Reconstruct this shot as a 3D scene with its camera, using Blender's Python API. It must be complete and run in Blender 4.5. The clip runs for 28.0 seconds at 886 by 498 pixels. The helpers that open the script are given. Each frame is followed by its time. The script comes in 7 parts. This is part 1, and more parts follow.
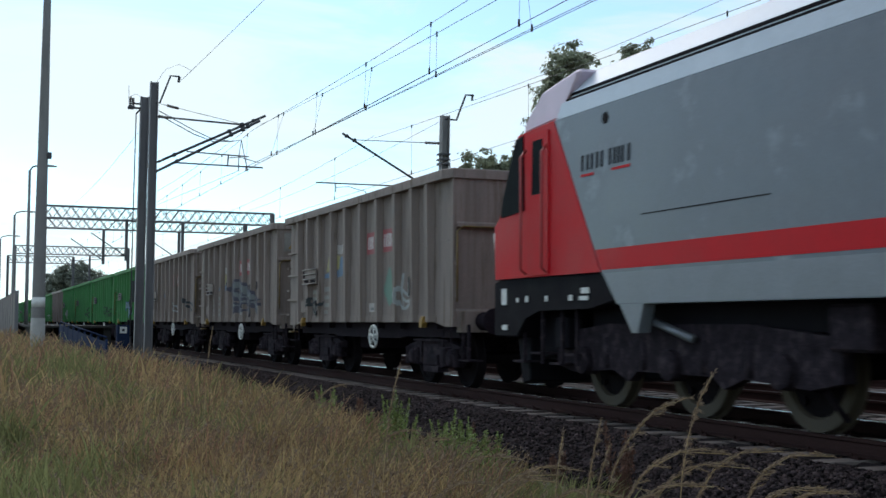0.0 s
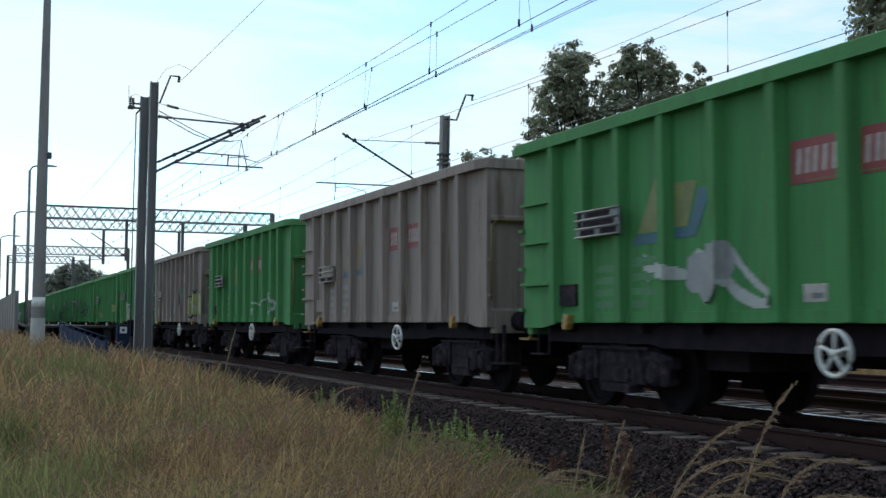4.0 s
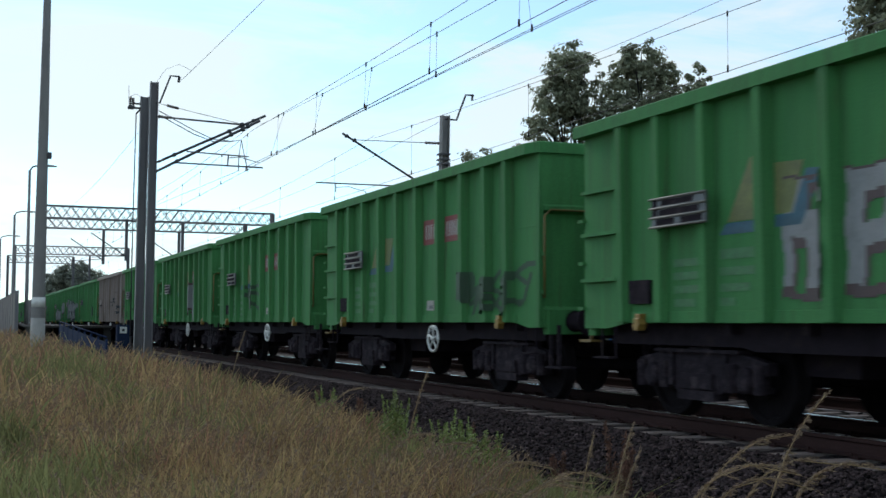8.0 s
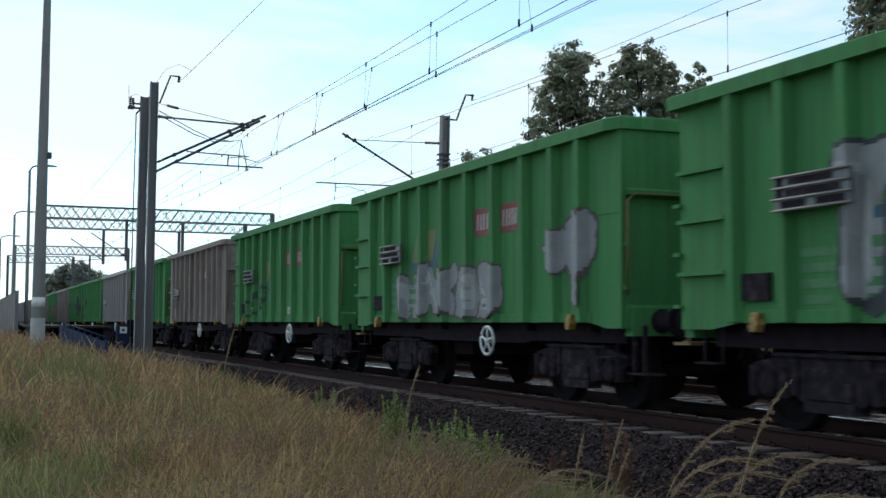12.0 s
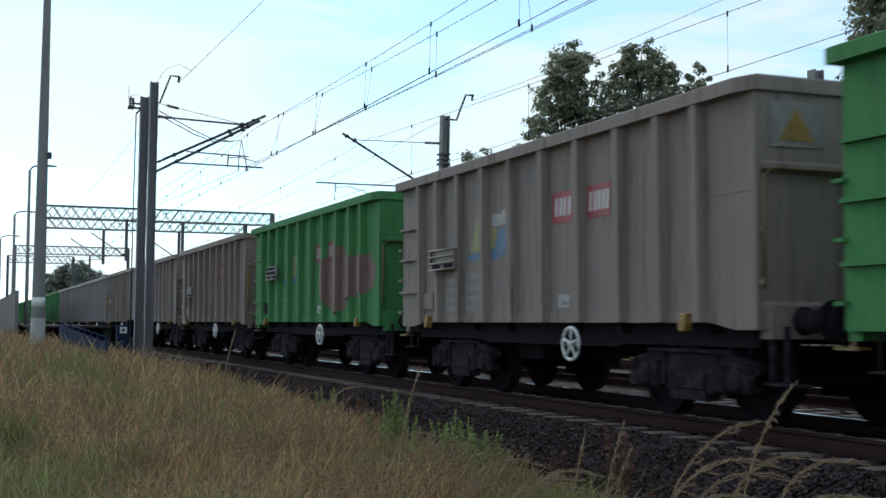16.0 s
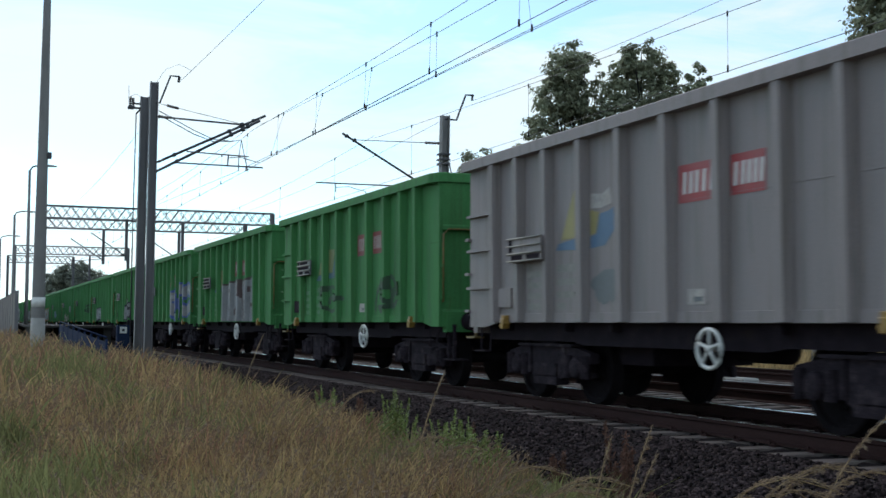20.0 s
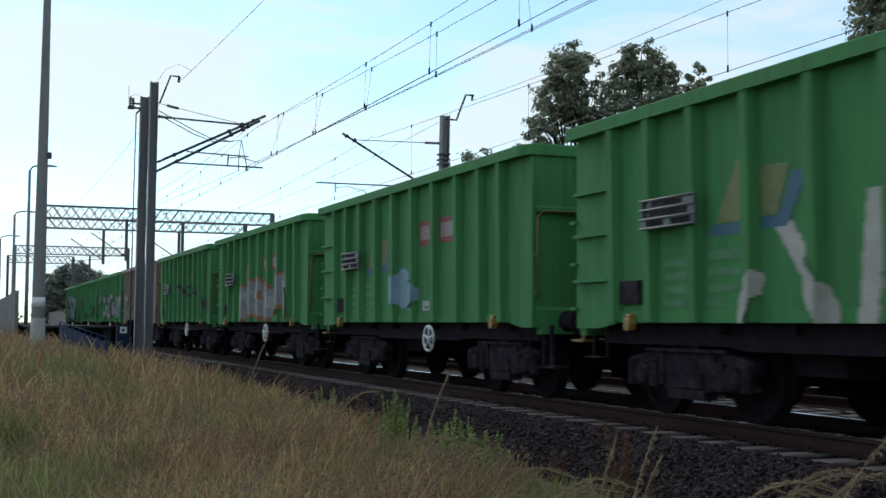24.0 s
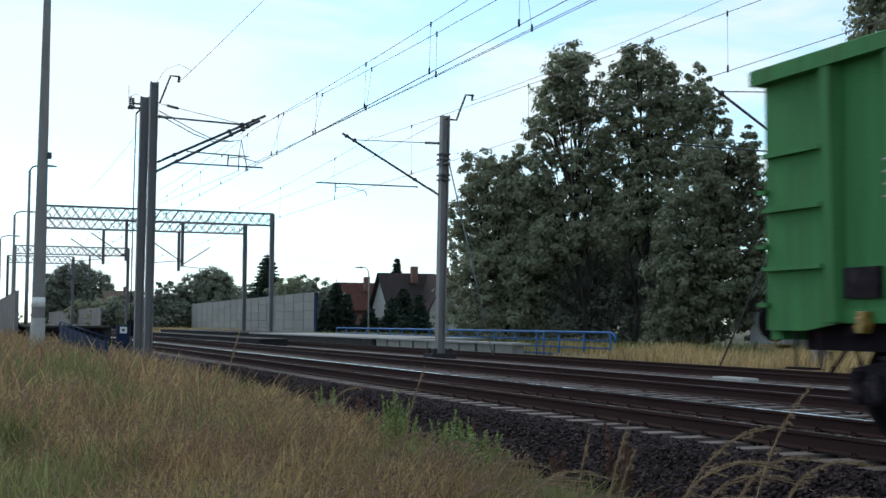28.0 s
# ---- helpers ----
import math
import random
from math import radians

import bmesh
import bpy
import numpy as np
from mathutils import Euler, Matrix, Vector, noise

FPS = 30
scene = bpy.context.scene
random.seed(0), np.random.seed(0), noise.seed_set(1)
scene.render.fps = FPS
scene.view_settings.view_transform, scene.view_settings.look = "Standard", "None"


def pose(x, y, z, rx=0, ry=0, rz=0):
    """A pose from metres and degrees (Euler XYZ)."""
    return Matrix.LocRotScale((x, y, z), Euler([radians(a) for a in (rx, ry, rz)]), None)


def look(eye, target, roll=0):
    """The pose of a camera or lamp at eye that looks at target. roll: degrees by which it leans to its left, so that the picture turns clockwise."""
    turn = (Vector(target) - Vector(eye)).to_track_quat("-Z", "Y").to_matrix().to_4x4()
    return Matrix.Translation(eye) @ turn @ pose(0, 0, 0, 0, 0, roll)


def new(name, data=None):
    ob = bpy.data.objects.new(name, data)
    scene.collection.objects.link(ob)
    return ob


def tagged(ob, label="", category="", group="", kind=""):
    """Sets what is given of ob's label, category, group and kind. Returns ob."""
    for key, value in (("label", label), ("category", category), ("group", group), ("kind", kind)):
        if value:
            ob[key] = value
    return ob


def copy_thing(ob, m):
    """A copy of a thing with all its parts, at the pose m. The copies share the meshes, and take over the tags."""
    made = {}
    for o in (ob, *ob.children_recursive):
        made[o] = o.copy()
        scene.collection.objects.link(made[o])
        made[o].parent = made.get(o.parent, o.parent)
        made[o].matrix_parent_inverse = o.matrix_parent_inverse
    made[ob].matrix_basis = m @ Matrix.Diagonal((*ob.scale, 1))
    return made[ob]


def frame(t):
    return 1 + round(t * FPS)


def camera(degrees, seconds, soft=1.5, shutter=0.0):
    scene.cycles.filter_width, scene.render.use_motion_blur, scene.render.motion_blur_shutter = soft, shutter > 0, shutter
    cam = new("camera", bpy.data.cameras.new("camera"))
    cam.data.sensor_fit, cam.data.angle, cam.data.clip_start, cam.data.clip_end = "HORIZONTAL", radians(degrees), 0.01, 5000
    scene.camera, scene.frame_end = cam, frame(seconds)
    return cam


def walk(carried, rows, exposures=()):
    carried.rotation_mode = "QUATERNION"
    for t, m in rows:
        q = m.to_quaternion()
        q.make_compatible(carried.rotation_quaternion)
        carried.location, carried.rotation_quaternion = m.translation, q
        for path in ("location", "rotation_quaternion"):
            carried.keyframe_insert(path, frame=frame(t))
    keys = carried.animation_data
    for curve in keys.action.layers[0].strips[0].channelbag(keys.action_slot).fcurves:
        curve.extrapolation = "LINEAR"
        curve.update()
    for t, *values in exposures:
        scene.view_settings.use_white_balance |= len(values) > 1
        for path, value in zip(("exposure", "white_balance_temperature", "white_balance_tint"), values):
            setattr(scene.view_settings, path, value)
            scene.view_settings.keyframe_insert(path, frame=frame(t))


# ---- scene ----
# The camera stands still beside the line. X runs along the track the way the train goes, Y across it, z = 0 at the rail head.
cam = camera(39.73, 28.0, soft=1.5, shutter=0.12)
EYE = (0.0, 0.0, 1.01)
TURN, TILT = radians(21.381), radians(3.489)
AIM = (-math.cos(TURN) * math.cos(TILT), math.sin(TURN) * math.cos(TILT), 1.01 + math.sin(TILT))
walk(cam, [(0.0, look(EYE, AIM, 0.29)), (28.0, look(EYE, AIM, 0.29))],
     exposures=[(0, 0), (1, 0.07), (2, 0.08), (3, 0.02), (6, 0.1), (7, -0.05), (8, -0.04), (9, -0.06), (10, -0.07), (11, 0.05), (12, 0.04), (15, 0.08), (16, 0.03), (18, 0.06), (20, 0.06), (21, -0.02), (24, -0.07), (25, -0.05), (26, -0.03), (27, 0.07), (28, 0.08)])

# Plan
TRACKS = (8.33, 12.33, 16.9)          # centre lines of the three tracks
PITCH = 11.256                        # wagon length over buffers
BODY = 10.05                          # length of a wagon's box
HALF = BODY / 2
WAGONS = 50


def tail(k, t):
    """How far left of the camera the rear end of vehicle k stands at t seconds (0 is the locomotive)."""
    s = t / 28.0
    return 16.175 + k * PITCH - 559.175 * s - 10.242 * s * s


# ---- light ----
world = bpy.data.worlds.new("world")
scene.world = world
world.use_nodes = True
wn = world.node_tree
wn.nodes.clear()


def wnode(kind, **at):
    n = wn.nodes.new(kind)
    for k, v in at.items():
        n.inputs[k].default_value = v
    return n


sky = wn.nodes.new("ShaderNodeTexSky")
sky.sky_type = "NISHITA"
sky.sun_disc = False
sky.sun_elevation, sky.sun_rotation = radians(36), radians(-100)
sky.air_density, sky.dust_density, sky.ozone_density = 1.0, 0.5, 2.5
dim = wnode("ShaderNodeVectorMath")
dim.operation = "MULTIPLY"
dim.inputs[1].default_value = (0.131, 0.178, 0.195)
wn.links.new(sky.outputs[0], dim.inputs[0])
coord = wn.nodes.new("ShaderNodeTexCoord")
mapping = wn.nodes.new("ShaderNodeMapping")
mapping.inputs["Scale"].default_value = (1.6, 1.6, 6.5)
wn.links.new(coord.outputs["Generated"], mapping.inputs[0])
cloud = wnode("ShaderNodeTexNoise", Scale=2.4, Detail=8.0, Roughness=0.6, Distortion=0.5)
wn.links.new(mapping.outputs[0], cloud.inputs["Vector"])
ramp = wn.nodes.new("ShaderNodeValToRGB")
ramp.color_ramp.elements[0].position, ramp.color_ramp.elements[1].position = 0.42, 0.60
ramp.color_ramp.elements[0].color, ramp.color_ramp.elements[1].color = (0.26, 0.26, 0.26, 1), (0.98, 0.98, 0.98, 1)
wn.links.new(cloud.outputs[0], ramp.inputs[0])
over = wn.nodes.new("ShaderNodeMix")
over.data_type = "RGBA"
wn.links.new(ramp.outputs[0], over.inputs[0])
wn.links.new(dim.outputs[0], over.inputs[6])
# thin cloud takes its brightness from the sky behind it, so it is brightest on the sun's side
grey = wn.nodes.new("ShaderNodeRGBToBW")
wn.links.new(sky.outputs[0], grey.inputs[0])
veil = wn.nodes.new("ShaderNodeVectorMath")
veil.operation = "MULTIPLY_ADD"
veil.inputs[1].default_value = (0.023, 0.027, 0.0285)
veil.inputs[2].default_value = (0.7, 0.815, 0.872)
wn.links.new(grey.outputs[0], veil.inputs[0])
wn.links.new(veil.outputs[0], over.inputs[7])
back = wn.nodes.new("ShaderNodeBackground")
back.inputs["Strength"].default_value = 1.0
wn.links.new(over.outputs[2], back.inputs["Color"])
wout = wn.nodes.new("ShaderNodeOutputWorld")
wn.links.new(back.outputs[0], wout.inputs[0])

sun = new("sun", bpy.data.lights.new("sun", "SUN"))
sun.data.energy, sun.data.angle, sun.data.color = 0.95, radians(24), (1.0, 0.90, 0.83)
sun.matrix_world = look((-70, -12, 51), (0, 0, 0))

# ---- materials ----


def material(name, base, rough=0.6, metal=0.0, vary=0.25, scale=3.0, grain=60.0, bump=0.15, second=None, second_at=0.6,
             stretch=(1, 1, 1), gloss=0.5, per_object=0.0, per_island=0.0, translucent=0.0, coat=0.0, depth=0.01, runs=None):
    """Two scales of noise over a base colour, a second colour in patches, and fine relief."""
    m = bpy.data.materials.new(name)
    m.use_nodes = True
    t = m.node_tree
    b = t.nodes["Principled BSDF"]
    b.inputs["Roughness"].default_value, b.inputs["Metallic"].default_value = rough, metal
    b.inputs["Coat Weight"].default_value = coat
    b.inputs["Specular IOR Level"].default_value = gloss
    tc = t.nodes.new("ShaderNodeTexCoord")
    mp = t.nodes.new("ShaderNodeMapping")
    mp.inputs["Scale"].default_value = stretch
    t.links.new(tc.outputs["Object"], mp.inputs[0])
    big = t.nodes.new("ShaderNodeTexNoise")
    big.noise_dimensions = "4D"
    big.inputs["Scale"].default_value, big.inputs["Detail"].default_value = scale, 6.0
    big.inputs["Roughness"].default_value = 0.65
    info = t.nodes.new("ShaderNodeObjectInfo")
    wide = t.nodes.new("ShaderNodeMath")
    wide.operation = "MULTIPLY"
    wide.inputs[1].default_value = 7.0
    t.links.new(info.outputs["Random"], wide.inputs[0])
    t.links.new(wide.outputs[0], big.inputs["W"])
    t.links.new(mp.outputs[0], big.inputs["Vector"])
    fine = t.nodes.new("ShaderNodeTexNoise")
    fine.inputs["Scale"].default_value, fine.inputs["Detail"].default_value = grain, 3.0
    t.links.new(tc.outputs["Object"], fine.inputs["Vector"])

    def mixed(a, c, fac, mode="MIX"):
        x = t.nodes.new("ShaderNodeMix")
        x.data_type, x.blend_type = "RGBA", mode
        for socket, v in ((0, fac), (6, a), (7, c)):
            if hasattr(v, "is_linked"):
                t.links.new(v, x.inputs[socket])
            elif socket == 0:
                x.inputs[0].default_value = v
            else:
                x.inputs[socket].default_value = (*v, 1) if len(v) == 3 else v
        return x.outputs[2]

    def ramped(src, lo, hi, a=0.0, c=1.0):
        r = t.nodes.new("ShaderNodeMapRange")
        r.inputs["From Min"].default_value, r.inputs["From Max"].default_value = lo, hi
        r.inputs["To Min"].default_value, r.inputs["To Max"].default_value = a, c
        t.links.new(src, r.inputs["Value"])
        return r.outputs[0]

    col = mixed([c * (1 - vary) for c in base], [min(1, c * (1 + vary)) for c in base], ramped(big.outputs[0], 0.3, 0.7))
    if second:
        col = mixed(col, second, ramped(big.outputs[0], second_at, second_at + 0.12))
    if runs:
        # narrow vertical runs of rust and dirt
        mr = t.nodes.new("ShaderNodeMapping")
        mr.inputs["Scale"].default_value = (9.0, 9.0, 0.3)
        t.links.new(tc.outputs["Object"], mr.inputs[0])
        nr = t.nodes.new("ShaderNodeTexNoise")
        nr.noise_dimensions = "4D"
        nr.inputs["Scale"].default_value, nr.inputs["Detail"].default_value = 1.3, 5.0
        t.links.new(wide.outputs[0], nr.inputs["W"])
        t.links.new(mr.outputs[0], nr.inputs["Vector"])
        col = mixed(col, runs, ramped(nr.outputs[0], 0.52, 0.76, 0.0, 0.75))
    g = ramped(fine.outputs[0], 0.3, 0.7, 1 - vary * 0.6, 1 + vary * 0.4)
    hue = t.nodes.new("ShaderNodeHueSaturation")
    t.links.new(col, hue.inputs["Color"])
    value = g
    for amount, source in ((per_object, info.outputs["Random"]), (per_island, None)):
        if amount:
            if source is None:
                source = t.nodes.new("ShaderNodeNewGeometry").outputs["Random Per Island"]
            mul = t.nodes.new("ShaderNodeMath")
            mul.operation = "MULTIPLY"
            t.links.new(value, mul.inputs[0])
            t.links.new(ramped(source, 0, 1, 1 - amount, 1 + amount), mul.inputs[1])
            value = mul.outputs[0]
    t.links.new(value, hue.inputs["Value"])
    t.links.new(hue.outputs[0], b.inputs["Base Color"])
    t.links.new(ramped(big.outputs[0], 0.3, 0.7, max(0.05, rough - 0.12), min(1, rough + 0.12)), b.inputs["Roughness"])
    if bump:
        bp = t.nodes.new("ShaderNodeBump")
        bp.inputs["Strength"].default_value, bp.inputs["Distance"].default_value = bump, depth
        t.links.new(fine.outputs[0], bp.inputs["Height"])
        t.links.new(bp.outputs[0], b.inputs["Normal"])
    if translucent:
        tr = t.nodes.new("ShaderNodeBsdfTranslucent")
        t.links.new(hue.outputs[0], tr.inputs[0])
        sh = t.nodes.new("ShaderNodeMixShader")
        sh.inputs[0].default_value = translucent
        t.links.new(b.outputs[0], sh.inputs[1])
        t.links.new(tr.outputs[0], sh.inputs[2])
        t.links.new(sh.outputs[0], t.nodes["Material Output"].inputs[0])
    return m


STREAK = (3.0, 3.0, 0.35)
M = {
    "green": material("green_paint", (0.059, 0.206, 0.069), 0.7, gloss=0.14, vary=0.24, scale=1.6, second=(0.066, 0.138, 0.056), second_at=0.57, stretch=STREAK, bump=0.05, runs=(0.055, 0.11, 0.048)),
    "grey": material("grey_paint", (0.235, 0.186, 0.165), 0.7, gloss=0.25, vary=0.2, scale=1.7, second=(0.128, 0.1, 0.078), second_at=0.54, stretch=STREAK, bump=0.06, runs=(0.10, 0.072, 0.05), per_object=0.04),
    "brown": material("weathered_brown_grey_paint", (0.2, 0.145, 0.118), 0.7, vary=0.22, scale=1.6, second=(0.15, 0.1, 0.073), second_at=0.55, stretch=STREAK, bump=0.08, runs=(0.07, 0.042, 0.028)),
    "light": material("light_grey_paint", (0.228, 0.192, 0.19), 0.6, vary=0.18, scale=1.5, second=(0.15, 0.14, 0.13), second_at=0.6, stretch=STREAK, bump=0.05, runs=(0.13, 0.11, 0.09)),
    "under": material("dirty_black_steel", (0.021, 0.0155, 0.021), 0.9, gloss=0.08, vary=0.4, scale=5, second=(0.03, 0.023, 0.023), second_at=0.55),
    "bogie": material("brake_dust_steel", (0.028, 0.0215, 0.027), 0.95, gloss=0.06, vary=0.5, scale=7, second=(0.066, 0.052, 0.056), second_at=0.54),
    "wheel": material("worn_wheel_steel", (0.013, 0.0105, 0.012), 0.95, 0.0, gloss=0.04, vary=0.35, scale=8),
    "yellow": material("faded_yellow_paint", (0.27, 0.155, 0.03), 0.55, vary=0.3, scale=9),
    "dull_yellow": material("dull_yellow_rail_paint", (0.16, 0.10, 0.025), 0.6, vary=0.3, scale=9),
    "white": material("dirty_white_paint", (0.6, 0.6, 0.58), 0.5, vary=0.15, scale=7),
    "ghost": material("faded_white_stencil", (0.05, 0.17, 0.06), 0.6, vary=0.35, scale=9),
    "ghost_grey": material("faded_pale_stencil", (0.215, 0.2, 0.18), 0.6, vary=0.25, scale=9),
    "red": material("red_sign_paint", (0.30, 0.032, 0.036), 0.5, vary=0.15, scale=5),
    "red_old": material("faded_red_sign_paint", (0.20, 0.03, 0.03), 0.6, vary=0.2, scale=5),
    "sail": material("yellow_emblem_paint", (0.27, 0.225, 0.075), 0.5, vary=0.18, scale=5),
    "sail_old": material("faded_yellow_emblem_paint", (0.145, 0.16, 0.05), 0.6, vary=0.3, scale=6),
    "blue": material("blue_emblem_paint", (0.06, 0.125, 0.22), 0.5, vary=0.2, scale=5),
    "blue_old": material("faded_blue_emblem_paint", (0.03, 0.095, 0.14), 0.6, vary=0.3, scale=6),
    "sail_rusty": material("orange_emblem_paint", (0.21, 0.135, 0.07), 0.6, vary=0.3, scale=6),
    "blue_dusty": material("dusty_blue_emblem_paint", (0.075, 0.10, 0.135), 0.6, vary=0.3, scale=6),
    "plate": material("grey_lattice_plate", (0.11, 0.115, 0.125), 0.5, 0.2, vary=0.2, scale=7),
    "steel": material("galvanised_steel", (0.17, 0.18, 0.2), 0.45, 0.5, vary=0.2, scale=4),
    "dark": material("dark_weathered_steel", (0.06, 0.06, 0.068), 0.55, 0.3, vary=0.25, scale=4),
    "wire": material("copper_wire_dark", (0.03, 0.03, 0.035), 0.5, 0.6, vary=0.2, scale=4, bump=0),
    "glass": material("dark_cab_glass", (0.005, 0.006, 0.008), 0.4, 0.0, gloss=0.01, vary=0.1, bump=0),
    "rail": material("rusty_rail_steel", (0.04, 0.021, 0.0195), 0.9, 0.0, gloss=0.08, vary=0.3, scale=3, stretch=(0.4, 3, 3)),
    "shine": material("polished_rail_head", (0.9, 0.9, 0.94), 0.22, 1.0, vary=0.12, scale=2, bump=0),
    "worn": material("worn_rail_head", (0.34, 0.32, 0.33), 0.5, 0.9, vary=0.2, scale=2, bump=0),
    "dull": material("dull_rail_head", (0.05, 0.036, 0.03), 0.7, 0.2, vary=0.2, scale=2),
    "sleeper": material("concrete_sleeper", (0.2, 0.16, 0.145), 0.85, gloss=0.2, vary=0.25, scale=4, per_object=0.18, bump=0.3),
    "concrete": material("weathered_concrete", (0.30, 0.29, 0.27), 0.85, vary=0.22, scale=1.5, second=(0.19, 0.18, 0.165), bump=0.25),
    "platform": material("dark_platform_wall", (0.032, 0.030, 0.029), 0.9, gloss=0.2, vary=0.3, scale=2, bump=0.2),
    "ballast": material("crushed_stone", (0.026, 0.0185, 0.02), 0.95, gloss=0.15, vary=0.45, scale=9, grain=28, bump=0.9, depth=0.05),
    "stone": material("ballast_stone", (0.036, 0.0255, 0.0265), 0.95, gloss=0.12, vary=0.25, scale=12, per_island=1.0, bump=0.3),
    "soil": material("grassy_earth", (0.10, 0.085, 0.045), 0.95, vary=0.4, scale=0.9, grain=9, second=(0.06, 0.08, 0.025), bump=0.7, depth=0.08),
}

# ---- building helpers ----


def box(bm, x0, x1, y0, y1, z0, z1):
    v = [bm.verts.new((x, y, z)) for x in (x0, x1) for y in (y0, y1) for z in (z0, z1)]
    for f in ((0, 1, 3, 2), (4, 6, 7, 5), (0, 4, 5, 1), (2, 3, 7, 6), (0, 2, 6, 4), (1, 5, 7, 3)):
        bm.faces.new([v[i] for i in f])
    return v


def prism(bm, outline, axis, a, b):
    """An outline of pairs, pushed from a to b along an axis; the pair holds the other two axes in order."""
    def at(p, w):
        return {"x": (w, *p), "y": (p[0], w, p[1]), "z": (*p, w)}[axis]
    lo = [bm.verts.new(at(p, a)) for p in outline]
    hi = [bm.verts.new(at(p, b)) for p in outline]
    n = len(outline)
    bm.faces.new(lo)
    bm.faces.new(hi[::-1])
    for i in range(n):
        bm.faces.new((lo[i], hi[i], hi[(i + 1) % n], lo[(i + 1) % n]))
    return lo + hi


def ring_at(bm, c, u, v, r, n):
    return [bm.verts.new(Vector(c) + (u * math.cos(math.tau * i / n) + v * math.sin(math.tau * i / n)) * r) for i in range(n)]


def tube(bm, points, radius, n=6, caps=True):
    """A round bar along points; radius is one number or one for each point."""
    pts = [Vector(p) for p in points]
    rs = radius if isinstance(radius, (list, tuple)) else [radius] * len(pts)
    rings = []
    for i, p in enumerate(pts):
        d = (pts[min(i + 1, len(pts) - 1)] - pts[max(i - 1, 0)]).normalized()
        ref = Vector((0, 0, 1)) if abs(d.z) < 0.95 else Vector((1, 0, 0))
        u = d.cross(ref).normalized()
        rings.append(ring_at(bm, p, u, d.cross(u), rs[i], n))
    for a, b in zip(rings, rings[1:]):
        for i in range(n):
            bm.faces.new((a[i], a[(i + 1) % n], b[(i + 1) % n], b[i]))
    if caps:
        bm.faces.new(rings[0][::-1])
        bm.faces.new(rings[-1])


def lathe(bm, profile, axis, centre, n=20):
    """A turned body: profile of (distance along axis, radius)."""
    u, v, w = {"x": ((0, 1, 0), (0, 0, 1), (1, 0, 0)), "y": ((1, 0, 0), (0, 0, 1), (0, 1, 0)), "z": ((1, 0, 0), (0, 1, 0), (0, 0, 1))}[axis]
    u, v, w, c = Vector(u), Vector(v), Vector(w), Vector(centre)
    rings = [ring_at(bm, c + w * d, u, v, max(r, 0.001), n) for d, r in profile]
    for a, b in zip(rings, rings[1:]):
        for i in range(n):
            bm.faces.new((a[i], a[(i + 1) % n], b[(i + 1) % n], b[i]))
    bm.faces.new(rings[0][::-1])
    bm.faces.new(rings[-1])


def mesh_of(name, bm, mat, smooth=False, bevel=0.0):
    if bevel:
        bmesh.ops.bevel(bm, geom=bm.edges[:], offset=bevel, segments=1, affect="EDGES", clamp_overlap=True)
    bmesh.ops.recalc_face_normals(bm, faces=bm.faces[:])
    me = bpy.data.meshes.new(name)
    bm.to_mesh(me)
    bm.free()
    me.materials.append(M[mat] if isinstance(mat, str) else mat)
    if smooth:
        me.polygons.foreach_set("use_smooth", [True] * len(me.polygons))
    return me


def part(name, bm, mat, parent=None, label="", smooth=False, bevel=0.0, at=None):
    """One mesh object under a thing or a part."""
    me = bm if isinstance(bm, bpy.types.Mesh) else mesh_of(name, bm, mat, smooth, bevel)
    ob = new(name, me)
    ob.parent = parent
    if at is not None:
        ob.matrix_basis = at
    return tagged(ob, label) if label else ob


def boxed(name, dims, mat, parent=None, label="", bevel=0.0, at=None):
    bm = bmesh.new()
    box(bm, *dims)
    return part(name, bm, mat, parent, label, bevel=bevel, at=at)


def barred(name, points, radius, mat, parent=None, label="", n=6, at=None):
    bm = bmesh.new()
    tube(bm, points, radius, n)
    return part(name, bm, mat, parent, label, smooth=True, at=at)


def thing(name, label, category, at=None, group="", kind=""):
    ob = new(name)
    ob.empty_display_size = 0.3
    if at is not None:
        ob.matrix_basis = at
    return tagged(ob, label, category, group, kind)


def arrays(name, verts, faces, mat, smooth=False):
    """A mesh from numpy arrays of vertices and of equal-sided faces."""
    me = bpy.data.meshes.new(name)
    verts, faces = np.asarray(verts, dtype=np.float32), np.asarray(faces, dtype=np.int32)
    k = faces.shape[1]
    me.vertices.add(len(verts))
    me.vertices.foreach_set("co", verts.ravel())
    me.loops.add(faces.size)
    me.loops.foreach_set("vertex_index", faces.ravel())
    me.polygons.add(len(faces))
    me.polygons.foreach_set("loop_start", np.arange(0, faces.size, k, dtype=np.int32))
    if smooth:
        me.polygons.foreach_set("use_smooth", np.ones(len(faces), dtype=bool))
    me.update(calc_edges=True)
    me.materials.append(M[mat] if isinstance(mat, str) else mat)
    return me

# ---- ground, ballast, tracks ----


def smooth01(a, b, x):
    s = np.clip((x - a) / (b - a), 0, 1)
    return s * s * (3 - 2 * s)


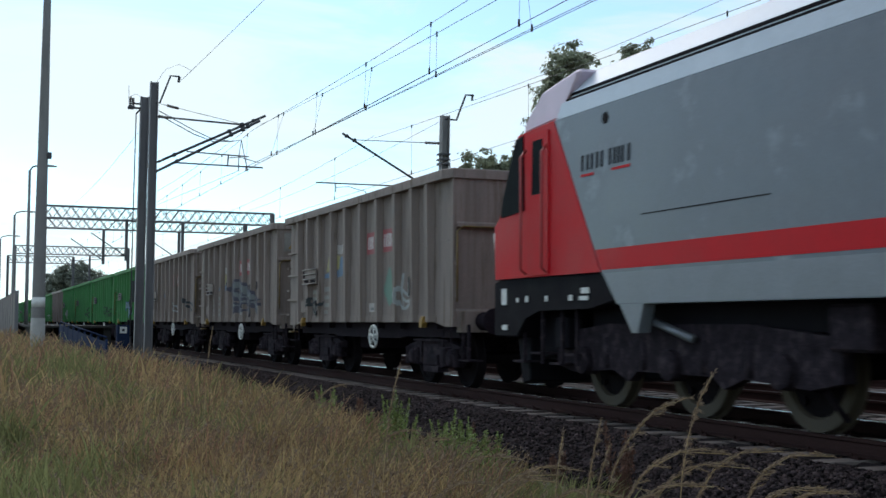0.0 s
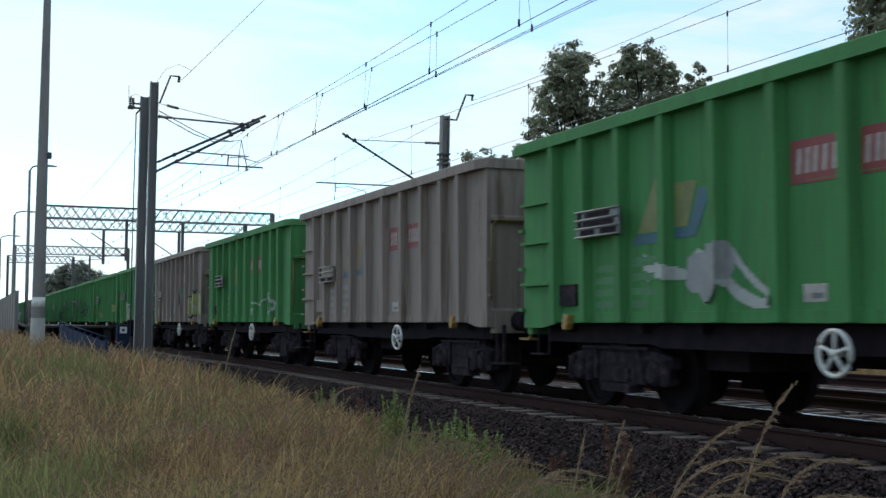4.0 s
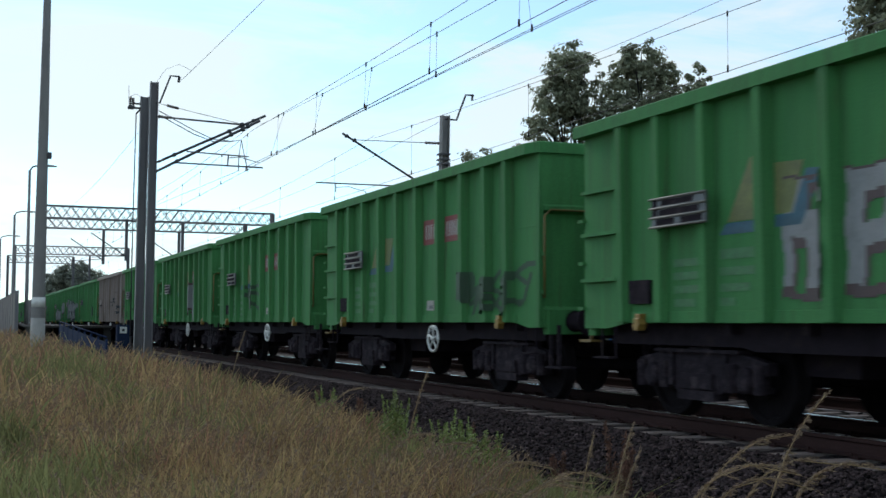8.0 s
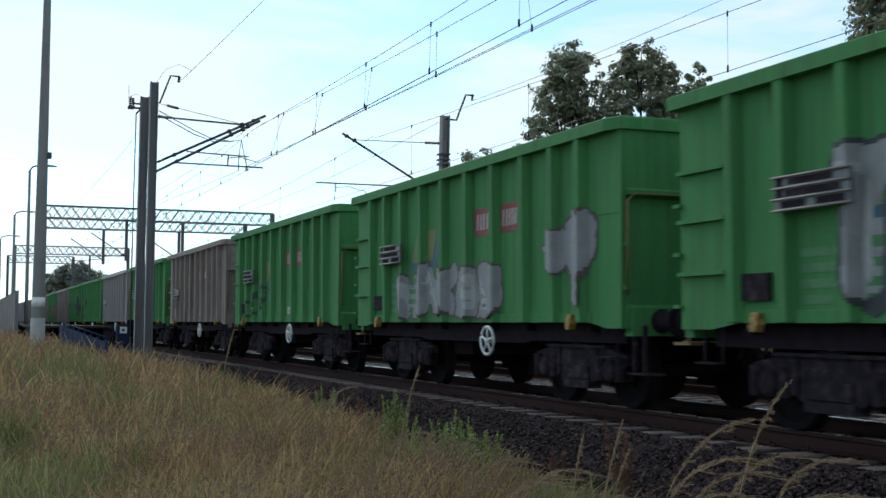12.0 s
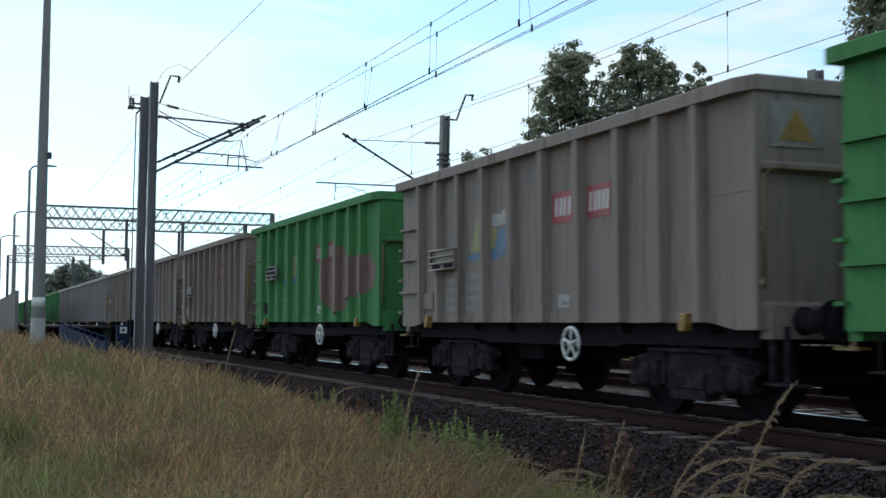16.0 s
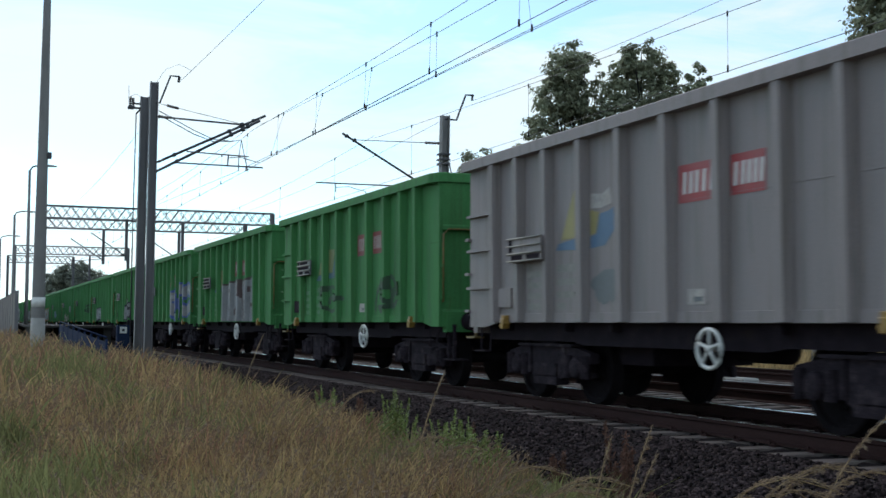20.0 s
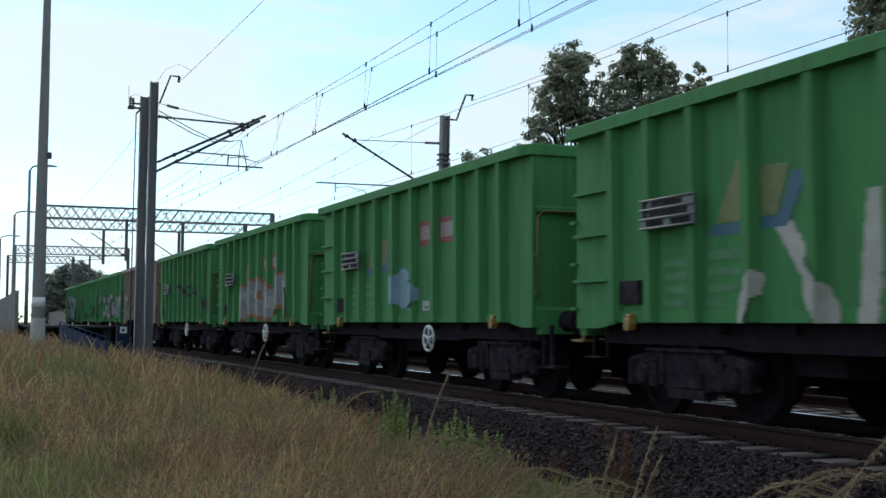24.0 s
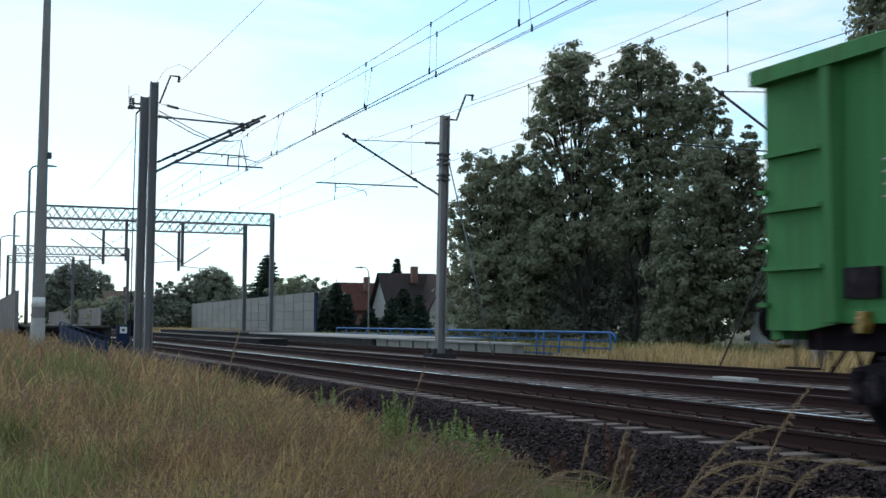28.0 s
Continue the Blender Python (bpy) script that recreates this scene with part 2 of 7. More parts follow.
def ground_height(x, y):
    """Meadow beside the line, a shallow ditch at the foot of the ballast, flat land behind."""
    x, y = np.asarray(x, float), np.asarray(y, float)
    rise = smooth01(-5, -26, x) * (1 - smooth01(-60, -110, x) * 0.5)
    meadow = -0.62 - 0.22 * smooth01(1.5, 5.2, y) + rise * (0.62 - 0.24 * smooth01(1.5, 5.0, y))
    near = meadow + 0.04 * np.sin(x * 0.9 + y) + 0.03 * np.sin(2.3 * y - 0.6 * x)
    bed = -0.62
    land = -0.42 + 0.03 * np.sin(x * 0.21) * np.cos(y * 0.3)
    z = np.where(y < 6.2, near, bed)
    z = np.where((y >= 5.4) & (y < 6.6), near + (bed - near) * smooth01(5.4, 6.6, y), z)
    return np.where(y > 18.0, bed + (land - bed) * smooth01(18.0, 19.2, y), z)


def grid_sheet(name, xs, ys, height, mat):
    gx, gy = np.meshgrid(xs, ys, indexing="ij")
    v = np.stack([gx, gy, height(gx, gy)], -1).reshape(-1, 3)
    n, m = len(xs), len(ys)
    i, j = np.meshgrid(np.arange(n - 1), np.arange(m - 1), indexing="ij")
    a = (i * m + j).ravel()
    return arrays(name, v, np.stack([a, a + m, a + m + 1, a + 1], 1), mat, True)


def spread(near, far, step, growth):
    out, d = [near], step
    while out[-1] < far:
        out.append(out[-1] + d)
        d *= growth
    return out


right = spread(6, 2500, 0.5, 1.25)
left = [-v for v in spread(60, 2500, 1.0, 1.22)][::-1]
xs = np.array(left + list(np.arange(-59.5, 6, 0.5)) + right)
ys = np.array([-v for v in spread(4, 2500, 0.5, 1.28)][::-1] + list(np.arange(-3.6, 24, 0.3)) + spread(24, 2500, 0.5, 1.2))
tagged(new("ground", grid_sheet("ground", xs, ys, ground_height, "soil")), "uneven meadow ground with dry grass beside the railway", "ground", kind="structure")

# The ballast bed: one strip under three tracks with sloping shoulders
BED = ((5.25, -0.97), (5.9, -0.66), (6.55, -0.235), (6.8, -0.205), (9.7, -0.22), (10.3, -0.30), (11.0, -0.23), (13.7, -0.23), (14.6, -0.33), (15.5, -0.25), (18.2, -0.26), (18.9, -0.62))


def bed_height(y):
    return np.interp(y, [b[0] for b in BED], [b[1] for b in BED])


bx = np.array([-700.0, -400, -250, -150, -110] + list(np.arange(-80, 8, 0.35)) + [20, 60, 150, 300, 700])
by = np.array(sorted(set(list(np.arange(5.25, 10.4, 0.13)) + [b[0] for b in BED] + list(np.arange(10.5, 18.9, 0.35)))))


def bed_relief(gx, gy):
    rng = np.random.default_rng(3)
    return bed_height(gy) + rng.normal(0, 0.012, gx.shape)


tagged(new("ballast_bed", grid_sheet("ballast_bed", bx, by, bed_relief, "ballast")), "dark crushed stone ballast bed under the tracks", "ballast", kind="structure")


def stones(name, count, x_range, y_range, size, seed, lift=0.0, crowd=1.0):
    """Loose angular stones, each a jittered cube turned at random."""
    rng = np.random.default_rng(seed)
    u = rng.random(count) ** crowd
    x = x_range[1] + (x_range[0] - x_range[1]) * u
    y = rng.uniform(*y_range, count)
    z = bed_height(y) + lift + rng.uniform(-0.01, 0.02, count)
    s = rng.uniform(*size, count)[:, None, None]
    cube = np.array([(i, j, k) for i in (-1, 1) for j in (-1, 1) for k in (-1, 1)], float) * 0.5
    v = cube[None] * (1 + rng.uniform(-0.7, 0.3, (count, 8, 3))) * s * np.array([1, 0.85, 0.62])
    a, b = rng.uniform(0, math.tau, count), rng.normal(0, 0.6, count)
    ca, sa, cb, sb = np.cos(a)[:, None], np.sin(a)[:, None], np.cos(b)[:, None], np.sin(b)[:, None]
    vx, vy, vz = v[..., 0], v[..., 1], v[..., 2]
    vy, vz = vy * cb - vz * sb, vy * sb + vz * cb
    vx, vy = vx * ca - vy * sa, vx * sa + vy * ca
    v = np.stack([vx + x[:, None], vy + y[:, None], vz + z[:, None]], -1).reshape(-1, 3)
    f = np.array([(0, 1, 3, 2), (4, 6, 7, 5), (0, 4, 5, 1), (2, 3, 7, 6), (0, 2, 6, 4), (1, 5, 7, 3)])
    faces = (np.arange(count)[:, None, None] * 8 + f[None]).reshape(-1, 4)
    return tagged(new(name, arrays(name, v, faces, "stone")), "loose grey-brown crushed stones of the track ballast", "ballast", kind="stuff")


stones("ballast_stones", 80000, (-36, -5), (5.3, 7.05), (0.02, 0.052), 11, crowd=1.3)
stones("ballast_stones", 9000, (-40, 4), (7.05, 11.4), (0.03, 0.06), 12, lift=-0.015, crowd=1.2)
stones("ballast_stones", 5000, (-44, 0), (11.4, 18.3), (0.035, 0.075), 13)

RAIL_FOOT = ((-0.07, -0.172), (0.07, -0.172), (0.07, -0.16), (0.012, -0.14), (0.01, -0.05), (0.036, -0.035), (0.036, -0.004), (-0.036, -0.004), (-0.036, -0.035), (-0.01, -0.05), (-0.012, -0.14), (-0.07, -0.16))


def sleeper_mesh():
    bm = bmesh.new()
    prism(bm, ((-0.15, -0.22), (0.15, -0.22), (0.12, 0.0), (-0.12, 0.0)), "y", -1.27, 1.27)
    for v in bm.verts:
        if abs(v.co.y) < 0.01:
            v.co.z -= 0.03
    return mesh_of("sleeper", bm, "sleeper")


def clip_mesh():
    bm = bmesh.new()
    box(bm, -0.05, 0.05, -0.11, 0.11, 0, 0.02)
    tube(bm, [(-0.04, -0.1, 0.03), (0.0, -0.13, 0.06), (0.04, -0.1, 0.03)], 0.012, 5)
    tube(bm, [(-0.04, 0.1, 0.03), (0.0, 0.13, 0.06), (0.04, 0.1, 0.03)], 0.012, 5)
    return mesh_of("rail_clip", bm, "rail")


SLEEPER, CLIP = sleeper_mesh(), clip_mesh()


def railway(y, label, head, first, count, clips, phase):
    track = thing("railway_track", label, "railway track", kind="structure")
    for side in (-0.75, 0.75):
        bm = bmesh.new()
        prism(bm, [(y + side + a, b) for a, b in RAIL_FOOT], "x", -700, 700)
        rail = part("rail", bm, "rail", track)
        # the running surface is canted towards the middle of the track
        bm, c = bmesh.new(), -0.0018 if side < 0 else 0.0018
        lo, hi = (0.002, 0.034) if side < 0 else (-0.034, 0.014)
        prism(bm, [(y + side + a, b) for a, b in ((lo, -0.0038), (hi, -0.0038), (hi, -0.0018 + c), (lo, -0.0018 - c))], "x", -700, 700)
        part("rail_head", bm, head, rail, "polished running surface" if head == "shine" else "")
    for i in range(count):
        s = part("sleeper", SLEEPER, None, track, at=pose(first - phase - 0.6 * i, y, -0.185 if y < 10 else -0.2, 0, 0, random.uniform(-0.4, 0.4)))
        if i < clips:
            for side in (-0.75, 0.75):
                part("rail_clip", CLIP, None, s, at=pose(0, side, 0.003))
    bm = bmesh.new()
    x = first - phase - 0.6 * count
    while x > -420:
        box(bm, x - 0.12, x + 0.12, y - 1.27, y + 1.27, -0.4, -0.19)
        x -= 0.6
    x = first - phase + 0.6
    while x < 120:
        box(bm, x - 0.12, x + 0.12, y - 1.27, y + 1.27, -0.4, -0.19)
        x += 0.6
    tagged(part("far_sleepers", bm, "sleeper", track), kind="stuff")
    return track


railway(TRACKS[0], "main line track with polished rails on concrete sleepers", "shine", -0.0, 120, 32, 0.56)
railway(TRACKS[1], "second main line track with worn rails", "worn", -8.0, 90, 0, 0.1)
railway(TRACKS[2], "rusty side track beside the platform", "dull", -10.0, 80, 0, 0.3)

# ---- the train ----
RIBS = (1.0, 1.8, 2.66, 3.61, 4.565, 5.535, 6.515, 7.5, 8.37, 9.1)   # rib centres from the rear end
RIB = 0.085                                                       # half width of a rib
SKIN, CREST = 1.335, 1.462                                       # panel and rib face, from the centre line
Z0, Z1 = 1.03, 3.27


def rib_mesh(paint):
    bm = bmesh.new()
    pts = ((-RIB - 0.02, 0.0), (-RIB + 0.02, -(CREST - SKIN)), (RIB - 0.02, -(CREST - SKIN)), (RIB + 0.02, 0.0))
    prism(bm, [(a, b) for a, b in pts], "z", Z0 + 0.005, Z1)
    for v in bm.verts:
        if v.co.z < Z0 + 0.1 and v.co.y < -0.01:
            v.co.y *= 0.75
    return mesh_of("side_rib", bm, paint, bevel=0.006)


def panel_mesh(paint):
    """The side sheet with its lower edge dropping at both ends, and weld seams as shallow steps."""
    bm = bmesh.new()
    low = [(0.0, 0.965), (0.55, 0.965), (1.0, Z0), (9.25, Z0), (9.65, 0.965), (BODY, 0.965)]
    prism(bm, [(x - HALF, z) for x, z in low] + [(HALF, Z1), (-HALF, Z1)], "y", -SKIN, -SKIN + 0.03)
    return mesh_of("side_wall", bm, paint)


def strip_mesh(name, paint, dims):
    bm = bmesh.new()
    box(bm, *dims)
    return mesh_of(name, bm, paint, bevel=0.004)


def wheel_mesh(r=0.46):
    bm = bmesh.new()
    for s in (-1, 1):
        lathe(bm, [(-0.075, r + 0.028), (-0.055, r + 0.028), (-0.045, r + 0.004), (0.065, r - 0.004), (0.065, r - 0.07), (0.02, r - 0.09), (0.03, 0.17), (0.09, 0.16), (0.09, 0.1)] if s > 0 else
              [(-0.09, 0.1), (-0.09, 0.16), (-0.03, 0.17), (-0.02, r - 0.09), (-0.065, r - 0.07), (-0.065, r - 0.004), (0.045, r + 0.004), (0.055, r + 0.028), (0.075, r + 0.028)], "y", (0, s * 0.75, 0), 28)
    lathe(bm, [(-1.0, 0.06), (-0.8, 0.085), (0.8, 0.085), (1.0, 0.06)], "y", (0, 0, 0), 12)
    box(bm, -0.16, -0.10, -0.80, -0.77, -0.16, -0.10)
    box(bm, 0.10, 0.16, -0.80, -0.77, 0.10, 0.16)
    return mesh_of("wheelset", bm, "wheel", smooth=False)


def frame_mesh():
    """A cast bogie side frame seen from the side."""
    bm = bmesh.new()
    prism(bm, ((-1.2, 0.52), (-1.2, 0.64), (-0.75, 0.72), (-0.35, 0.74), (0.35, 0.74), (0.75, 0.72), (1.2, 0.64), (1.2, 0.52), (0.72, 0.52), (0.42, 0.30), (-0.42, 0.30), (-0.72, 0.52)), "y", -0.06, 0.06)
    box(bm, -0.34, 0.34, -0.1, 0.09, 0.22, 0.32)
    box(bm, -0.78, 0.78, -0.12, 0.1, 0.72, 0.755)
    box(bm, -0.3, 0.3, -0.1, -0.05, 0.34, 0.5)
    for s in (-1, 1):
        box(bm, s * 0.5 - 0.04, s * 0.5 + 0.04, -0.09, -0.05, 0.36, 0.72)
    for s in (-1, 1):
        for dx in (-0.17, 0.17):
            tube(bm, [(s * 0.87 + dx * 1.35, -0.075, 0.33), (s * 0.87 + dx * 1.35, -0.075, 0.62)], 0.065, 10)
    return mesh_of("side_frame", bm, "bogie")


def axlebox_mesh():
    bm = bmesh.new()
    lathe(bm, [(-0.14, 0.1), (-0.11, 0.135), (0.1, 0.15), (0.12, 0.15)], "y", (0, 0, 0), 14)
    box(bm, -0.26, 0.26, -0.07, 0.07, -0.12, -0.06)
    return mesh_of("axle_box", bm, "bogie")


def rim_mesh(paint):
    """The top rim: a box section round the open top with cut corners."""
    def loop(inset, z):
        x, y, c = HALF + 0.05 - inset, 1.475 - inset, 0.26 - inset * 0.5
        return [(-x, -y + 0.0, z), (x - c, -y, z), (x, -y + 0.09, z), (x, y - 0.09, z), (x - c, y, z), (-x, y, z)]
    bm = bmesh.new()
    rings = [[bm.verts.new(p) for p in loop(i, z)] for i, z in ((0.0, 3.25), (0.0, 3.385), (0.02, 3.4), (0.12, 3.4), (0.13, 3.25))]
    n = len(rings[0])
    for a, b in zip(rings, rings[1:] + rings[:1]):
        for i in range(n):
            bm.faces.new((a[i], a[(i + 1) % n], b[(i + 1) % n], b[i]))
    return mesh_of("top_rim", bm, paint)


def hand_wheel_mesh():
    bm = bmesh.new()
    pts = [(0.195 * math.cos(a), 0, 0.195 * math.sin(a)) for a in np.linspace(0, math.tau, 25)]
    tube(bm, pts, 0.022, 6, False)
    for a in np.arange(5) * math.tau / 5 + 0.3:
        tube(bm, [(0, 0, 0), (0.185 * math.cos(a), 0, 0.185 * math.sin(a))], 0.017, 6)
    lathe(bm, [(-0.03, 0.035), (0.09, 0.035)], "y", (0, 0, 0), 10)
    return mesh_of("brake_hand_wheel", bm, "white", smooth=True)


def buffer_mesh():
    bm = bmesh.new()
    lathe(bm, [(0.0, 0.14), (0.04, 0.14), (0.04, 0.12), (0.32, 0.11), (0.32, 0.08), (0.45, 0.08), (0.46, 0.2), (0.49, 0.2), (0.5, 0.1)], "x", (0, 0, 0), 18)
    return mesh_of("buffer", bm, "under", smooth=False)


def hook_mesh():
    bm = bmesh.new()
    prism(bm, ((-0.045, -0.02), (0.045, -0.02), (0.075, -0.08), (0.04, -0.155), (-0.04, -0.155), (-0.07, -0.09), (-0.02, -0.08)), "y", -0.05, 0.05)
    box(bm, -0.05, 0.05, -0.03, 0.06, -0.03, 0.03)
    return mesh_of("rope_hook", bm, "yellow", bevel=0.008)


def step_mesh():
    bm = bmesh.new()
    box(bm, -0.18, 0.18, -0.06, 0.06, 0, 0.02)
    for s in (-1, 1):
        tube(bm, [(s * 0.16, 0.05, 0.0), (s * 0.16, 0.05, 0.36)], 0.014, 5)
    return mesh_of("step", bm, "under")


def shoe_mesh():
    bm = bmesh.new()
    prism(bm, ((-0.06, -0.2), (0.02, -0.22), (0.05, 0.0), (0.02, 0.22), (-0.06, 0.2), (-0.02, 0.0)), "y", -0.05, 0.05)
    box(bm, 0.02, 0.06, -0.03, 0.03, 0.0, 0.4)
    return mesh_of("brake_block", bm, "under")


def sole_mesh():
    """A channel along one side of the frame, deeper between the bogies."""
    bm = bmesh.new()
    e, m = HALF - 0.3, 1.9
    prism(bm, ((-e, 0.79), (-m - 0.25, 0.79), (-m, 0.75), (m, 0.75), (m + 0.25, 0.79), (e, 0.79), (e, 1.115), (-e, 1.115)), "y", 0.0, 0.08)
    return mesh_of("sole_bar", bm, "under")


SHARED = {"shoe": shoe_mesh(), "wheel": wheel_mesh(), "frame": frame_mesh(), "axlebox": axlebox_mesh(), "hand": hand_wheel_mesh(), "buffer": buffer_mesh(), "hook": hook_mesh(), "step": step_mesh(), "sole": sole_mesh()}
FLIP = pose(0, 0, 0, 0, 0, 180)


M["worn_white"] = material("worn_white_lettering", (0.36, 0.32, 0.30), 0.6, vary=0.3, scale=14)


def decal(name, wagon, outline, mat, side=-1, out=None, label=""):
    """A thin painted patch on the side: outline of (distance from the rear end, height)."""
    y = -((out or SKIN) + 0.004)
    bm = bmesh.new()
    prism(bm, [(x - HALF, z) for x, z in outline], "y", y - 0.002, y + 0.002)
    ob = part(name, bm, mat, wagon, label)
    return ob


def rect(x0, x1, z0, z1):
    return ((x0, z0), (x1, z0), (x1, z1), (x0, z1))


def wagon_base(paint, old, label):
    """One high-sided four-axle open wagon, its centre over the rails at the origin, running towards +X."""
    w = thing("open_wagon", label, "freight wagon", group="wagons of the train")
    rib, panel = rib_mesh(paint), panel_mesh(paint)
    part("side_wall", panel, None, w)
    part("side_wall", panel, None, w, at=FLIP)
    bm = bmesh.new()
    for r in RIBS:
        prism(bm, ((r - HALF - RIB, SKIN), (r - HALF - RIB + 0.03, CREST), (r - HALF + RIB - 0.03, CREST), (r - HALF + RIB, SKIN)), "z", Z0, Z1)
    tagged(part("off_side_ribs", bm, paint, w), kind="stuff")
    strip = strip_mesh("lower_strip", paint, (1.0 - HALF, 9.3 - HALF, -SKIN - 0.014, -SKIN - 0.0005, Z0, Z0 + 0.12))
    corner = strip_mesh("corner_post", paint, (BODY - 0.1 - HALF, BODY - HALF, -SKIN - 0.03, -SKIN - 0.0005, 0.965, Z1))
    seam = strip_mesh("weld_seam", paint, (5.95 - HALF, BODY - 0.12 - HALF, -SKIN - 0.006, -SKIN - 0.0005, 2.3, 2.315))
    part("weld_seam", seam, None, w)
    for turn in (None, FLIP):
        part("lower_strip", strip, None, w, at=turn)
        part("corner_post", corner, None, w, at=turn)
    for r in RIBS:
        part("side_rib", rib, None, w, at=pose(r - HALF, -SKIN, 0))
    for s in (-1, 1):
        bm = bmesh.new()
        x = s * HALF
        # one pressed sheet with a sill fold and a shallow crossbar
        if old < 2 and paint in ("green", "grey") and s > 0:
            # the lower part lies back behind a lip
            fold = ((-0.2, 0.965), (0.025, 0.965), (0.025, 1.2), (-0.05, 1.24), (-0.05, 2.46), (0.02, 2.5), (0.02, 2.55), (0.0, 2.58), (0.0, Z1), (-0.2, Z1))
        else:
            fold = ((-0.05, 0.965), (0.025, 0.965), (0.025, 1.28), (0.0, 1.31), (0.0, 2.5), (0.03, 2.52), (0.03, 2.56), (0.0, 2.58), (0.0, Z1), (-0.05, Z1))
        low = [bm.verts.new((x + s * a, -SKIN + 0.03, b)) for a, b in fold]
        top = [bm.verts.new((x + s * a, SKIN - 0.03, b)) for a, b in fold]
        bm.faces.new(low)
        bm.faces.new(top[::-1])
        for i in range(len(fold)):
            j = (i + 1) % len(fold)
            bm.faces.new((low[i], top[i], top[j], low[j]))
        part("end_wall", bm, paint, w)
        boxed("buffer_beam", (min(x - s * 0.1, x + s * 0.06), max(x - s * 0.1, x + s * 0.06), -1.25, 1.25, 0.88, 1.2), paint, w)
        for y in (-0.875, 0.875):
            part("buffer", SHARED["buffer"], None, w, at=pose(x + s * 0.03, y, 1.05, 0, 0, 0 if s > 0 else 180))
        bm = bmesh.new()
        prism(bm, ((0.0, 0.96), (0.3, 0.98), (0.40, 1.04), (0.36, 1.12), (0.28, 1.06), (0.0, 1.1)), "y", -0.03, 0.03)
        tube(bm, [(0.25, 0, 1.0), (0.36, 0.02, 0.8), (0.3, 0, 0.62)], 0.025, 6)
        part("coupling_hook", bm, "under", w, at=pose(x, 0, 0, 0, 0, 0 if s > 0 else 180))
        bm = bmesh.new()
        tube(bm, [(0, 0.3, 0.95), (0.2, 0.33, 0.7), (0.38, 0.3, 0.55), (0.42, 0.28, 0.75)], 0.022, 6)
        part("brake_hose", bm, "under", w, at=pose(x, 0, 0, 0, 0, 0 if s > 0 else 180))
    part("top_rim", rim_mesh(paint), None, w)
    boxed("floor", (-HALF + 0.05, HALF - 0.05, -SKIN + 0.03, SKIN - 0.03, 1.12, 1.2), "under", w)
    # a spine with six cross members, and the two sole bars hung under their ends
    bm = bmesh.new()
    half = [(-HALF + 0.1, 0.22)] + [(x + dx, y) for x in (-4.0, -2.2, -1.0, 1.0, 2.2, 4.0) for dx, y in ((-0.06, 0.22), (-0.06, 1.24), (0.06, 1.24), (0.06, 0.22))] + [(HALF - 0.1, 0.22)]
    prism(bm, half + [(x, -y) for x, y in half[::-1]], "z", 0.92, 1.115)
    part("underframe", bm, "under", w)
    for y in (-1.12, 1.04):
        part("sole_bar", SHARED["sole"], None, w, at=pose(0, y, 0))
    boxed("brake_box", (-1.7, -0.9, -0.7, 0.7, 0.52, 0.93), "under", w)
    bm = bmesh.new()
    lathe(bm, [(-0.5, 0.05), (-0.46, 0.16), (0.46, 0.16), (0.5, 0.05)], "x", (-0.3, 0.45, 0.72), 14)
    part("air_tank", bm, "under", w, smooth=True)
    for x in (2.02 - HALF, 8.42 - HALF):
        bogie = thing("bogie", "", "")
        bogie.parent = w
        bogie.location = (x, 0, 0)
        for y in (-1.0, 1.0):
            part("side_frame", SHARED["frame"], None, bogie, at=pose(0, y, 0, 0, 0, 0 if y < 0 else 180))
        boxed("bolster", (-0.2, 0.2, -1.05, 1.05, 0.55, 0.78), "bogie", bogie)
        for dx in (-0.87, 0.87):
            part("wheelset", SHARED["wheel"], None, bogie, at=pose(dx, 0, 0.46))
            for y in (-0.75,):
                part("brake_block", SHARED["shoe"], None, bogie, at=pose(dx + (0.53 if dx < 0 else -0.53), y, 0.46, 0, 0, 0 if dx < 0 else 180))
            for y in (-1.0, 1.0):
                part("axle_box", SHARED["axlebox"], None, bogie, at=pose(dx, y, 0.46, 0, 0, 0 if y < 0 else 180))
    part("brake_hand_wheel", SHARED["hand"], None, w, "pale hand wheel of the brake", at=pose(6.36 - HALF, -1.42, 0.775, 0, 0, 3))
    for x, y, turn in ((1.38, -1.4, 0), (8.86, -1.4, 0), (1.38, 1.4, 180), (8.86, 1.4, 180)):
        part("rope_hook", SHARED["hook"], None, w, "yellow rope hook", at=pose(x - HALF, y, 1.1, 0, 0, turn))
    for x in (0.55, 9.7):
        part("step", SHARED["step"], None, w, at=pose(x - HALF, -1.36, 0.62))
    # ladder rungs on the rear bay, with ends past the corner
    for z in (1.53, 2.07, 2.58):
        bm = bmesh.new()
        box(bm, 0.02 - HALF, 0.86 - HALF, -SKIN - 0.07, -SKIN + 0.01, z - 0.02, z + 0.02)
        box(bm, -0.09 - HALF, 0.04 - HALF, -SKIN - 0.05, -SKIN + 0.16, z - 0.35, z - 0.31)
        part("ladder_rung", bm, paint, w)
    # a framed plate over two ribs: pale rods above a row of dark slots
    px0, px1, pz0, pz1 = (1.80, 2.82, 2.03, 2.35) if paint == "green" else (1.70, 2.70, 1.83, 2.15)
    plate = boxed("lattice_plate", (px0 - HALF, px1 - HALF, -CREST - 0.03, -CREST + 0.0, pz0, pz1), "plate" if paint == "green" else paint, w, "grey plate crossed by pale rods")
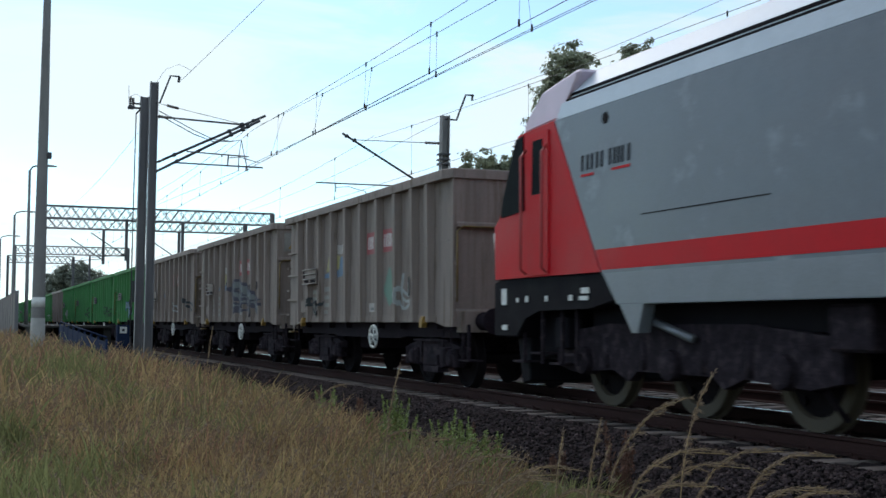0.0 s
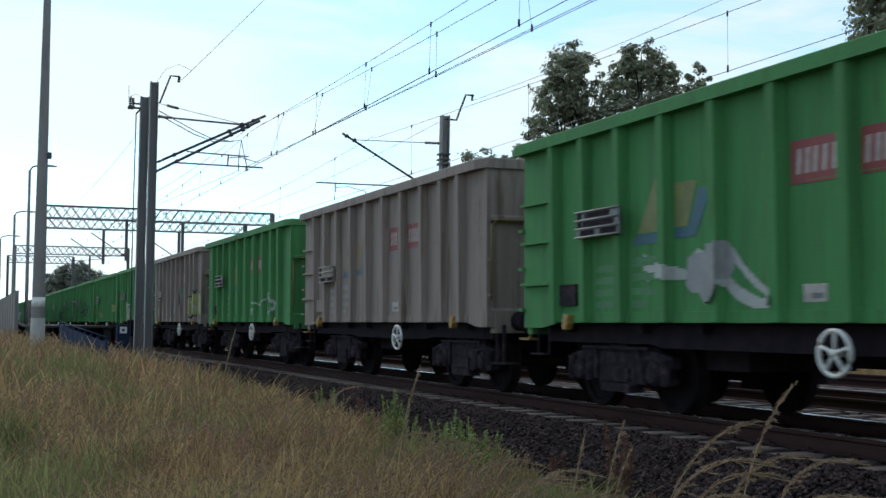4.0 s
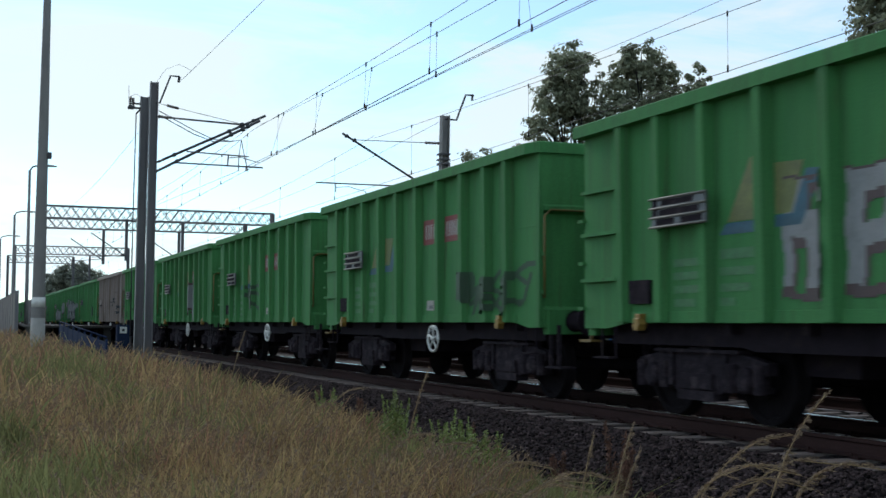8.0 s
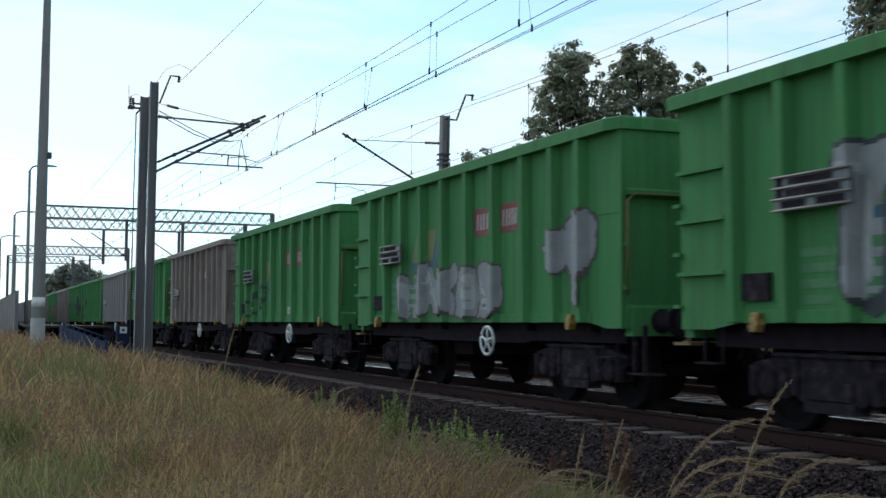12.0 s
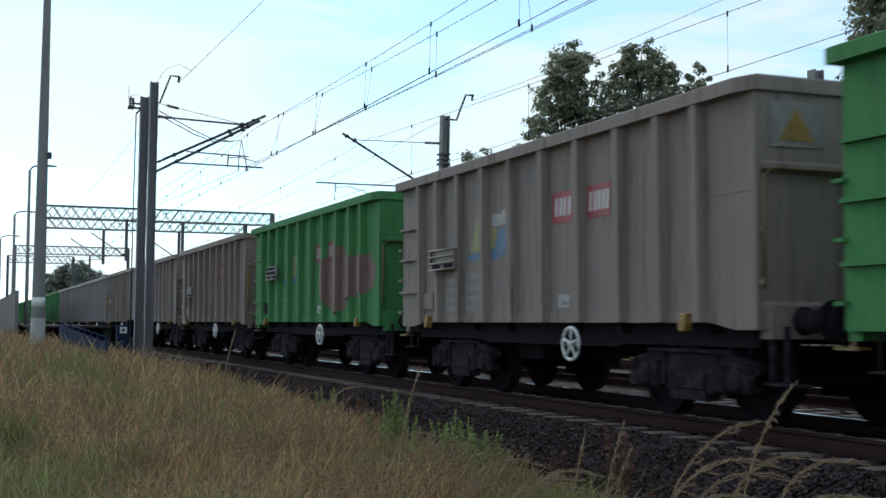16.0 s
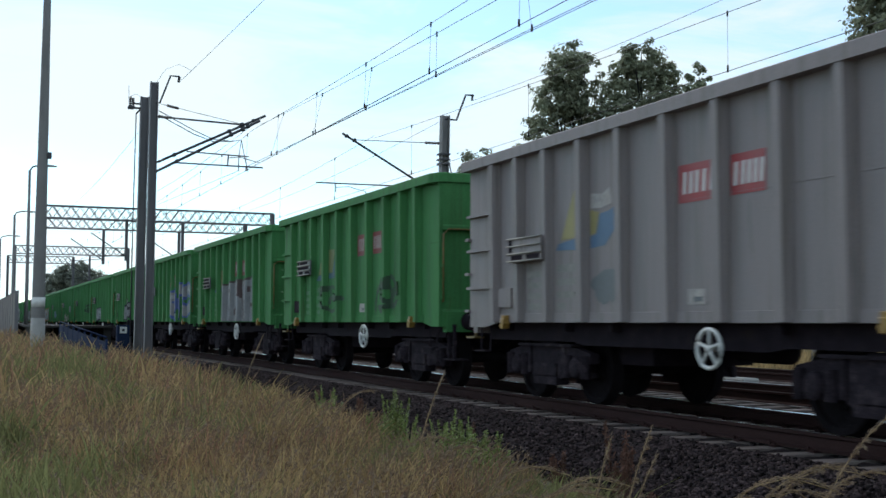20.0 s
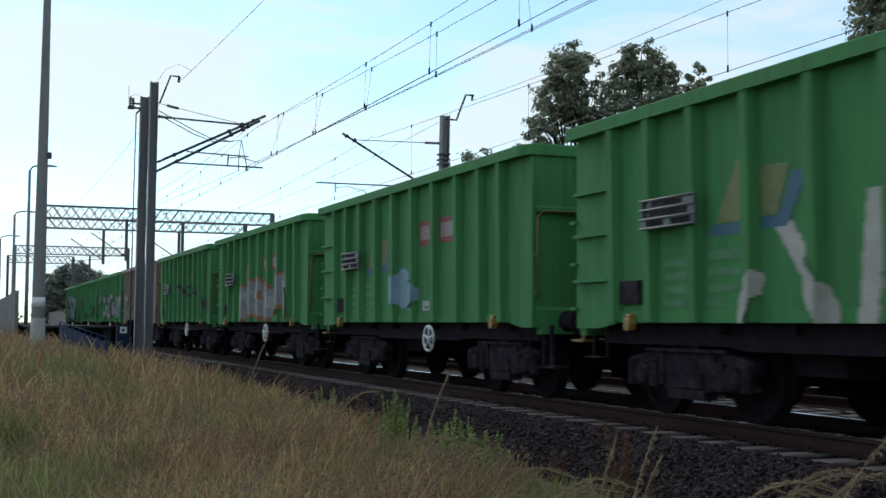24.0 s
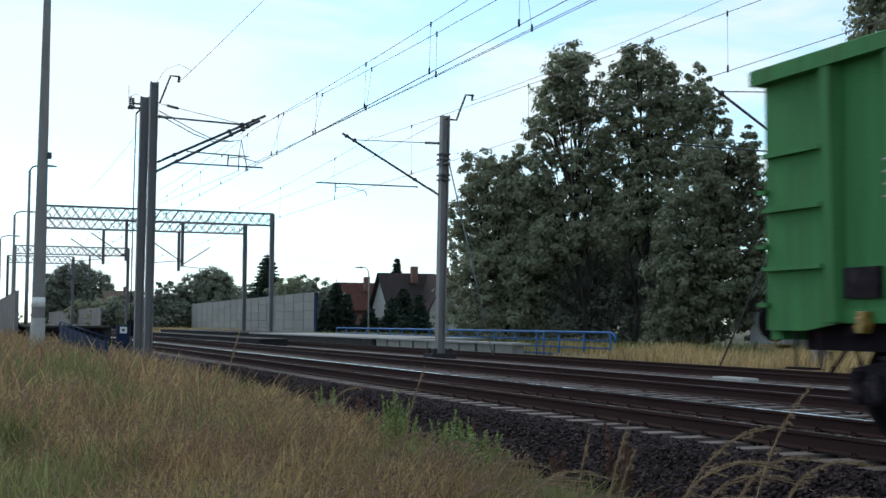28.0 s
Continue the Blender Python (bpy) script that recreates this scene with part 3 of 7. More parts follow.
    for z in (pz0 + 0.01, pz0 + 0.11, pz0 + 0.21, pz1 - 0.01):
        barred("rod", [(px0 - 0.02 - HALF, -CREST - 0.045, z), (px1 + 0.02 - HALF, -CREST - 0.045, z)], 0.012, "ghost_grey", plate, n=5)
    for x0, x1, z0, z1 in ((0.1, 0.44, 0.03, 0.09), (0.58, 0.96, 0.03, 0.09), (0.03, 0.12, 0.13, 0.3)):
        boxed("slot", (px0 + x0 - HALF, px0 + x1 - HALF, -CREST - 0.036, -CREST - 0.02, pz0 + z0, pz0 + z1), "under", plate)
    if paint == "green":
        for x0, x1 in ((0.16, 0.9), (0.2, 0.8)):
            boxed("slot", (px0 + x0 - HALF, px0 + x1 - HALF, -CREST - 0.036, -CREST - 0.02, pz0 + (0.13 if x0 < 0.18 else 0.235), pz0 + (0.19 if x0 < 0.18 else 0.29)), "bogie", plate)
    boxed("document_box", (1.13 - HALF, 1.55 - HALF, -SKIN - 0.05, -SKIN, 1.24, 1.5), "bogie" if paint == "green" else paint, w, "dark document box" if paint == "green" else "document box")
    ink = "ghost" if paint == "green" else "ghost_grey"
    if paint != "brown":
        for x0, x1, z0, z1 in ((1.98, 2.5, 1.62, 1.7), (1.98, 2.46, 1.48, 1.56), (1.98, 2.5, 1.34, 1.42), (2.84, 3.42, 1.66, 1.76), (2.84, 3.45, 1.5, 1.58), (2.84, 3.34, 1.34, 1.42), (2.0, 2.4, 1.2, 1.28), (2.84, 3.1, 1.2, 1.28)):
            decal("stencil_bar", w, rect(x0, x1, z0, z1), ink, label="faded stencilled line")
    sail, sea = (("sail_old", "blue_old") if paint == "green" else ("sail_rusty", "blue_dusty")) if old else ("sail", "blue")
    if not old:
        decal("emblem_sail", w, ((2.98, 2.06), (3.5, 2.08), (3.5, 2.78), (3.44, 2.78), (3.3, 2.62), (3.12, 2.32)), sail, label="yellow sail of an emblem")
        decal("emblem_wave", w, ((2.84, 1.94), (3.5, 1.92), (3.5, 2.07), (2.9, 2.02)), sea, label="blue wave of an emblem")
        decal("emblem_sail", w, ((3.75, 2.08), (3.88, 2.1), (3.96, 2.34), (3.75, 2.38)), sail)
        decal("emblem_wave", w, ((3.75, 1.92), (4.1, 1.94), (4.36, 2.14), (4.46, 2.42), (4.2, 2.34), (3.98, 2.32), (3.9, 2.08), (3.75, 2.06)), sea)
        decal("emblem_gull", w, ((3.76, 2.4), (4.0, 2.38), (4.28, 2.42), (4.22, 2.62), (4.04, 2.55), (3.76, 2.58)), "worn_white", label="white gull of an emblem")
    elif old < 2:
        decal("emblem_sail", w, ((2.98, 2.02), (3.48, 2.02), (3.48, 2.62), (3.36, 2.62)), sail, label="yellow sail of an emblem")
        decal("emblem_sail", w, ((3.74, 2.04), (3.98, 2.04), (4.16, 2.5), (3.74, 2.52)), sail)
        decal("emblem_wave", w, ((2.84, 1.9), (3.48, 1.9), (3.48, 2.01), (2.96, 2.01)), sea, label="blue wave of an emblem")
        decal("emblem_wave", w, ((3.74, 1.92), (4.12, 1.92), (4.44, 2.4), (4.2, 2.42), (4.0, 2.03), (3.74, 2.03)), sea)
    red = "red_old" if old else "red"
    for x0, x1, bars in ((5.7, 6.4, ((0.08, 0.1), (0.2, 0.22), (0.31, 0.33), (0.44, 0.46), (0.57, 0.59))), (6.64, 7.2, ((0.05, 0.07), (0.17, 0.19), (0.27, 0.29), (0.37, 0.39), (0.47, 0.49)))):
        sign = decal("red_sign", w, rect(x0, x1, 2.28, 2.68), red, label="red sign field with white bars")
        bm = bmesh.new()
        for i, (a, b) in enumerate(bars):
            y = -(SKIN + 0.008 + 0.0004 * i)
            prism(bm, [(x0 + u - HALF, z) for u, z in ((a, 2.37), (a + 0.055, 2.37), (b + 0.055, 2.6), (b, 2.6))], "y", y - 0.001, y + 0.001)
        tagged(part("sign_bar", bm, "worn_white" if old else "white", sign), "worn white bars", kind="stuff")
    decal("white_label", w, rect(5.86, 6.18, 1.22, 1.38), "worn_white", label="small white label")
    decal("label_bar", w, rect(5.98, 6.13, 1.25, 1.30), "plate", out=SKIN + 0.004)
    # yellow hand rails on the front end
    fx = HALF + 0.05
    if old < 2 and paint in ("green", "grey"):
        rail = [(fx, -1.31, 1.35), (fx, -1.31, 2.42), (fx, -1.22, 2.5), (fx, 1.05, 2.5), (fx, 1.16, 2.42), (fx, 1.16, 1.35)]
        barred("hand_rail", rail, 0.015, "dull_yellow", w, "yellow tubular hand rail")
        brackets = ((-1.31, 1.4), (-1.31, 1.9), (1.16, 1.4))
    else:
        for y in (-1.3, 1.05):
            barred("hand_rail", [(HALF, y, 1.5), (fx + 0.06, y, 1.53), (fx + 0.08, y, 1.6), (fx + 0.08, y, 2.3), (fx + 0.06, y, 2.37), (HALF, y, 2.4)], 0.022, "yellow", w, "yellow tubular hand rail")
        brackets = ((-1.3, 1.45), (-1.3, 2.42), (1.05, 1.45))
    for y, z in brackets:
        boxed("rail_bracket", (HALF - 0.01, HALF + 0.06, y - 0.025, y + 0.025, z, z + 0.05), paint, w)
    # steps hung below both ends
    bm = bmesh.new()
    box(bm, HALF - 0.12, HALF + 0.32, -1.22, -0.98, 0.44, 0.465)
    for x in (HALF - 0.02, HALF + 0.2):
        box(bm, x - 0.018, x + 0.018, -1.2, -1.15, 0.46, 1.0)
    part("shunting_step", bm, "bogie", w)
    bm = bmesh.new()
    box(bm, -HALF - 0.18, -HALF + 0.12, -1.32, -1.16, 0.8, 0.83)
    tube(bm, [(-HALF - 0.02, -1.24, 0.82), (-HALF - 0.02, -1.2, 1.0)], 0.02, 5)
    part("shunting_step", bm, "dull_yellow", w, "pale yellow step")
    return w

BASES = {
    "green": wagon_base("green", 1, "bright green high-sided open wagon with ribbed sides on the track"),
    "grey": wagon_base("grey", 0, "dusty grey high-sided open wagon with ribbed sides on the track"),
    "grey_old": wagon_base("grey", 1, "dusty grey high-sided open wagon with faded signs on the track"),
    "brown": wagon_base("brown", 2, "rust-brown weathered open wagon with ribbed sides on the track"),
    "light": wagon_base("light", 0, "clean light grey open wagon with ribbed sides and bright emblem"),
}
# paint of the wagons in order from the locomotive
ROSTER = ["grey", "grey", "grey", "green", "green", "green", "green", "grey_old", "green", "grey",
          "green", "green", "green", "green", "green", "green", "green", "green", "grey", "green",
          "green", "green", "green", "grey", "green", "light", "green", "green", "grey", "green",
          "brown", "grey_old", "grey_old", "light", "light", "light", "green", "green", "green", "green",
          "green", "green", "green", "green", "green", "green", "brown", "green", "green", "green"]
TRAIN = []
used = set()
for k, paint in enumerate(ROSTER, 1):
    at = pose(-tail(k, 0.0) + HALF, TRACKS[0], 0)
    if paint in used:
        TRAIN.append(copy_thing(BASES[paint], at))
    else:
        used.add(paint)
        BASES[paint].matrix_basis = at
        TRAIN.append(BASES[paint])

# ---- painted marks on the wagons ----
for name, rgb in (("silver", (0.225, 0.225, 0.23)), ("faded_brown", (0.16, 0.085, 0.07)), ("white_spray", (0.33, 0.34, 0.33)), ("pale_green_spray", (0.17, 0.29, 0.18)), ("pink_white", (0.36, 0.33, 0.29)), ("faint_rust", (0.075, 0.095, 0.03)), ("soot", (0.028, 0.032, 0.036)), ("maroon", (0.075, 0.045, 0.045)), ("violet", (0.075, 0.07, 0.095)), ("sky_spray", (0.16, 0.24, 0.29)),
                  ("blue_spray", (0.06, 0.10, 0.28)), ("orange_spray", (0.28, 0.10, 0.035)), ("lime", (0.25, 0.25, 0.09)), ("mint", (0.11, 0.21, 0.16)), ("navy", (0.014, 0.0135, 0.021)), ("dark_green", (0.018, 0.055, 0.022)), ("grey_spray", (0.17, 0.18, 0.18))):
    M[name] = material(name + "_spray_paint", rgb, 0.6, vary=0.22, scale=3.0, bump=0.04)
CELL = 0.024
COATS = {}                          # coats of paint so far on each wagon


def sprayed(wagon, name, mask, x0, z0, mat, lift, label):
    """Lay a raster of paint on the ribbed side: each cell follows panel or rib."""
    COATS[wagon.name] = COATS.get(wagon.name, 0) + 1
    lift = 0.0015 * COATS[wagon.name]
    iz, ix = np.nonzero(mask)
    if not len(ix):
        return
    xa, za = x0 + ix * CELL, z0 + iz * CELL

    def face(x):
        """How far out the paint lies at x: panel, flank of a rib, or its crest."""
        gap = np.min(np.abs(x[:, None] - np.array(RIBS)[None, :]), 1)
        return SKIN + (CREST - SKIN) * np.clip((RIB + 0.032 - gap) / 0.04, 0, 1)
    ends = {a: -face(xa + a * CELL) - 0.004 - lift for a in (0, 1)}
    ends = {a: np.where(za < Z0 + 0.12, y - 0.014, y) for a, y in ends.items()}
    q = [np.stack([xa - HALF + a * CELL, ends[a], za + b * CELL], 1) for a, b in ((0, 0), (1, 0), (1, 1), (0, 1))]
    v = np.stack(q, 1).reshape(-1, 3)
    tagged(part(name, arrays(name, v, np.arange(len(v)).reshape(-1, 4), mat), None, wagon), label, kind="stuff")


def canvas(x0, x1, z0, z1):
    nx, nz = int((x1 - x0) / CELL), int((z1 - z0) / CELL)
    gx, gz = np.meshgrid(x0 + (np.arange(nx) + 0.5) * CELL, z0 + (np.arange(nz) + 0.5) * CELL)
    return gx, gz


def to_segment(gx, gz, a, b):
    ax, az, bx_, bz_ = *a, *b
    dx, dz = bx_ - ax, bz_ - az
    t = np.clip(((gx - ax) * dx + (gz - az) * dz) / (dx * dx + dz * dz + 1e-9), 0, 1)
    return np.hypot(gx - ax - t * dx, gz - az - t * dz)


GLYPHS = (
    ((0.1, 0.0), (0.1, 1.0), (0.75, 0.95), (0.8, 0.62), (0.15, 0.52), (0.85, 0.42), (0.85, 0.05), (0.1, 0.0)),
    ((0.9, 0.85), (0.5, 1.0), (0.12, 0.75), (0.12, 0.25), (0.5, 0.0), (0.9, 0.2)),
    ((0.85, 0.9), (0.4, 1.0), (0.12, 0.75), (0.5, 0.52), (0.88, 0.3), (0.6, 0.0), (0.1, 0.1)),
    ((0.1, 0.0), (0.45, 1.0), (0.55, 1.0), (0.9, 0.0), (0.75, 0.4), (0.25, 0.4)),
    ((0.12, 1.0), (0.12, 0.0), (0.12, 0.5), (0.85, 1.0), (0.4, 0.62), (0.9, 0.0)),
    ((0.5, 0.0), (0.12, 0.3), (0.12, 0.75), (0.5, 1.0), (0.88, 0.75), (0.88, 0.3), (0.5, 0.0)),
    ((0.12, 0.0), (0.12, 1.0), (0.85, 0.0), (0.85, 1.0)),
    ((0.5, 0.0), (0.5, 0.95), (0.1, 0.95), (0.92, 1.0)),
)


def block_letters(wagon, x0, x1, z0, z1, fill, line_, seed, count=None, thick=None, outline=0.05, shadow=False):
    """Fat overlapping outlined strokes, like spray-can lettering that spells nothing."""
    r = np.random.default_rng(seed)
    base = max(z0 - 0.08, Z0)
    gx, gz = canvas(x0 - 0.15, x1 + 0.2, base, min(z1 + 0.12, 3.24))
    n = count or max(2, round((x1 - x0) / 0.95))
    cell = (x1 - x0) / n
    t = 0.8 * (thick or min(0.2, cell * 0.2))
    state = np.zeros(gx.shape, np.int8)
    wob = 0.018 * np.sin(gx * 21 + seed) * np.sin(gz * 15 + 1.0)
    for i in r.permutation(n):
        a, w = x0 + i * cell + t * 0.6, cell * r.uniform(1.0, 1.2) - t * 1.4
        lo = z0 + t + r.uniform(0, 0.14) * (z1 - z0)
        hgt = (z1 - t - r.uniform(0, 0.2) * (z1 - z0)) - lo
        lean = r.uniform(-0.12, 0.16) * hgt
        g = GLYPHS[r.integers(0, len(GLYPHS))]
        pts = [(a + (u + r.uniform(-0.14, 0.14)) * w + lean * v, lo + np.clip(v + r.uniform(-0.12, 0.12), 0, 1) * hgt) for u, v in g]
        d = np.full(gx.shape, 9.0)
        for p, q in zip(pts, pts[1:]):
            d = np.minimum(d, to_segment(gx, gz, p, q))
        d = d + wob
        if shadow:
            k = int(0.1 / CELL)
            back_ = np.zeros(gx.shape, bool)
            back_[:-k, k:] = (d < t + outline)[k:, :-k]
            state[back_] = 2
        state[d < t + outline] = 2
        state[d < t] = 1
        state[(d < t * 0.28) & (np.sin(gx * 4 + gz * 3 + seed) > 0.25)] = 3
    for k, name, mat in ((1, "graffiti_fill", fill), (2, "graffiti_outline", line_), (3, "graffiti_shine", "white_spray" if fill in ("silver", "lime") else fill)):
        if k == 2 and outline <= 0:
            continue
        sprayed(wagon, name, state == k, x0 - 0.15, base, mat, 0.0, "")


def slab_letters(wagon, fill, line_, slabs, slots):
    """Upright slabs of paint with a dark rim along their feet and round the slots cut in them."""
    x0, x1 = min(b[0] for b in slabs) - 0.1, max(b[1] for b in slabs) + 0.1
    gx, gz = canvas(x0, x1, Z0, 2.9)
    wx, wz = gx + 0.02 * np.sin(gz * 11), gz + 0.02 * np.sin(gx * 9 + 1)
    body, rim, cut = (np.zeros(gx.shape, bool) for _ in range(3))
    for a, b, c, d in slabs:
        body |= (wx > a) & (wx < b) & (wz > c) & (wz < d)
        rim |= (wx > a) & (wx < b) & (wz > c - 0.02) & (wz < c + 0.09)
        rim |= (wx > a) & (wx < b) & (wz > d - 0.03) & (wz < d)
    for a, b, c, d in slots:
        rim |= (wx > a) & (wx < b) & (wz > c) & (wz < d)
        cut |= (wx > a + 0.05) & (wx < b - 0.02) & (wz > c) & (wz < d - 0.09)
    sprayed(wagon, "graffiti_fill", body & ~rim & ~cut, x0, Z0, fill, 0.0, "")
    sprayed(wagon, "graffiti_outline", rim & ~cut, x0, Z0, line_, 0.0, "")


def block_panel(wagon, x0, x1, z0, z1, fill, line_, seed, n=4):
    """A slanted slab of paint cut by dark strokes and slots."""
    r = np.random.default_rng(seed)
    base = max(z0, Z0)
    gx, gz = canvas(x0, x1, base, min(z1 + 0.15, 3.24))
    top = z1 - 0.08 + 0.1 * (gx - x0) / (x1 - x0) + 0.02 * np.sin(gx * 9)
    body = (gz < top) & (gx > x0 + 0.05 + 0.1 * (gz - z0) * 0) & (gx < x1 - 0.06)
    rim = body & ((gz > top - 0.05) | (gx < x0 + 0.1) | (gx > x1 - 0.11))
    for i in range(1, n):
        c = x0 + (x1 - x0) * i / n + 0.08 * np.sin(gz * 4 + i)
        rim |= body & (np.abs(gx - c) < 0.035)
    for i in range(n * 3):
        cx, cz = r.uniform(x0 + 0.2, x1 - 0.2), r.uniform(z0 + 0.15, z1 - 0.2)
        rim |= body & (np.abs(gx - cx) < r.uniform(0.05, 0.2)) & (np.abs(gz - cz) < r.uniform(0.03, 0.09))
    sprayed(wagon, "graffiti_fill", body & ~rim, x0, base, fill, 0.0, "")
    sprayed(wagon, "graffiti_outline", rim, x0, base, line_, 0.0, "")


def blob(wagon, x0, x1, z0, z1, mat, seed, holes=0):
    """A patch of overpainting with a wavy edge."""
    r = np.random.default_rng(seed)
    gx, gz = canvas(x0 - 0.1, x1 + 0.1, max(z0 - 0.1, Z0), min(z1 + 0.1, 3.24))
    f = np.full(gx.shape, 9.0)
    for i in range(7):
        cx, cz = r.uniform(x0 + 0.15 * (x1 - x0), x1 - 0.15 * (x1 - x0)), r.uniform(z0 + 0.25 * (z1 - z0), z1 - 0.25 * (z1 - z0))
        rx, rz = (x1 - x0) * r.uniform(0.16, 0.32), (z1 - z0) * r.uniform(0.2, 0.36)
        f = np.minimum(f, np.hypot((gx - cx) / rx, (gz - cz) / rz))
    for i in range(holes):
        cx, cz = r.uniform(x0, x1), r.uniform(z0, z1)
        f = np.maximum(f, 1.9 - np.hypot((gx - cx) / 0.2, (gz - cz) / 0.16))
    f += 0.06 * np.sin(gx * 14 + seed) * np.sin(gz * 11)
    sprayed(wagon, "overpainted_patch", f < 1, x0 - 0.1, max(z0 - 0.1, Z0), mat, 0.0, "")


def scrawl(wagon, x0, x1, z0, z1, mat, seed, loops=3, thick=0.022):
    """Thin looping spray lines."""
    r = np.random.default_rng(seed)
    gx, gz = canvas(x0 - 0.1, x1 + 0.1, max(z0 - 0.1, Z0), min(z1 + 0.1, 3.24))
    d = np.full(gx.shape, 9.0)
    for k in range(loops):
        ph, w1, w2 = r.uniform(0, 6, 3)
        u = np.linspace(0, 1, 34)
        c0, c1 = sorted(r.uniform(x0, x1, 2))
        if c1 - c0 < 0.5:
            c0, c1 = x0, x1
        px_ = c0 + (c1 - c0) * u + 0.18 * np.sin(9 * u + w1)
        pz_ = (z0 + z1) / 2 + 0.42 * (z1 - z0) * np.sin(7 * u + ph) * np.cos(2.5 * u + w2)
        for i in range(33):
            d = np.minimum(d, to_segment(gx, gz, (px_[i], pz_[i]), (px_[i + 1], pz_[i + 1])))
    sprayed(wagon, "spray_tag", d < thick, x0 - 0.1, max(z0 - 0.1, Z0), mat, 0.0, "")


def cloud_patch(wagon, balls, mat, streaks=(), rim=None, edge=0.05):
    """A rounded mass of overpainting from overlapping ovals (x, z, half width, half height), with upward streaks and a rim."""
    x0, x1 = min(b[0] - b[2] for b in balls) - 0.15, max(b[0] + b[2] for b in balls) + 0.15
    gx, gz = canvas(x0, x1, Z0, 3.22)
    d = np.full(gx.shape, 9.0)
    for cx, cz, rx, rz in balls:
        d = np.minimum(d, (np.hypot((gx - cx) / rx, (gz - cz) / rz) - 1) * min(rx, rz))
    for a, b, c, e, t in streaks:
        d = np.minimum(d, to_segment(gx, gz, (a, b), (c, e)) - t)
    d += 0.035 * np.sin(gx * 13 + gz * 5) * np.sin(gz * 12 - gx * 3) + 0.02 * np.sin(gx * 37) * np.sin(gz * 31)
    sprayed(wagon, "overpainted_patch", d < (-edge if rim else 0), x0, Z0, mat, 0.0, "")
    if rim:
        sprayed(wagon, "patch_rim", (d < 0) & (d >= -edge), x0, Z0, rim, 0.0, "")


def strokes(wagon, mat, *lines):
    """Broad single strokes of paint: (x, z, x, z, half width) each."""
    x0, x1 = min(min(l[0], l[2]) for l in lines) - 0.25, max(max(l[0], l[2]) for l in lines) + 0.25
    gx, gz = canvas(x0, x1, Z0, 3.22)
    d = np.full(gx.shape, 9.0)
    for a, b, c, e, t in lines:
        d = np.minimum(d, to_segment(gx, gz, (a, b), (c, e)) - t)
    d += 0.015 * np.sin(gx * 31) * np.sin(gz * 27)
    sprayed(wagon, "paint_stroke", d < 0, x0, Z0, mat, 0.0, "")


W = {k: w for k, w in enumerate(TRAIN, 1)}
blob(W[1], 6.7, 7.3, 1.35, 1.95, "mint", 1)
scrawl(W[1], 7.5, 8.3, 1.2, 1.9, "white_spray", 2, 3, 0.03)
scrawl(W[1], 1.6, 3.4, 1.1, 1.7, "soot", 3, 2)
block_letters(W[2], 5.0, 8.2, 1.12, 2.15, "grey_spray", "violet", 4, 3, 0.1, 0.06)
scrawl(W[2], 4.4, 8.6, 1.1, 2.2, "violet", 5, 4, 0.03)
scrawl(W[3], 7.8, 9.9, 1.3, 1.9, "soot", 6, 3, 0.035)
scrawl(W[3], 6.0, 6.8, 1.3, 1.8, "white_spray", 7, 2)
block_letters(W[4], 3.9, 5.7, 1.2, 1.95, "sky_spray", "blue_spray", 8, 2, 0.16, 0.03)
cloud_patch(W[4], ((6.1, 1.9, 0.5, 0.68), (6.6, 2.35, 0.55, 0.45), (7.1, 1.9, 0.45, 0.55), (7.9, 1.7, 0.6, 0.36), (8.5, 1.85, 0.45, 0.3)), "soot")
scrawl(W[5], 5.5, 9.8, 1.2, 1.9, "dark_green", 10, 4, 0.03)
scrawl(W[6], 6.8, 9.9, 1.1, 1.9, "dark_green", 11, 4, 0.03)
scrawl(W[7], 3.2, 5.4, 1.15, 1.9, "white_spray", 12, 3, 0.04)
blob(W[7], 4.0, 4.8, 1.2, 1.8, "silver", 13)
scrawl(W[9], 6.2, 8.9, 1.2, 1.8, "white_spray", 14, 2)
scrawl(W[10], 4.8, 5.5, 1.25, 1.9, "white_spray", 15, 4, 0.035)
blob(W[10], 6.0, 6.5, 1.45, 2.3, "soot", 16)
blob(W[10], 6.65, 7.4, 1.55, 2.25, "mint", 17)
block_letters(W[10], 7.7, 9.95, 1.12, 2.02, "lime", "soot", 18, 4, 0.2, 0.05)
strokes(W[11], "pink_white", (3.7, 1.08, 3.62, 1.8, 0.09), (4.0, 1.85, 4.32, 1.1, 0.1), (4.8, 1.62, 4.98, 1.9, 0.09))
scrawl(W[11], 8.0, 9.7, 1.15, 2.0, "pale_green_spray", 20, 3, 0.028)
blob(W[12], 8.6, 9.3, 1.5, 1.9, "lime", 21)
scrawl(W[12], 2.2, 5.0, 1.1, 1.6, "lime", 22, 2)
scrawl(W[13], 2.8, 7.8, 1.15, 2.3, "soot", 23, 6, 0.045)
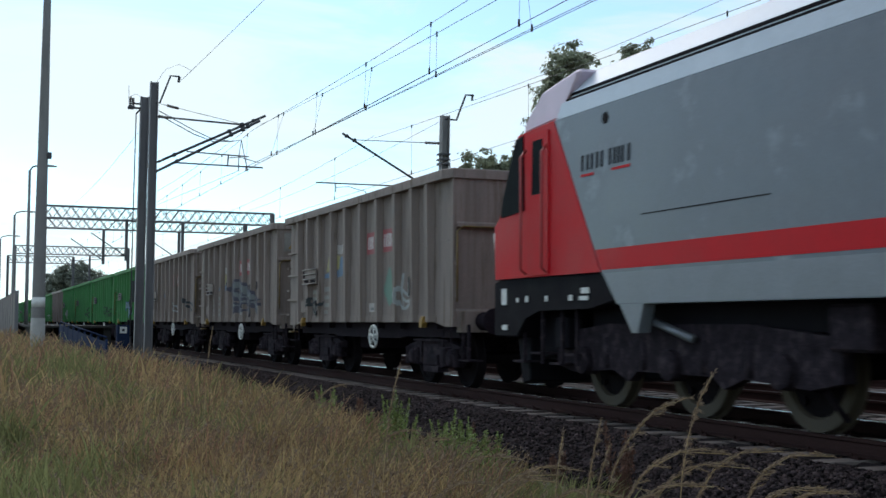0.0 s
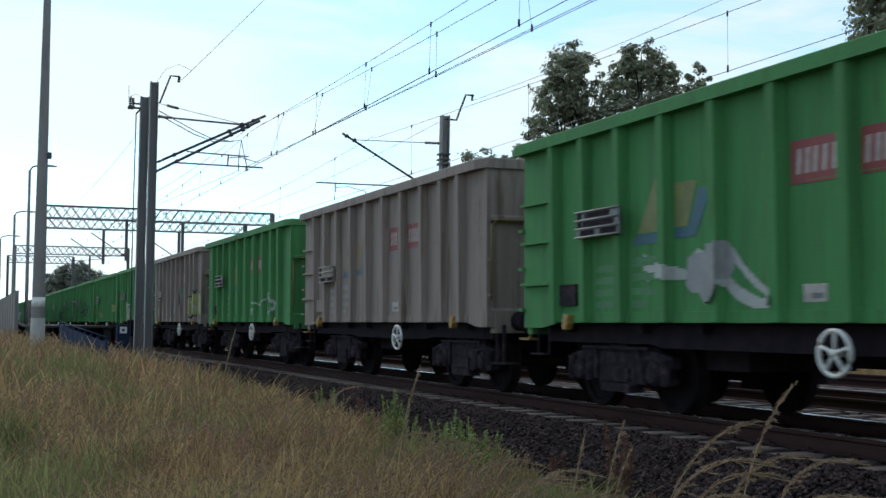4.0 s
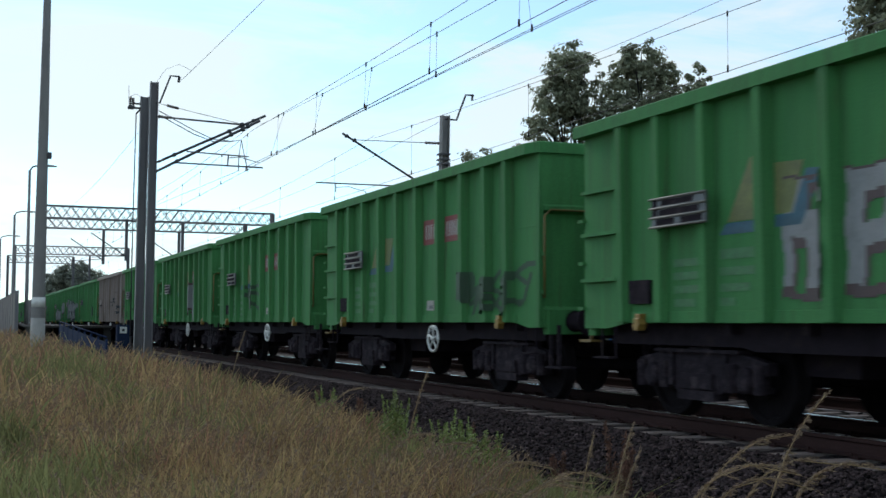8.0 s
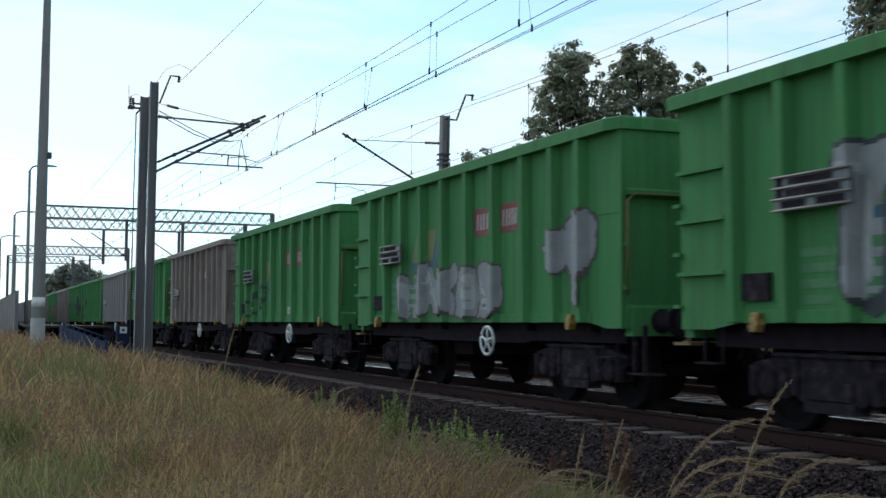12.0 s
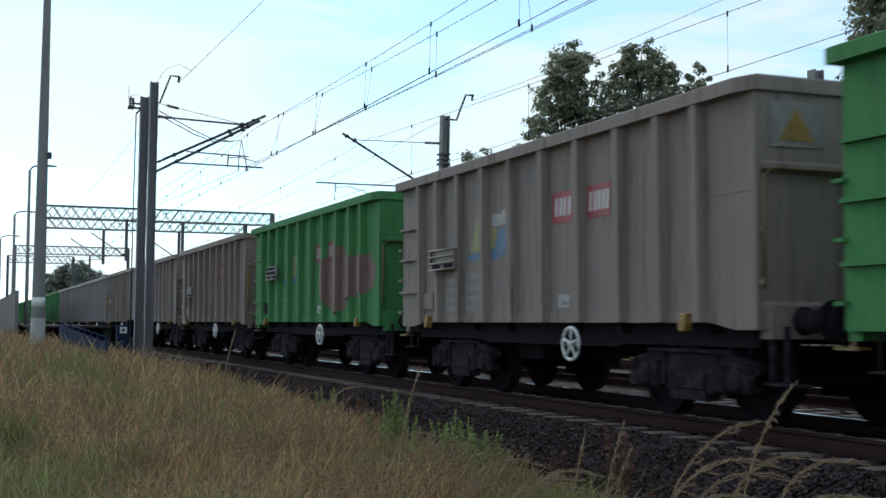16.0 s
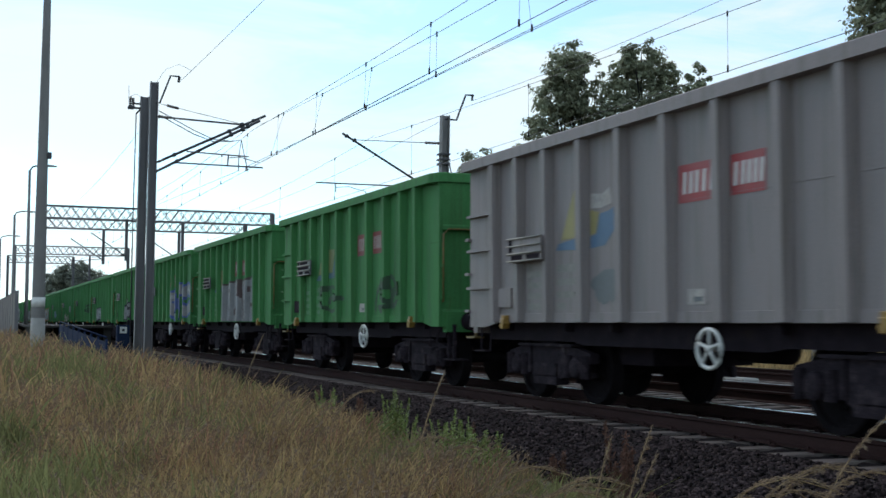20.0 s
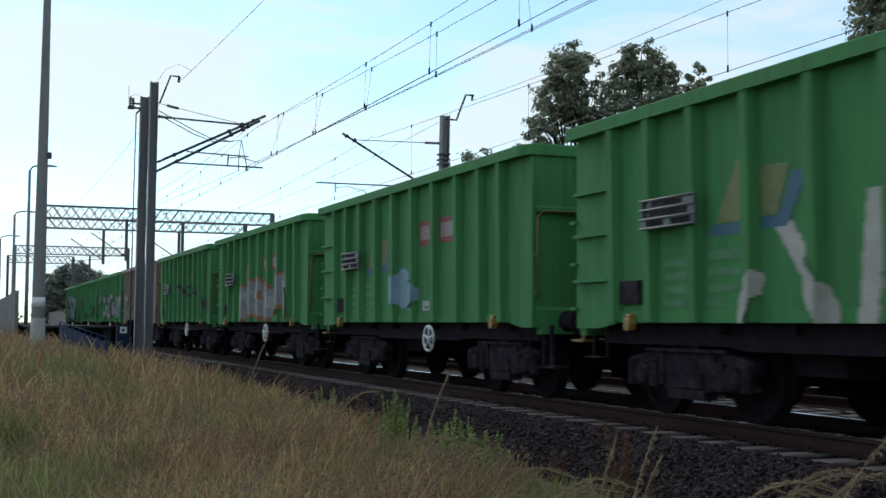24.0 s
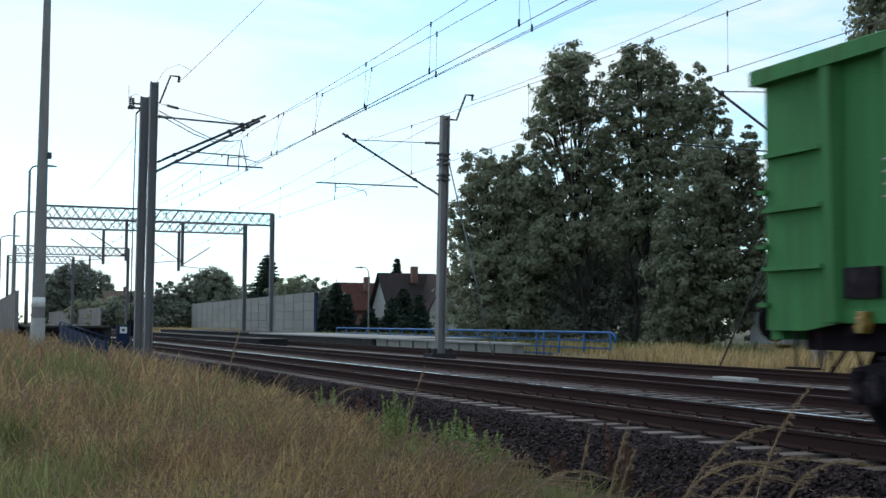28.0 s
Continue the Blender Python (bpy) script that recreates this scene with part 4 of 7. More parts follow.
slab_letters(W[14], "silver", "maroon",
             [(3.86, 4.5, 1.26, 2.36), (4.72, 5.42, 1.28, 2.37), (5.72, 6.42, 1.36, 2.62), (6.78, 7.4, 1.18, 2.43), (7.6, 8.42, 1.24, 2.5), (8.6, 9.0, 2.0, 2.4), (8.95, 9.5, 2.2, 2.42), (9.35, 9.75, 1.92, 2.4)],
             [(4.0, 4.2, 1.3, 1.8), (4.2, 4.36, 2.05, 2.3), (4.95, 5.2, 1.9, 2.15), (4.95, 5.25, 1.36, 1.7), (5.95, 6.2, 1.74, 2.02), (5.76, 6.42, 1.4, 1.52), (6.95, 7.22, 2.02, 2.2), (6.98, 7.4, 1.5, 1.78), (7.78, 7.95, 1.9, 2.28), (7.84, 8.1, 1.34, 1.7), (8.8, 9.2, 2.02, 2.2)])
scrawl(W[15], 7.2, 9.9, 1.1, 1.9, "dark_green", 26, 5, 0.04)
blob(W[15], 7.0, 7.9, 1.3, 1.8, "dark_green", 27)
scrawl(W[16], 3.8, 5.2, 1.3, 2.1, "dark_green", 28, 3, 0.04)
cloud_patch(W[17], ((6.25, 1.6, 0.3, 0.5), (6.6, 1.85, 0.35, 0.45), (6.95, 1.5, 0.32, 0.45)), "grey_spray", (), "maroon")
scrawl(W[18], 8.4, 9.2, 1.7, 2.0, "faint_rust", 30, 2, 0.02)
scrawl(W[18], 3.5, 5.0, 1.2, 1.8, "dark_green", 31, 3, 0.03)
scrawl(W[19], 6.3, 9.0, 1.3, 2.65, "soot", 32, 4, 0.018)
scrawl(W[19], 8.6, 10.0, 1.4, 1.9, "soot", 33, 3, 0.04)
scrawl(W[20], 7.7, 8.5, 1.2, 2.0, "dark_green", 34, 5, 0.05)
block_letters(W[21], 2.4, 8.3, 1.08, 2.55, "silver", "soot", 35, 6, 0.22, 0.05, True)
blob(W[21], 8.4, 9.3, 1.75, 2.3, "silver", 36)
block_letters(W[22], 2.6, 6.6, 1.06, 1.98, "silver", "maroon", 37, 5, 0.2, 0.035)
cloud_patch(W[22], ((8.95, 1.98, 0.42, 0.42), (8.5, 1.95, 0.4, 0.3), (9.25, 2.05, 0.2, 0.36)), "silver", ((7.6, 2.02, 8.3, 1.97, 0.05), (9.05, 1.7, 9.1, 1.32, 0.09)), "maroon", 0.035)
scrawl(W[23], 1.2, 4.0, 1.1, 2.0, "dark_green", 39, 4, 0.035)
scrawl(W[25], 2.0, 6.0, 1.1, 2.0, "soot", 40, 3, 0.03)
scrawl(W[26], 4.0, 4.6, 1.5, 1.8, "mint", 41, 2)
cloud_patch(W[28], ((7.2, 1.9, 0.6, 0.52), (7.9, 2.1, 0.65, 0.62), (8.65, 1.95, 0.6, 0.6)), "soot", ((8.05, 2.4, 8.15, 3.0, 0.07), (8.85, 2.4, 9.0, 3.0, 0.06)))
cloud_patch(W[30], ((7.3, 1.87, 0.95, 0.68), (8.5, 1.9, 0.6, 0.42), (9.25, 1.95, 0.5, 0.36)), "faded_brown")
blob(W[35], 3.7, 4.6, 1.3, 1.7, "silver", 46)
blob(W[36], 3.7, 4.4, 1.25, 1.65, "plate", 47)
scrawl(W[37], 6.9, 8.3, 1.1, 1.9, "dark_green", 48, 4, 0.04)
scrawl(W[37], 3.4, 4.8, 1.2, 1.8, "dark_green", 49, 3, 0.035)
block_panel(W[38], 4.4, 8.2, 1.05, 2.2, "silver", "maroon", 50, 5)
block_letters(W[39], 6.3, 9.9, 1.06, 2.35, "silver", "blue_spray", 51, 3, 0.2, 0.08)
block_letters(W[40], 4.6, 6.4, 1.06, 2.1, "silver", "soot", 52, 2)
block_letters(W[41], 3.0, 5.0, 1.06, 1.9, "silver", "soot", 53, 2)
strokes(W[43], "pink_white", (3.55, 1.08, 3.7, 1.45, 0.07), (4.05, 1.95, 4.75, 1.1, 0.11), (5.2, 1.08, 5.3, 2.05, 0.12), (5.75, 1.1, 5.95, 1.95, 0.11), (6.0, 1.9, 6.5, 1.2, 0.1))
blob(W[43], 7.5, 8.3, 1.6, 2.25, "silver", 55)
blob(W[44], 4.0, 5.6, 1.3, 2.0, "sky_spray", 56)
scrawl(W[42], 7.5, 9.6, 1.5, 2.1, "dark_green", 57, 3, 0.05)
block_letters(W[45], 3.0, 8.2, 1.05, 2.15, "silver", "orange_spray", 58, 4, 0.26, 0.08)
scrawl(W[46], 4.2, 8.2, 1.6, 2.4, "soot", 59, 4, 0.03)
scrawl(W[46], 8.6, 9.8, 1.2, 1.9, "dark_green", 60, 3, 0.07)
cloud_patch(W[47], ((4.2, 1.6, 0.42, 0.58), (4.8, 1.5, 0.6, 0.52), (5.45, 1.62, 0.38, 0.58)), "navy")
scrawl(W[47], 2.2, 9.8, 1.4, 2.3, "soot", 62, 3, 0.018)
scrawl(W[47], 7.4, 9.6, 1.15, 1.5, "soot", 69, 3, 0.03)
block_letters(W[48], 2.9, 7.0, 1.06, 2.5, "silver", "maroon", 63, 4, 0.17, 0.05)
block_letters(W[48], 7.1, 9.9, 1.06, 2.35, "silver", "maroon", 64, 2, 0.2, 0.05)
scrawl(W[49], 7.4, 9.8, 1.15, 2.1, "dark_green", 65, 4, 0.05)
blob(W[49], 9.3, 9.9, 1.75, 2.1, "dark_green", 68)
scrawl(W[49], 3.0, 6.5, 1.1, 1.7, "dark_green", 66, 5, 0.04)
block_letters(W[50], 3.2, 8.6, 1.05, 2.9, "silver", "soot", 67, 4, 0.26, 0.06, True)
MARKED = {2: "violet outlined letters", 4: "a large dark overpainted patch", 10: "yellow bubble letters", 14: "grey painted letters", 17: "a pale painted ghost shape", 21: "large silver graffiti", 22: "silver graffiti and an arrow", 28: "a dark spiky overpainted patch", 30: "a brown overpainted patch",
          38: "silver block graffiti", 39: "blue and silver graffiti", 43: "white painted strokes", 45: "orange outlined graffiti", 47: "a dark blue patch", 48: "silver and maroon graffiti", 50: "tall silver graffiti"}
SHORT = {"green": "green open wagon", "grey": "dusty grey open wagon", "grey_old": "faded grey open wagon", "brown": "brown open wagon", "light": "light grey open wagon"}
for k, text in MARKED.items():
    tagged(W[k], SHORT[ROSTER[k - 1]] + " with " + text + " on its side")
# warning plates on the front ends of some wagons
for k in (2, 19, 24, 29, 32, 47):
    plate = boxed("warning_plate", (HALF + 0.005, HALF + 0.015, -1.2, -0.6, 2.72, 3.16), "ghost_grey", W[k], "pale warning plate with a triangle")
    bm = bmesh.new()
    prism(bm, ((-1.1, 2.78), (-0.7, 2.78), (-0.9, 3.1)), "x", HALF + 0.015, HALF + 0.02)
    part("warning_triangle", bm, "yellow", plate, "yellow triangle")

# ---- locomotive ----
LOCO_HALF = 10.0
# the paler second colour imitates blotchy reflections on the grey sides
M["loco_grey"] = material("loco_grey_paint_and_reflections", (0.103, 0.117, 0.145), 0.4, vary=0.18, scale=1.5, second=(0.21, 0.24, 0.265), second_at=0.585, bump=0.02, coat=0.1)
# pale base raised so the upright roof edge looks lit like a sky-facing slope
M["loco_pale"] = material("loco_pale_grey_paint", (0.56, 0.60, 0.68), 0.4, vary=0.1, scale=1.2, bump=0.02, coat=0.2)
M["loco_band"] = material("loco_lower_grey_paint", (0.17, 0.185, 0.21), 0.45, vary=0.18, scale=1.5, second=(0.12, 0.13, 0.15), second_at=0.62, bump=0.02)
M["loco_red"] = material("loco_red_paint", (0.50, 0.006, 0.014), 0.55, gloss=0.15, vary=0.12, scale=1.2, bump=0.02)
M["loco_rail"] = material("dull_red_rail_paint", (0.33, 0.03, 0.03), 0.5, vary=0.12, scale=3, bump=0)
M["loco_roof"] = material("loco_pale_roof", (0.66, 0.53, 0.63), 0.45, vary=0.12, scale=1.5, bump=0.02)
M["loco_dark"] = material("loco_charcoal_paint", (0.0075, 0.0065, 0.0095), 0.8, gloss=0.1, vary=0.25, scale=4)
M["tyre"] = material("yellowish_wheel_rim_paint", (0.06, 0.046, 0.03), 0.75, vary=0.25, scale=6)
loco = thing("locomotive", "grey and red six-axle locomotive pulling the open wagons", "locomotive", pose(-tail(0, 0.0) + LOCO_HALF, TRACKS[0], 0))
HX = LOCO_HALF                      # x = distance from the rear minus HX


def slab(name, outline, mat, y0, y1, label="", bevel=0.0, parent=loco):
    bm = bmesh.new()
    prism(bm, [(x - HX, z) for x, z in outline], "y", y0, y1)
    return part(name, bm, mat, parent, label, bevel=bevel)


END = 19.2
for s, n in ((1, 0), (-1, 0)):
    # each cab: nose, sloping screen, red sides cut on a slant
    f = (lambda x: x) if s > 0 else (lambda x: END + 0.75 - x)
    slab("cab", [(f(x), z) for x, z in ((0.62, 1.62), (0.60, 2.35), (0.84, 2.52), (1.36, 3.52), (2.42, 3.57), (3.62, 1.62))], "loco_red", -1.46, 1.46, "bright red driver's cab")
    slab("cab_roof", [(f(x), z) for x, z in ((1.36, 3.53), (1.5, 3.68), (1.95, 4.02), (2.9, 4.14), (3.04, 4.12), (2.62, 3.76), (2.44, 3.58))], "loco_roof", -1.4, 1.4, "pale lilac cab roof", bevel=0.04)
    bm = bmesh.new()
    q = [(f(0.94) - HX, z) for z in (2.57,)]
    box(bm, 0, 0.02, -1.2, 1.2, 0, 1.02)
    part("windscreen", bm, "glass", loco, "dark windscreen", at=Matrix.Translation((f(0.83) - HX - 0.02 * s, 0, 2.58)) @ Matrix.Rotation(radians(28 * s), 4, "Y"))
    for y in (-1, 1):
        d = slab("cab_side_window", [(f(x), z) for x, z in ((0.84, 2.46), (0.9, 2.7), (1.32, 3.47), (1.54, 3.5), (1.57, 2.5))], "glass", *sorted((y * 1.462, y * 1.475)), "dark corner window")
        door = slab("cab_door", [(f(x), z) for x, z in ((1.69, 1.64), (1.69, 3.48), (2.3, 3.48), (2.3, 1.64))], "loco_red", *sorted((y * 1.455, y * 1.478)))
        slab("door_window", [(f(x), z) for x, z in ((1.83, 2.68), (1.86, 3.38), (2.14, 3.38), (2.14, 2.68))], "glass", *sorted((y * 1.47, y * 1.486)), "dark door window", parent=door)
        for x in (1.62, 2.24):
            barred("hand_rail", [(f(x) - HX, y * 1.46, 1.66), (f(x) - HX, y * 1.54, 1.72), (f(x) - HX, y * 1.54, 3.2), (f(x) - HX, y * 1.46, 3.3)], 0.02, "loco_rail", loco, "red hand rail")
        for yy in (0.9,):
            bm = bmesh.new()
            lathe(bm, [(0.0, 0.14), (0.3, 0.13), (0.3, 0.09), (0.5, 0.09), (0.51, 0.25), (0.56, 0.25)], "x", (0, 0, 0), 18)
            part("buffer", bm, "loco_dark", loco, at=pose(f(0.5) - HX, y * yy, 1.06, 0, 0, 180 if s > 0 else 0))
    slab("buffer_beam", [(f(x), z) for x, z in ((0.5, 0.84), (0.5, 1.58), (0.74, 1.62), (3.6, 1.62), (3.9, 1.28), (3.3, 1.2), (1.9, 1.2), (1.5, 1.1), (1.25, 0.84))], "loco_dark", -1.42, 1.42, "charcoal end frame", bevel=0.02)
    for x, z, w, h in ((0.78, 1.27, 0.16, 0.22), (0.8, 0.93, 0.16, 0.07), (1.26, 1.3, 0.06, 0.06), (1.54, 1.3, 0.08, 0.08), (2.12, 1.3, 0.07, 0.07), (2.78, 1.3, 0.09, 0.07), (3.05, 1.3, 0.22, 0.05), (3.1, 1.38, 0.2, 0.07)):
        slab("marking_plate", [(f(x), z), (f(x + w), z), (f(x + w), z + h), (f(x), z + h)], "white", -1.436, -1.424)
    barred("nose_rail", [(f(0.6) - HX, -1.4, 1.66), (f(0.56) - HX, -1.44, 2.25), (f(0.64) - HX, -1.42, 2.4)], 0.022, "white", loco, "pale nose rail")
# the long grey body between the cabs
mid = END + 0.75
slab("body_side", [(2.44, 3.56), (3.64, 1.62), (4.0, 1.24), (mid - 4.0, 1.24), (mid - 3.64, 1.62), (mid - 2.44, 3.56)], "loco_grey", -1.455, 1.455, "smooth grey machine room body")
for y in (-1, 1):
    slab("red_band", [(3.50, 1.88), (3.645, 1.64), (mid - 3.645, 1.64), (mid - 3.50, 1.88)], "loco_red", *sorted((y * 1.456, y * 1.462)), "red stripe along the side")
    slab("lower_band", [(3.72, 1.60), (4.02, 1.25), (mid - 4.02, 1.25), (mid - 3.72, 1.60)], "loco_band", *sorted((y * 1.456, y * 1.461)), "pale grey lower side")
    slab("cant_rail", [(2.46, 3.57), (2.62, 3.76), (mid - 2.62, 3.76), (mid - 2.46, 3.57)], "loco_pale", *sorted((y * 1.38, y * 1.44)), "pale roof edge")
    slab("roof_gutter", [(2.64, 3.765), (2.68, 3.80), (mid - 2.68, 3.80), (mid - 2.64, 3.765)], "loco_dark", *sorted((y * 1.28, y * 1.41)))
    slab("roof_gutter", [(2.7, 3.835), (2.74, 3.87), (mid - 2.74, 3.87), (mid - 2.7, 3.835)], "loco_dark", *sorted((y * 1.2, y * 1.37)))
    slab("side_seam", [(4.55, 2.21), (4.55, 2.222), (6.85, 2.222), (6.85, 2.21)], "loco_dark", *sorted((y * 1.456, y * 1.461)))
    slab("foot_bracket", [(3.75, 1.6), (4.0, 1.3), (4.33, 0.92), (4.45, 0.92), (4.58, 1.24), (4.62, 1.6)], "loco_band", *sorted((y * 1.3, y * 1.452)), "pale bracket under the frame")
    bm = bmesh.new()
    lathe(bm, [(0, 0.07), (0.015, 0.07)], "y", (3.75 - HX, y * 1.462, 3.4), 14)
    part("side_lamp", bm, "loco_dark", loco)
for x, w in ((3.16, 0.18), (3.4, 0.18), (3.64, 0.24), (3.94, 0.14), (4.12, 0.19)):
    for u in (0.0, w - 0.05):
        slab("maker_sign_bar", [(x + u, 2.84), (x + u + 0.01, 3.03), (x + u + 0.05, 3.03), (x + u + 0.04, 2.84)], "loco_dark", -1.463, -1.456, "dark bar of the maker's sign")
slab("maker_sign_line", [(3.15, 2.77), (3.15, 2.80), (3.46, 2.80), (3.46, 2.77)], "loco_red", -1.463, -1.456)
slab("maker_sign_line", [(3.9, 2.77), (3.9, 2.80), (4.31, 2.80), (4.31, 2.77)], "loco_red", -1.463, -1.456)
bm = bmesh.new()
prism(bm, ((-1.36, 3.57), (1.36, 3.57), (1.36, 3.88), (1.16, 4.13), (-1.16, 4.13), (-1.36, 3.88)), "x", 2.72 - HX, mid - 2.72 - HX)
part("roof", bm, "loco_pale", loco, "pale grey roof")
for x in (6.0, 9.4, 12.8):
    slab("roof_box", [(x, 4.12), (x + 0.1, 4.3), (x + 2.2, 4.3), (x + 2.3, 4.12)], "loco_pale", -0.9, 0.9, bevel=0.03)
slab("frame", [(2.7, 0.95), (2.7, 1.26), (mid - 2.7, 1.26), (mid - 2.7, 0.95)], "loco_dark", -1.05, 1.05)
for s_ in (0, 1):
    g = (lambda x: x) if s_ == 0 else (lambda x: mid - x)
    slab("equipment_box", [(g(1.35), 0.55), (g(1.3), 1.2), (g(1.9), 1.2), (g(1.85), 0.55)], "loco_dark", -1.12, 1.12, bevel=0.03)
    slab("rail_guard", [(g(0.95), 0.2), (g(0.8), 0.84), (g(1.25), 0.84), (g(1.2), 0.25)], "loco_dark", -1.2, 1.2, bevel=0.02)
    for k, x in enumerate((1.0, 1.55, 2.1, 2.5)):
        slab("cab_step", [(g(x), 0.5 + 0.12 * (k % 2)), (g(x), 0.53 + 0.12 * (k % 2)), (g(x + 0.3), 0.53 + 0.12 * (k % 2)), (g(x + 0.3), 0.5 + 0.12 * (k % 2))], "bogie", -1.36, -1.1)
        slab("step_hanger", [(g(x + 0.27), 0.5), (g(x + 0.27), 1.22), (g(x + 0.31), 1.22), (g(x + 0.31), 0.5)], "bogie", -1.34, -1.3)
slab("battery_box", [(8.4, 0.5), (8.4, 1.22), (11.4, 1.22), (11.4, 0.5)], "loco_dark", -1.35, 1.35, bevel=0.04)


def loco_wheel():
    bm = bmesh.new()
    for s in (-1, 1):
        lathe(bm, [(-0.07, 0.6), (-0.05, 0.6), (-0.04, 0.575), (0.065, 0.57), (0.065, 0.45), (0.02, 0.43), (0.03, 0.2), (0.1, 0.18), (0.1, 0.1)][::1] if s > 0 else
              [(-0.1, 0.1), (-0.1, 0.18), (-0.03, 0.2), (-0.02, 0.43), (-0.065, 0.45), (-0.065, 0.57), (0.04, 0.575), (0.05, 0.6), (0.07, 0.6)], "y", (0, s * 0.75, 0), 32)
    lathe(bm, [(-0.75, 0.09), (0.75, 0.09)], "y", (0, 0, 0), 12)
    for a in range(3):
        bb = math.tau * a / 3
        tube(bm, [(0.33 * math.cos(bb), -0.80, 0.33 * math.sin(bb)), (0.33 * math.cos(bb), -0.84, 0.33 * math.sin(bb))], 0.045, 8)
    me = mesh_of("wheelset", bm, "wheel")
    me.materials.append(M["tyre"])
    for f in me.polygons:
        if math.hypot(f.center.x, f.center.z) > 0.43:
            f.material_index = 1
    return me


LWHEEL = loco_wheel()
LOCO_WHEELS = []
for c in (4.69, mid - 4.69):
    bogie = thing("bogie", "", "")
    bogie.parent, bogie.location = loco, (c - HX, 0, 0)
    for y in (-1, 1):
        bm = bmesh.new()
        prism(bm, ((-2.75, 0.5), (-2.75, 0.9), (-1.4, 1.02), (1.4, 1.02), (2.75, 0.9), (2.75, 0.5), (2.3, 0.42), (1.3, 0.48), (0.95, 0.36), (0.75, 0.48), (-0.75, 0.48), (-0.95, 0.36), (-1.3, 0.48), (-2.3, 0.42)), "y", *sorted((y * 1.02, y * 1.16)))
        part("side_frame", bm, "bogie", bogie)
        for dx in (-1.97, 0, 1.95):
            bm = bmesh.new()
            lathe(bm, [(-0.12, 0.12), (-0.1, 0.17), (0.1, 0.18)], "y", (dx, y * 1.14, 0.575), 14)
            part("axle_box", bm, "bogie", bogie)
        for dx in (-1.45, -0.6, 0.6, 1.4):
            barred("spring", [(dx, y * 1.1, 0.5), (dx, y * 1.1, 0.86)], 0.09, "bogie", bogie, n=10)
        barred("damper", [(-0.4, y * 1.24, 1.08), (0.53, y * 1.24, 0.86)], 0.05, "steel", bogie, n=8)
        boxed("sand_box", (2.68, 3.24, min(y * 1.0, y * 1.26), max(y * 1.0, y * 1.26), 0.78, 1.2), "bogie", bogie, "dark grey sand box", bevel=0.03)
        barred("sand_pipe", [(2.5, y * 1.1, 0.8), (2.35, y * 1.0, 0.4), (2.45, y * 0.85, 0.14)], 0.03, "bogie", bogie, n=6)
        boxed("sand_box", (-2.55, -2.2, min(y * 1.05, y * 1.3), max(y * 1.05, y * 1.3), 0.7, 1.1), "loco_dark", bogie, bevel=0.02)
    for dx in (-1.97, 0, 1.95):
        LOCO_WHEELS.append(part("wheelset", LWHEEL, None, bogie, "wheels with pale rims", at=pose(dx, 0, 0.575)))
TRAIN.insert(0, loco)

# ---- overhead line ----
M["mast"] = material("weathered_mast_steel", (0.155, 0.148, 0.155), 0.65, 0.1, vary=0.22, scale=2.5, second=(0.15, 0.13, 0.115), second_at=0.62, stretch=(2, 2, 0.5))
M["mast_grey"] = material("grey_mast_paint", (0.2, 0.19, 0.185), 0.65, 0.1, vary=0.2, scale=2.5, stretch=(2, 2, 0.5))
M["insulator"] = material("brown_insulator_glaze", (0.05, 0.035, 0.03), 0.3, vary=0.2, bump=0)


def h_post(name, x, y, z0, z1, w, mat, parent, lean=0.0):
    """A rolled H post: web and two flanges."""
    bm = bmesh.new()
    t = w * 0.12
    o = ((-w / 2, -w / 2), (w / 2, -w / 2), (w / 2, -w / 2 + t), (t / 2, -w / 2 + t), (t / 2, w / 2 - t), (w / 2, w / 2 - t), (w / 2, w / 2), (-w / 2, w / 2), (-w / 2, w / 2 - t), (-t / 2, w / 2 - t), (-t / 2, -w / 2 + t), (-w / 2, -w / 2 + t))
    vs = prism(bm, o, "z", z0, z1)
    for v in vs:
        v.co.x += x
        v.co.y += y + lean * (v.co.z - z0)
    return part(name, bm, mat, parent)


def insulator(parent, a, b):
    """A string of ribbed discs along a short bar from a to b."""
    a, b = Vector(a), Vector(b)
    pts, rs = [], []
    for i in range(11):
        pts.append(a.lerp(b, i / 10))
        rs.append(0.055 if i % 2 else 0.025)
    barred("insulator", pts, rs, "insulator", parent, n=8)


def foundation(mast, x, y, z, w=0.7):
    boxed("foundation", (x - w / 2, x + w / 2, y - w / 2, y + w / 2, z - 0.6, z), "concrete", mast, "concrete footing", bevel=0.03)


def steel_bars(mast, x, bars):
    """Straight bars in the plane across the line at x: (name, y0, z0, y1, z1, radius)."""
    for name, y0, z0, y1, z1, r in bars:
        barred(name, [(x, y0, z0), (x, y1, z1)], r, "dark", mast, n=8)


def clamp_ring(mast, x, y, z, r=0.07):
    barred("clamp", [(x - 0.05, y, z), (x + 0.05, y, z)], r, "dark", mast, n=8)


